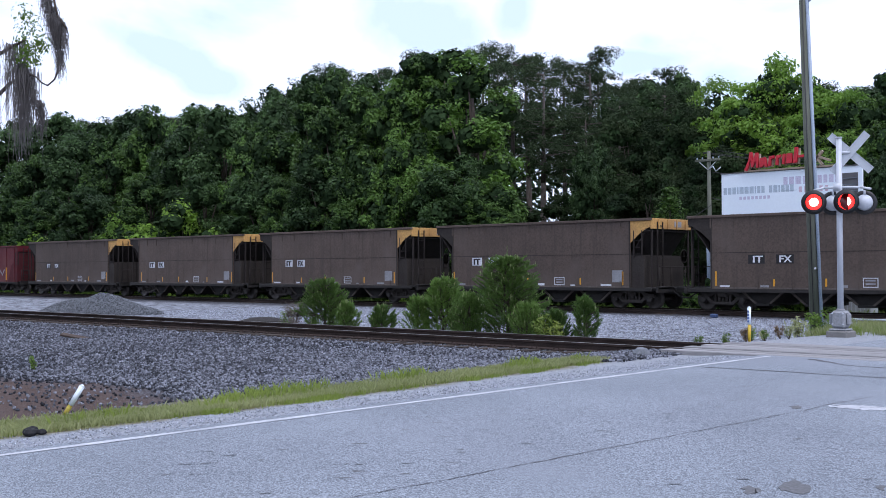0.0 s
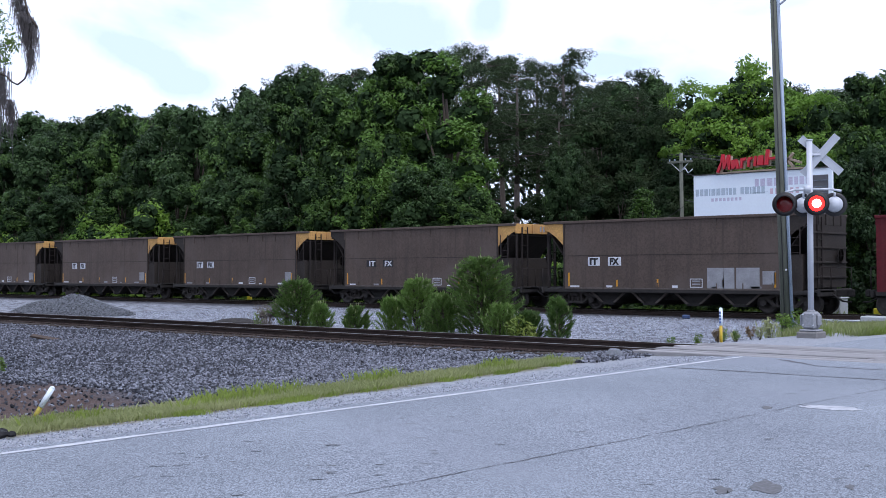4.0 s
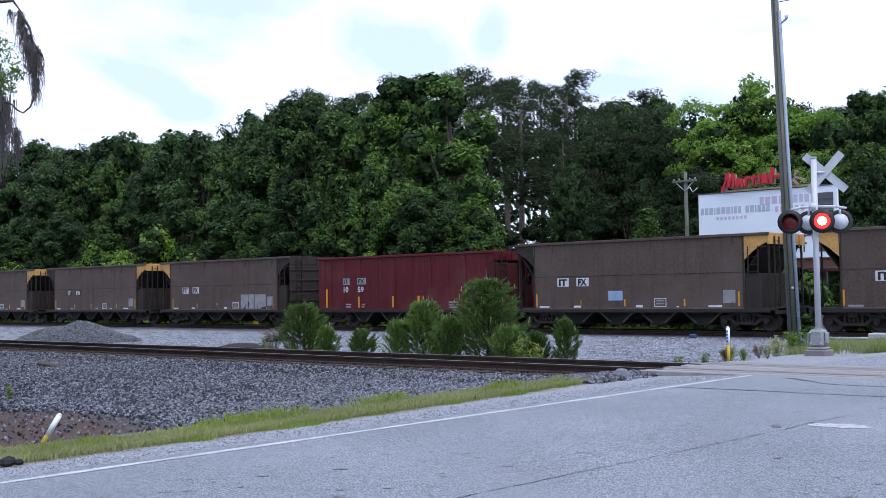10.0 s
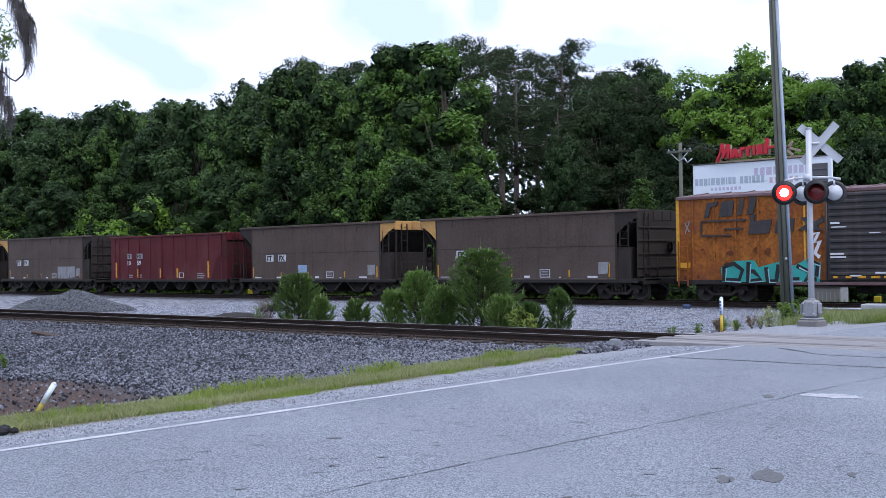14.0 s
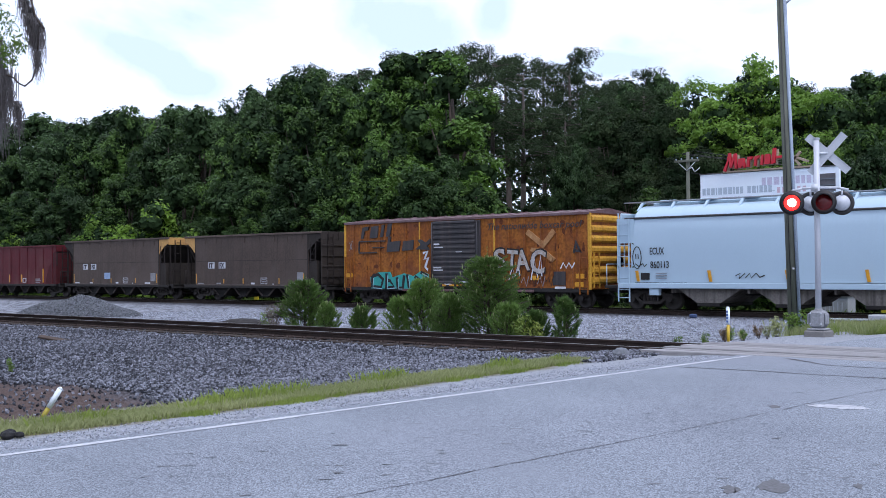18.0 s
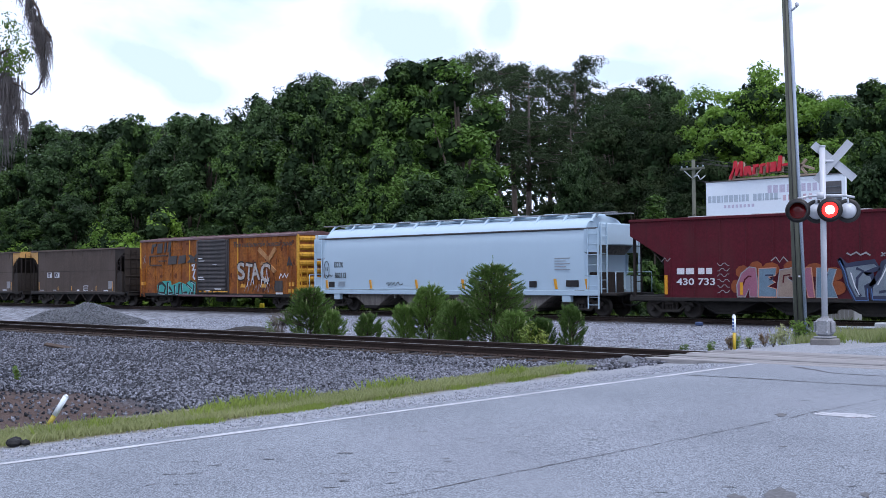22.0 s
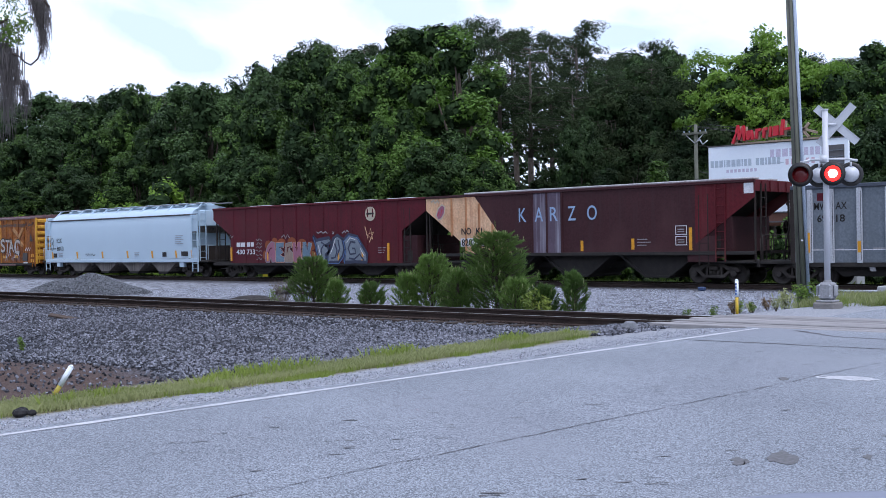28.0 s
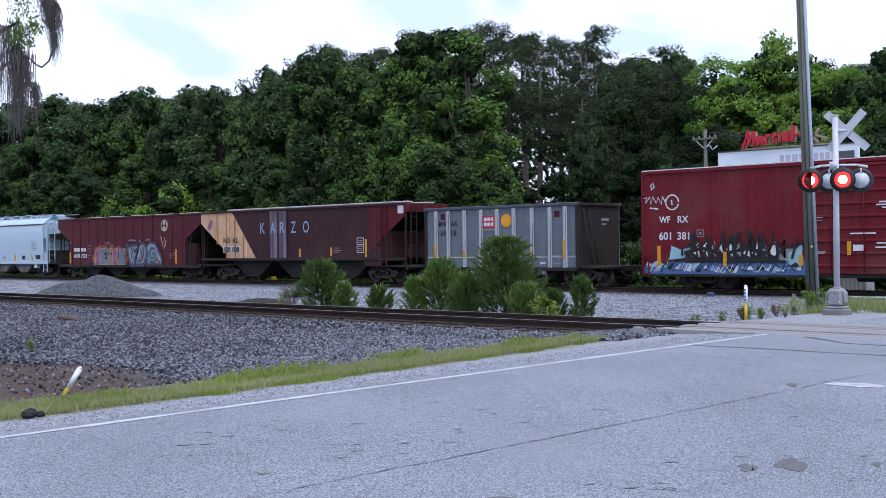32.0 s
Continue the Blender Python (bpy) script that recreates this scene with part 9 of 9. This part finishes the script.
strands(oak, [(1.63, 0.1, 6.75), (1.7, 0.1, 6.62), (1.8, 0.1, 6.45), (1.88, 0.1, 6.32), (1.95, 0.1, 6.2)], 0.62, 0.035, 330, 1, 0.8)
strands(oak, [(2.0, 0.1, 6.15), (2.1, 0.1, 6.1), (2.2, 0.1, 6.02), (2.12, 0.1, 5.9), (2.06, 0.1, 6.0)], 0.62, 0.035, 330, 2, 0.7)
strands(oak, [(2.33, 0.1, 5.92), (2.3, 0.1, 5.8)], 0.5, 0.015, 60, 6)
strands(oak, [(2.18, 0.1, 5.55), (2.22, 0.1, 5.45), (2.15, 0.1, 5.5)], 0.5, 0.025, 110, 7)
strands(oak, [(1.3, 0.1, 6.85), (1.34, 0.1, 6.8)], 0.3, 0.02, 40, 8)
strands(oak, [(0.85, 0.1, 5.5), (0.95, 0.1, 5.4), (1.05, 0.1, 5.3), (0.9, 0.1, 5.0)], 1.2, 0.05, 320, 3, 0.7)
strands(oak, [(1.19, 0.1, 5.2), (1.25, 0.1, 5.0), (1.28, 0.1, 4.9)], 0.6, 0.03, 110, 4)
strands(oak, [(1.47, 0.1, 4.8), (1.52, 0.1, 4.75), (1.56, 0.1, 4.6)], 0.62, 0.03, 140, 5)
strands(oak, [(0.5, 0.2, 5.9), (0.6, 0.2, 5.4)], 1.7, 0.12, 260, 9)
part("twig", Shape().pipe([(1.7, 0.05, 6.75), (1.97, 0.1, 6.41), (2.08, 0.1, 6.15), (2.38, 0.1, 5.89)], 0.02, 5), bark, oak)
part("twig", Shape().pipe([(2.2, 0.1, 6.0), (2.16, 0.1, 5.48), (2.08, 0.1, 5.21), (1.97, 0.1, 5.09), (1.74, 0.1, 5.02), (1.54, 0.1, 5.09), (1.35, 0.1, 5.21), (1.09, 0.1, 5.29)], 0.014, 5), bark, oak)
rng_o = np.random.RandomState(4)
tufts = np.array([(0.83, 0.1, 6.4), (1.1, 0.1, 6.28), (0.95, 0.1, 6.09), (1.29, 0.1, 6.06), (0.89, 0.1, 5.8), (1.09, 0.1, 5.73), (1.39, 0.1, 5.68), (1.55, 0.1, 5.7), (1.6, 0.1, 5.79), (1.23, 0.1, 5.51), (0.99, 0.1, 5.59), (1.39, 0.1, 5.83), (0.9, 0.1, 5.65), (1.0, 0.1, 5.5), (0.6, 0.2, 6.0), (0.4, 0.2, 5.6)])
ov, of = leaves(tufts, rng_o.uniform(0.12, 0.22, len(tufts)), 44, 0.075, rng_o, 0.3, 0.9, 0.42)
part("foliage", quads("foliage", ov, of, [LEAF["weed"]]), LEAF["weed"], oak, "small green oak leaves")


# ---- parked car beside the camera ----
def parked_car():
    c = thing("parked_car", pose(0, 0, 0), "pale blue-grey parked car with a smooth rounded deck", "car")
    paint_c = shade("blue_grey_car_paint", (0.20, 0.225, 0.29), (0.185, 0.21, 0.27), 1.0, 0.55, 0.1, fine=60.0, grain=0.05)
    glass_c = shade("dark_car_glass", (0.02, 0.022, 0.025), (0.03, 0.032, 0.035), 2.0, 0.08)
    # deck edge shaped to fit the camera's view; the rest is added unseen
    ring = [(-1.10, 0.82), (-1.16, 1.0), (-1.16, 1.75), (-1.12, 1.93), (-1.0, 2.12), (-0.87, 2.25), (-0.55, 2.42), (0.0, 2.5), (0.7, 2.52), (0.72, 0.76)]
    cx, cy = -0.23, 1.65
    rows = [(1.03, 0.30), (1.05, 0.72), (1.04, 0.91), (1.03, 0.965), (1.005, 0.992), (0.95, 0.998), (0.6, 1.0), (0.02, 1.001)]
    n = len(ring)
    v = [(cx + (x - cx) * k, cy + (y - cy) * k, z) for k, z in rows for x, y in ring]
    f = [(j * n + i, j * n + (i + 1) % n, (j + 1) * n + (i + 1) % n, (j + 1) * n + i) for j in range(len(rows) - 1) for i in range(n)]
    part("rear_deck", Shape().add(v, f + [tuple(range(n))], True), paint_c, c, "smooth blue-grey deck")
    part("body", Shape().box(0.68, 3.4, 0.75, 2.52, 0.3, 0.98, 0.1), paint_c, c)
    part("cabin", Shape().prism([(0.35, 0.97), (0.95, 1.42), (1.2, 1.48), (2.1, 1.48), (2.35, 1.42), (2.95, 0.97)], 0.88, 2.4), paint_c, c)
    for y0, y1 in ((0.868, 0.88), (2.4, 2.412)):
        for x0, x1, x2, x3 in ((0.72, 1.08, 1.55, 1.55), (1.65, 1.65, 2.22, 2.6)):
            part("side_window", Shape().prism([(x0, 1.03), (x1, 1.36), (x2, 1.36), (x3, 1.03)], y0, y1), glass_c, c)
    for px in (-0.45, 2.6):
        for py in (0.84, 2.42):
            part("tyre", Shape().lathe([(0.2, -0.1), (0.31, -0.1), (0.325, -0.06), (0.325, 0.06), (0.31, 0.1), (0.2, 0.1)], (px, py, 0.325), "y", 20), sig_black, c)
            part("wheel_disc", Shape().lathe([(0.02, -0.06), (0.19, -0.075), (0.2, 0.075), (0.02, 0.06)], (px, py, 0.325), "y", 20), galv, c)


parked_car()


# ---- what moves ----
TRAVEL = [(0, 0.00), (1, 4.85), (2, 9.66), (3, 14.55), (3.5, 16.96), (5.5, 26.72), (6, 29.16), (7, 34.04), (8, 38.83), (9, 43.80), (10, 48.76), (11, 53.41), (12, 58.26), (13, 63.09),
          (14, 67.95), (14.5, 70.38), (16.5, 80.13), (17, 82.67), (18, 87.55), (19, 92.39), (20, 97.24), (21, 102.00), (22, 106.78), (23, 111.73), (24, 116.49), (25, 121.21), (25.5, 123.62),
          (27.5, 133.12), (28, 135.48), (29, 140.31), (30, 145.08), (31, 149.91), (32, 154.67)]


def motions():
    """The train runs along the far track; its wheels roll; the added vanes swing over the flasher lenses in turn."""
    ts, ds = zip(*TRAVEL)
    for car, x in CARS:
        walk(car, [(t, pose(x - d, FAR_Y, FAR_Z)) for t, d in TRAVEL])
    times = [k * 0.1 for k in range(321)]
    turns = [-math.degrees(float(np.interp(t, ts, ds)) / WHEEL_R) for t in times]
    for wheel, x in WHEELS:
        walk(wheel, [(t, pose(x, 0, WHEEL_R, 0, a, 0)) for t, a in zip(times, turns)])
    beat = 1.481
    for vane, first in zip(ADDED_VANES, (0.0, beat / 2)):
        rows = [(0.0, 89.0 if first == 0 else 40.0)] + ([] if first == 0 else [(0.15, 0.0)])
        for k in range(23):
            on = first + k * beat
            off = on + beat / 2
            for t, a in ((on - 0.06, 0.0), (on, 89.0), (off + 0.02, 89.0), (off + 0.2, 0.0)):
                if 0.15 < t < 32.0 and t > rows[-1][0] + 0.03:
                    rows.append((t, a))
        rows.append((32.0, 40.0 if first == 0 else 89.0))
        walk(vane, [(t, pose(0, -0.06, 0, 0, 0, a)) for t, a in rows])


motions()
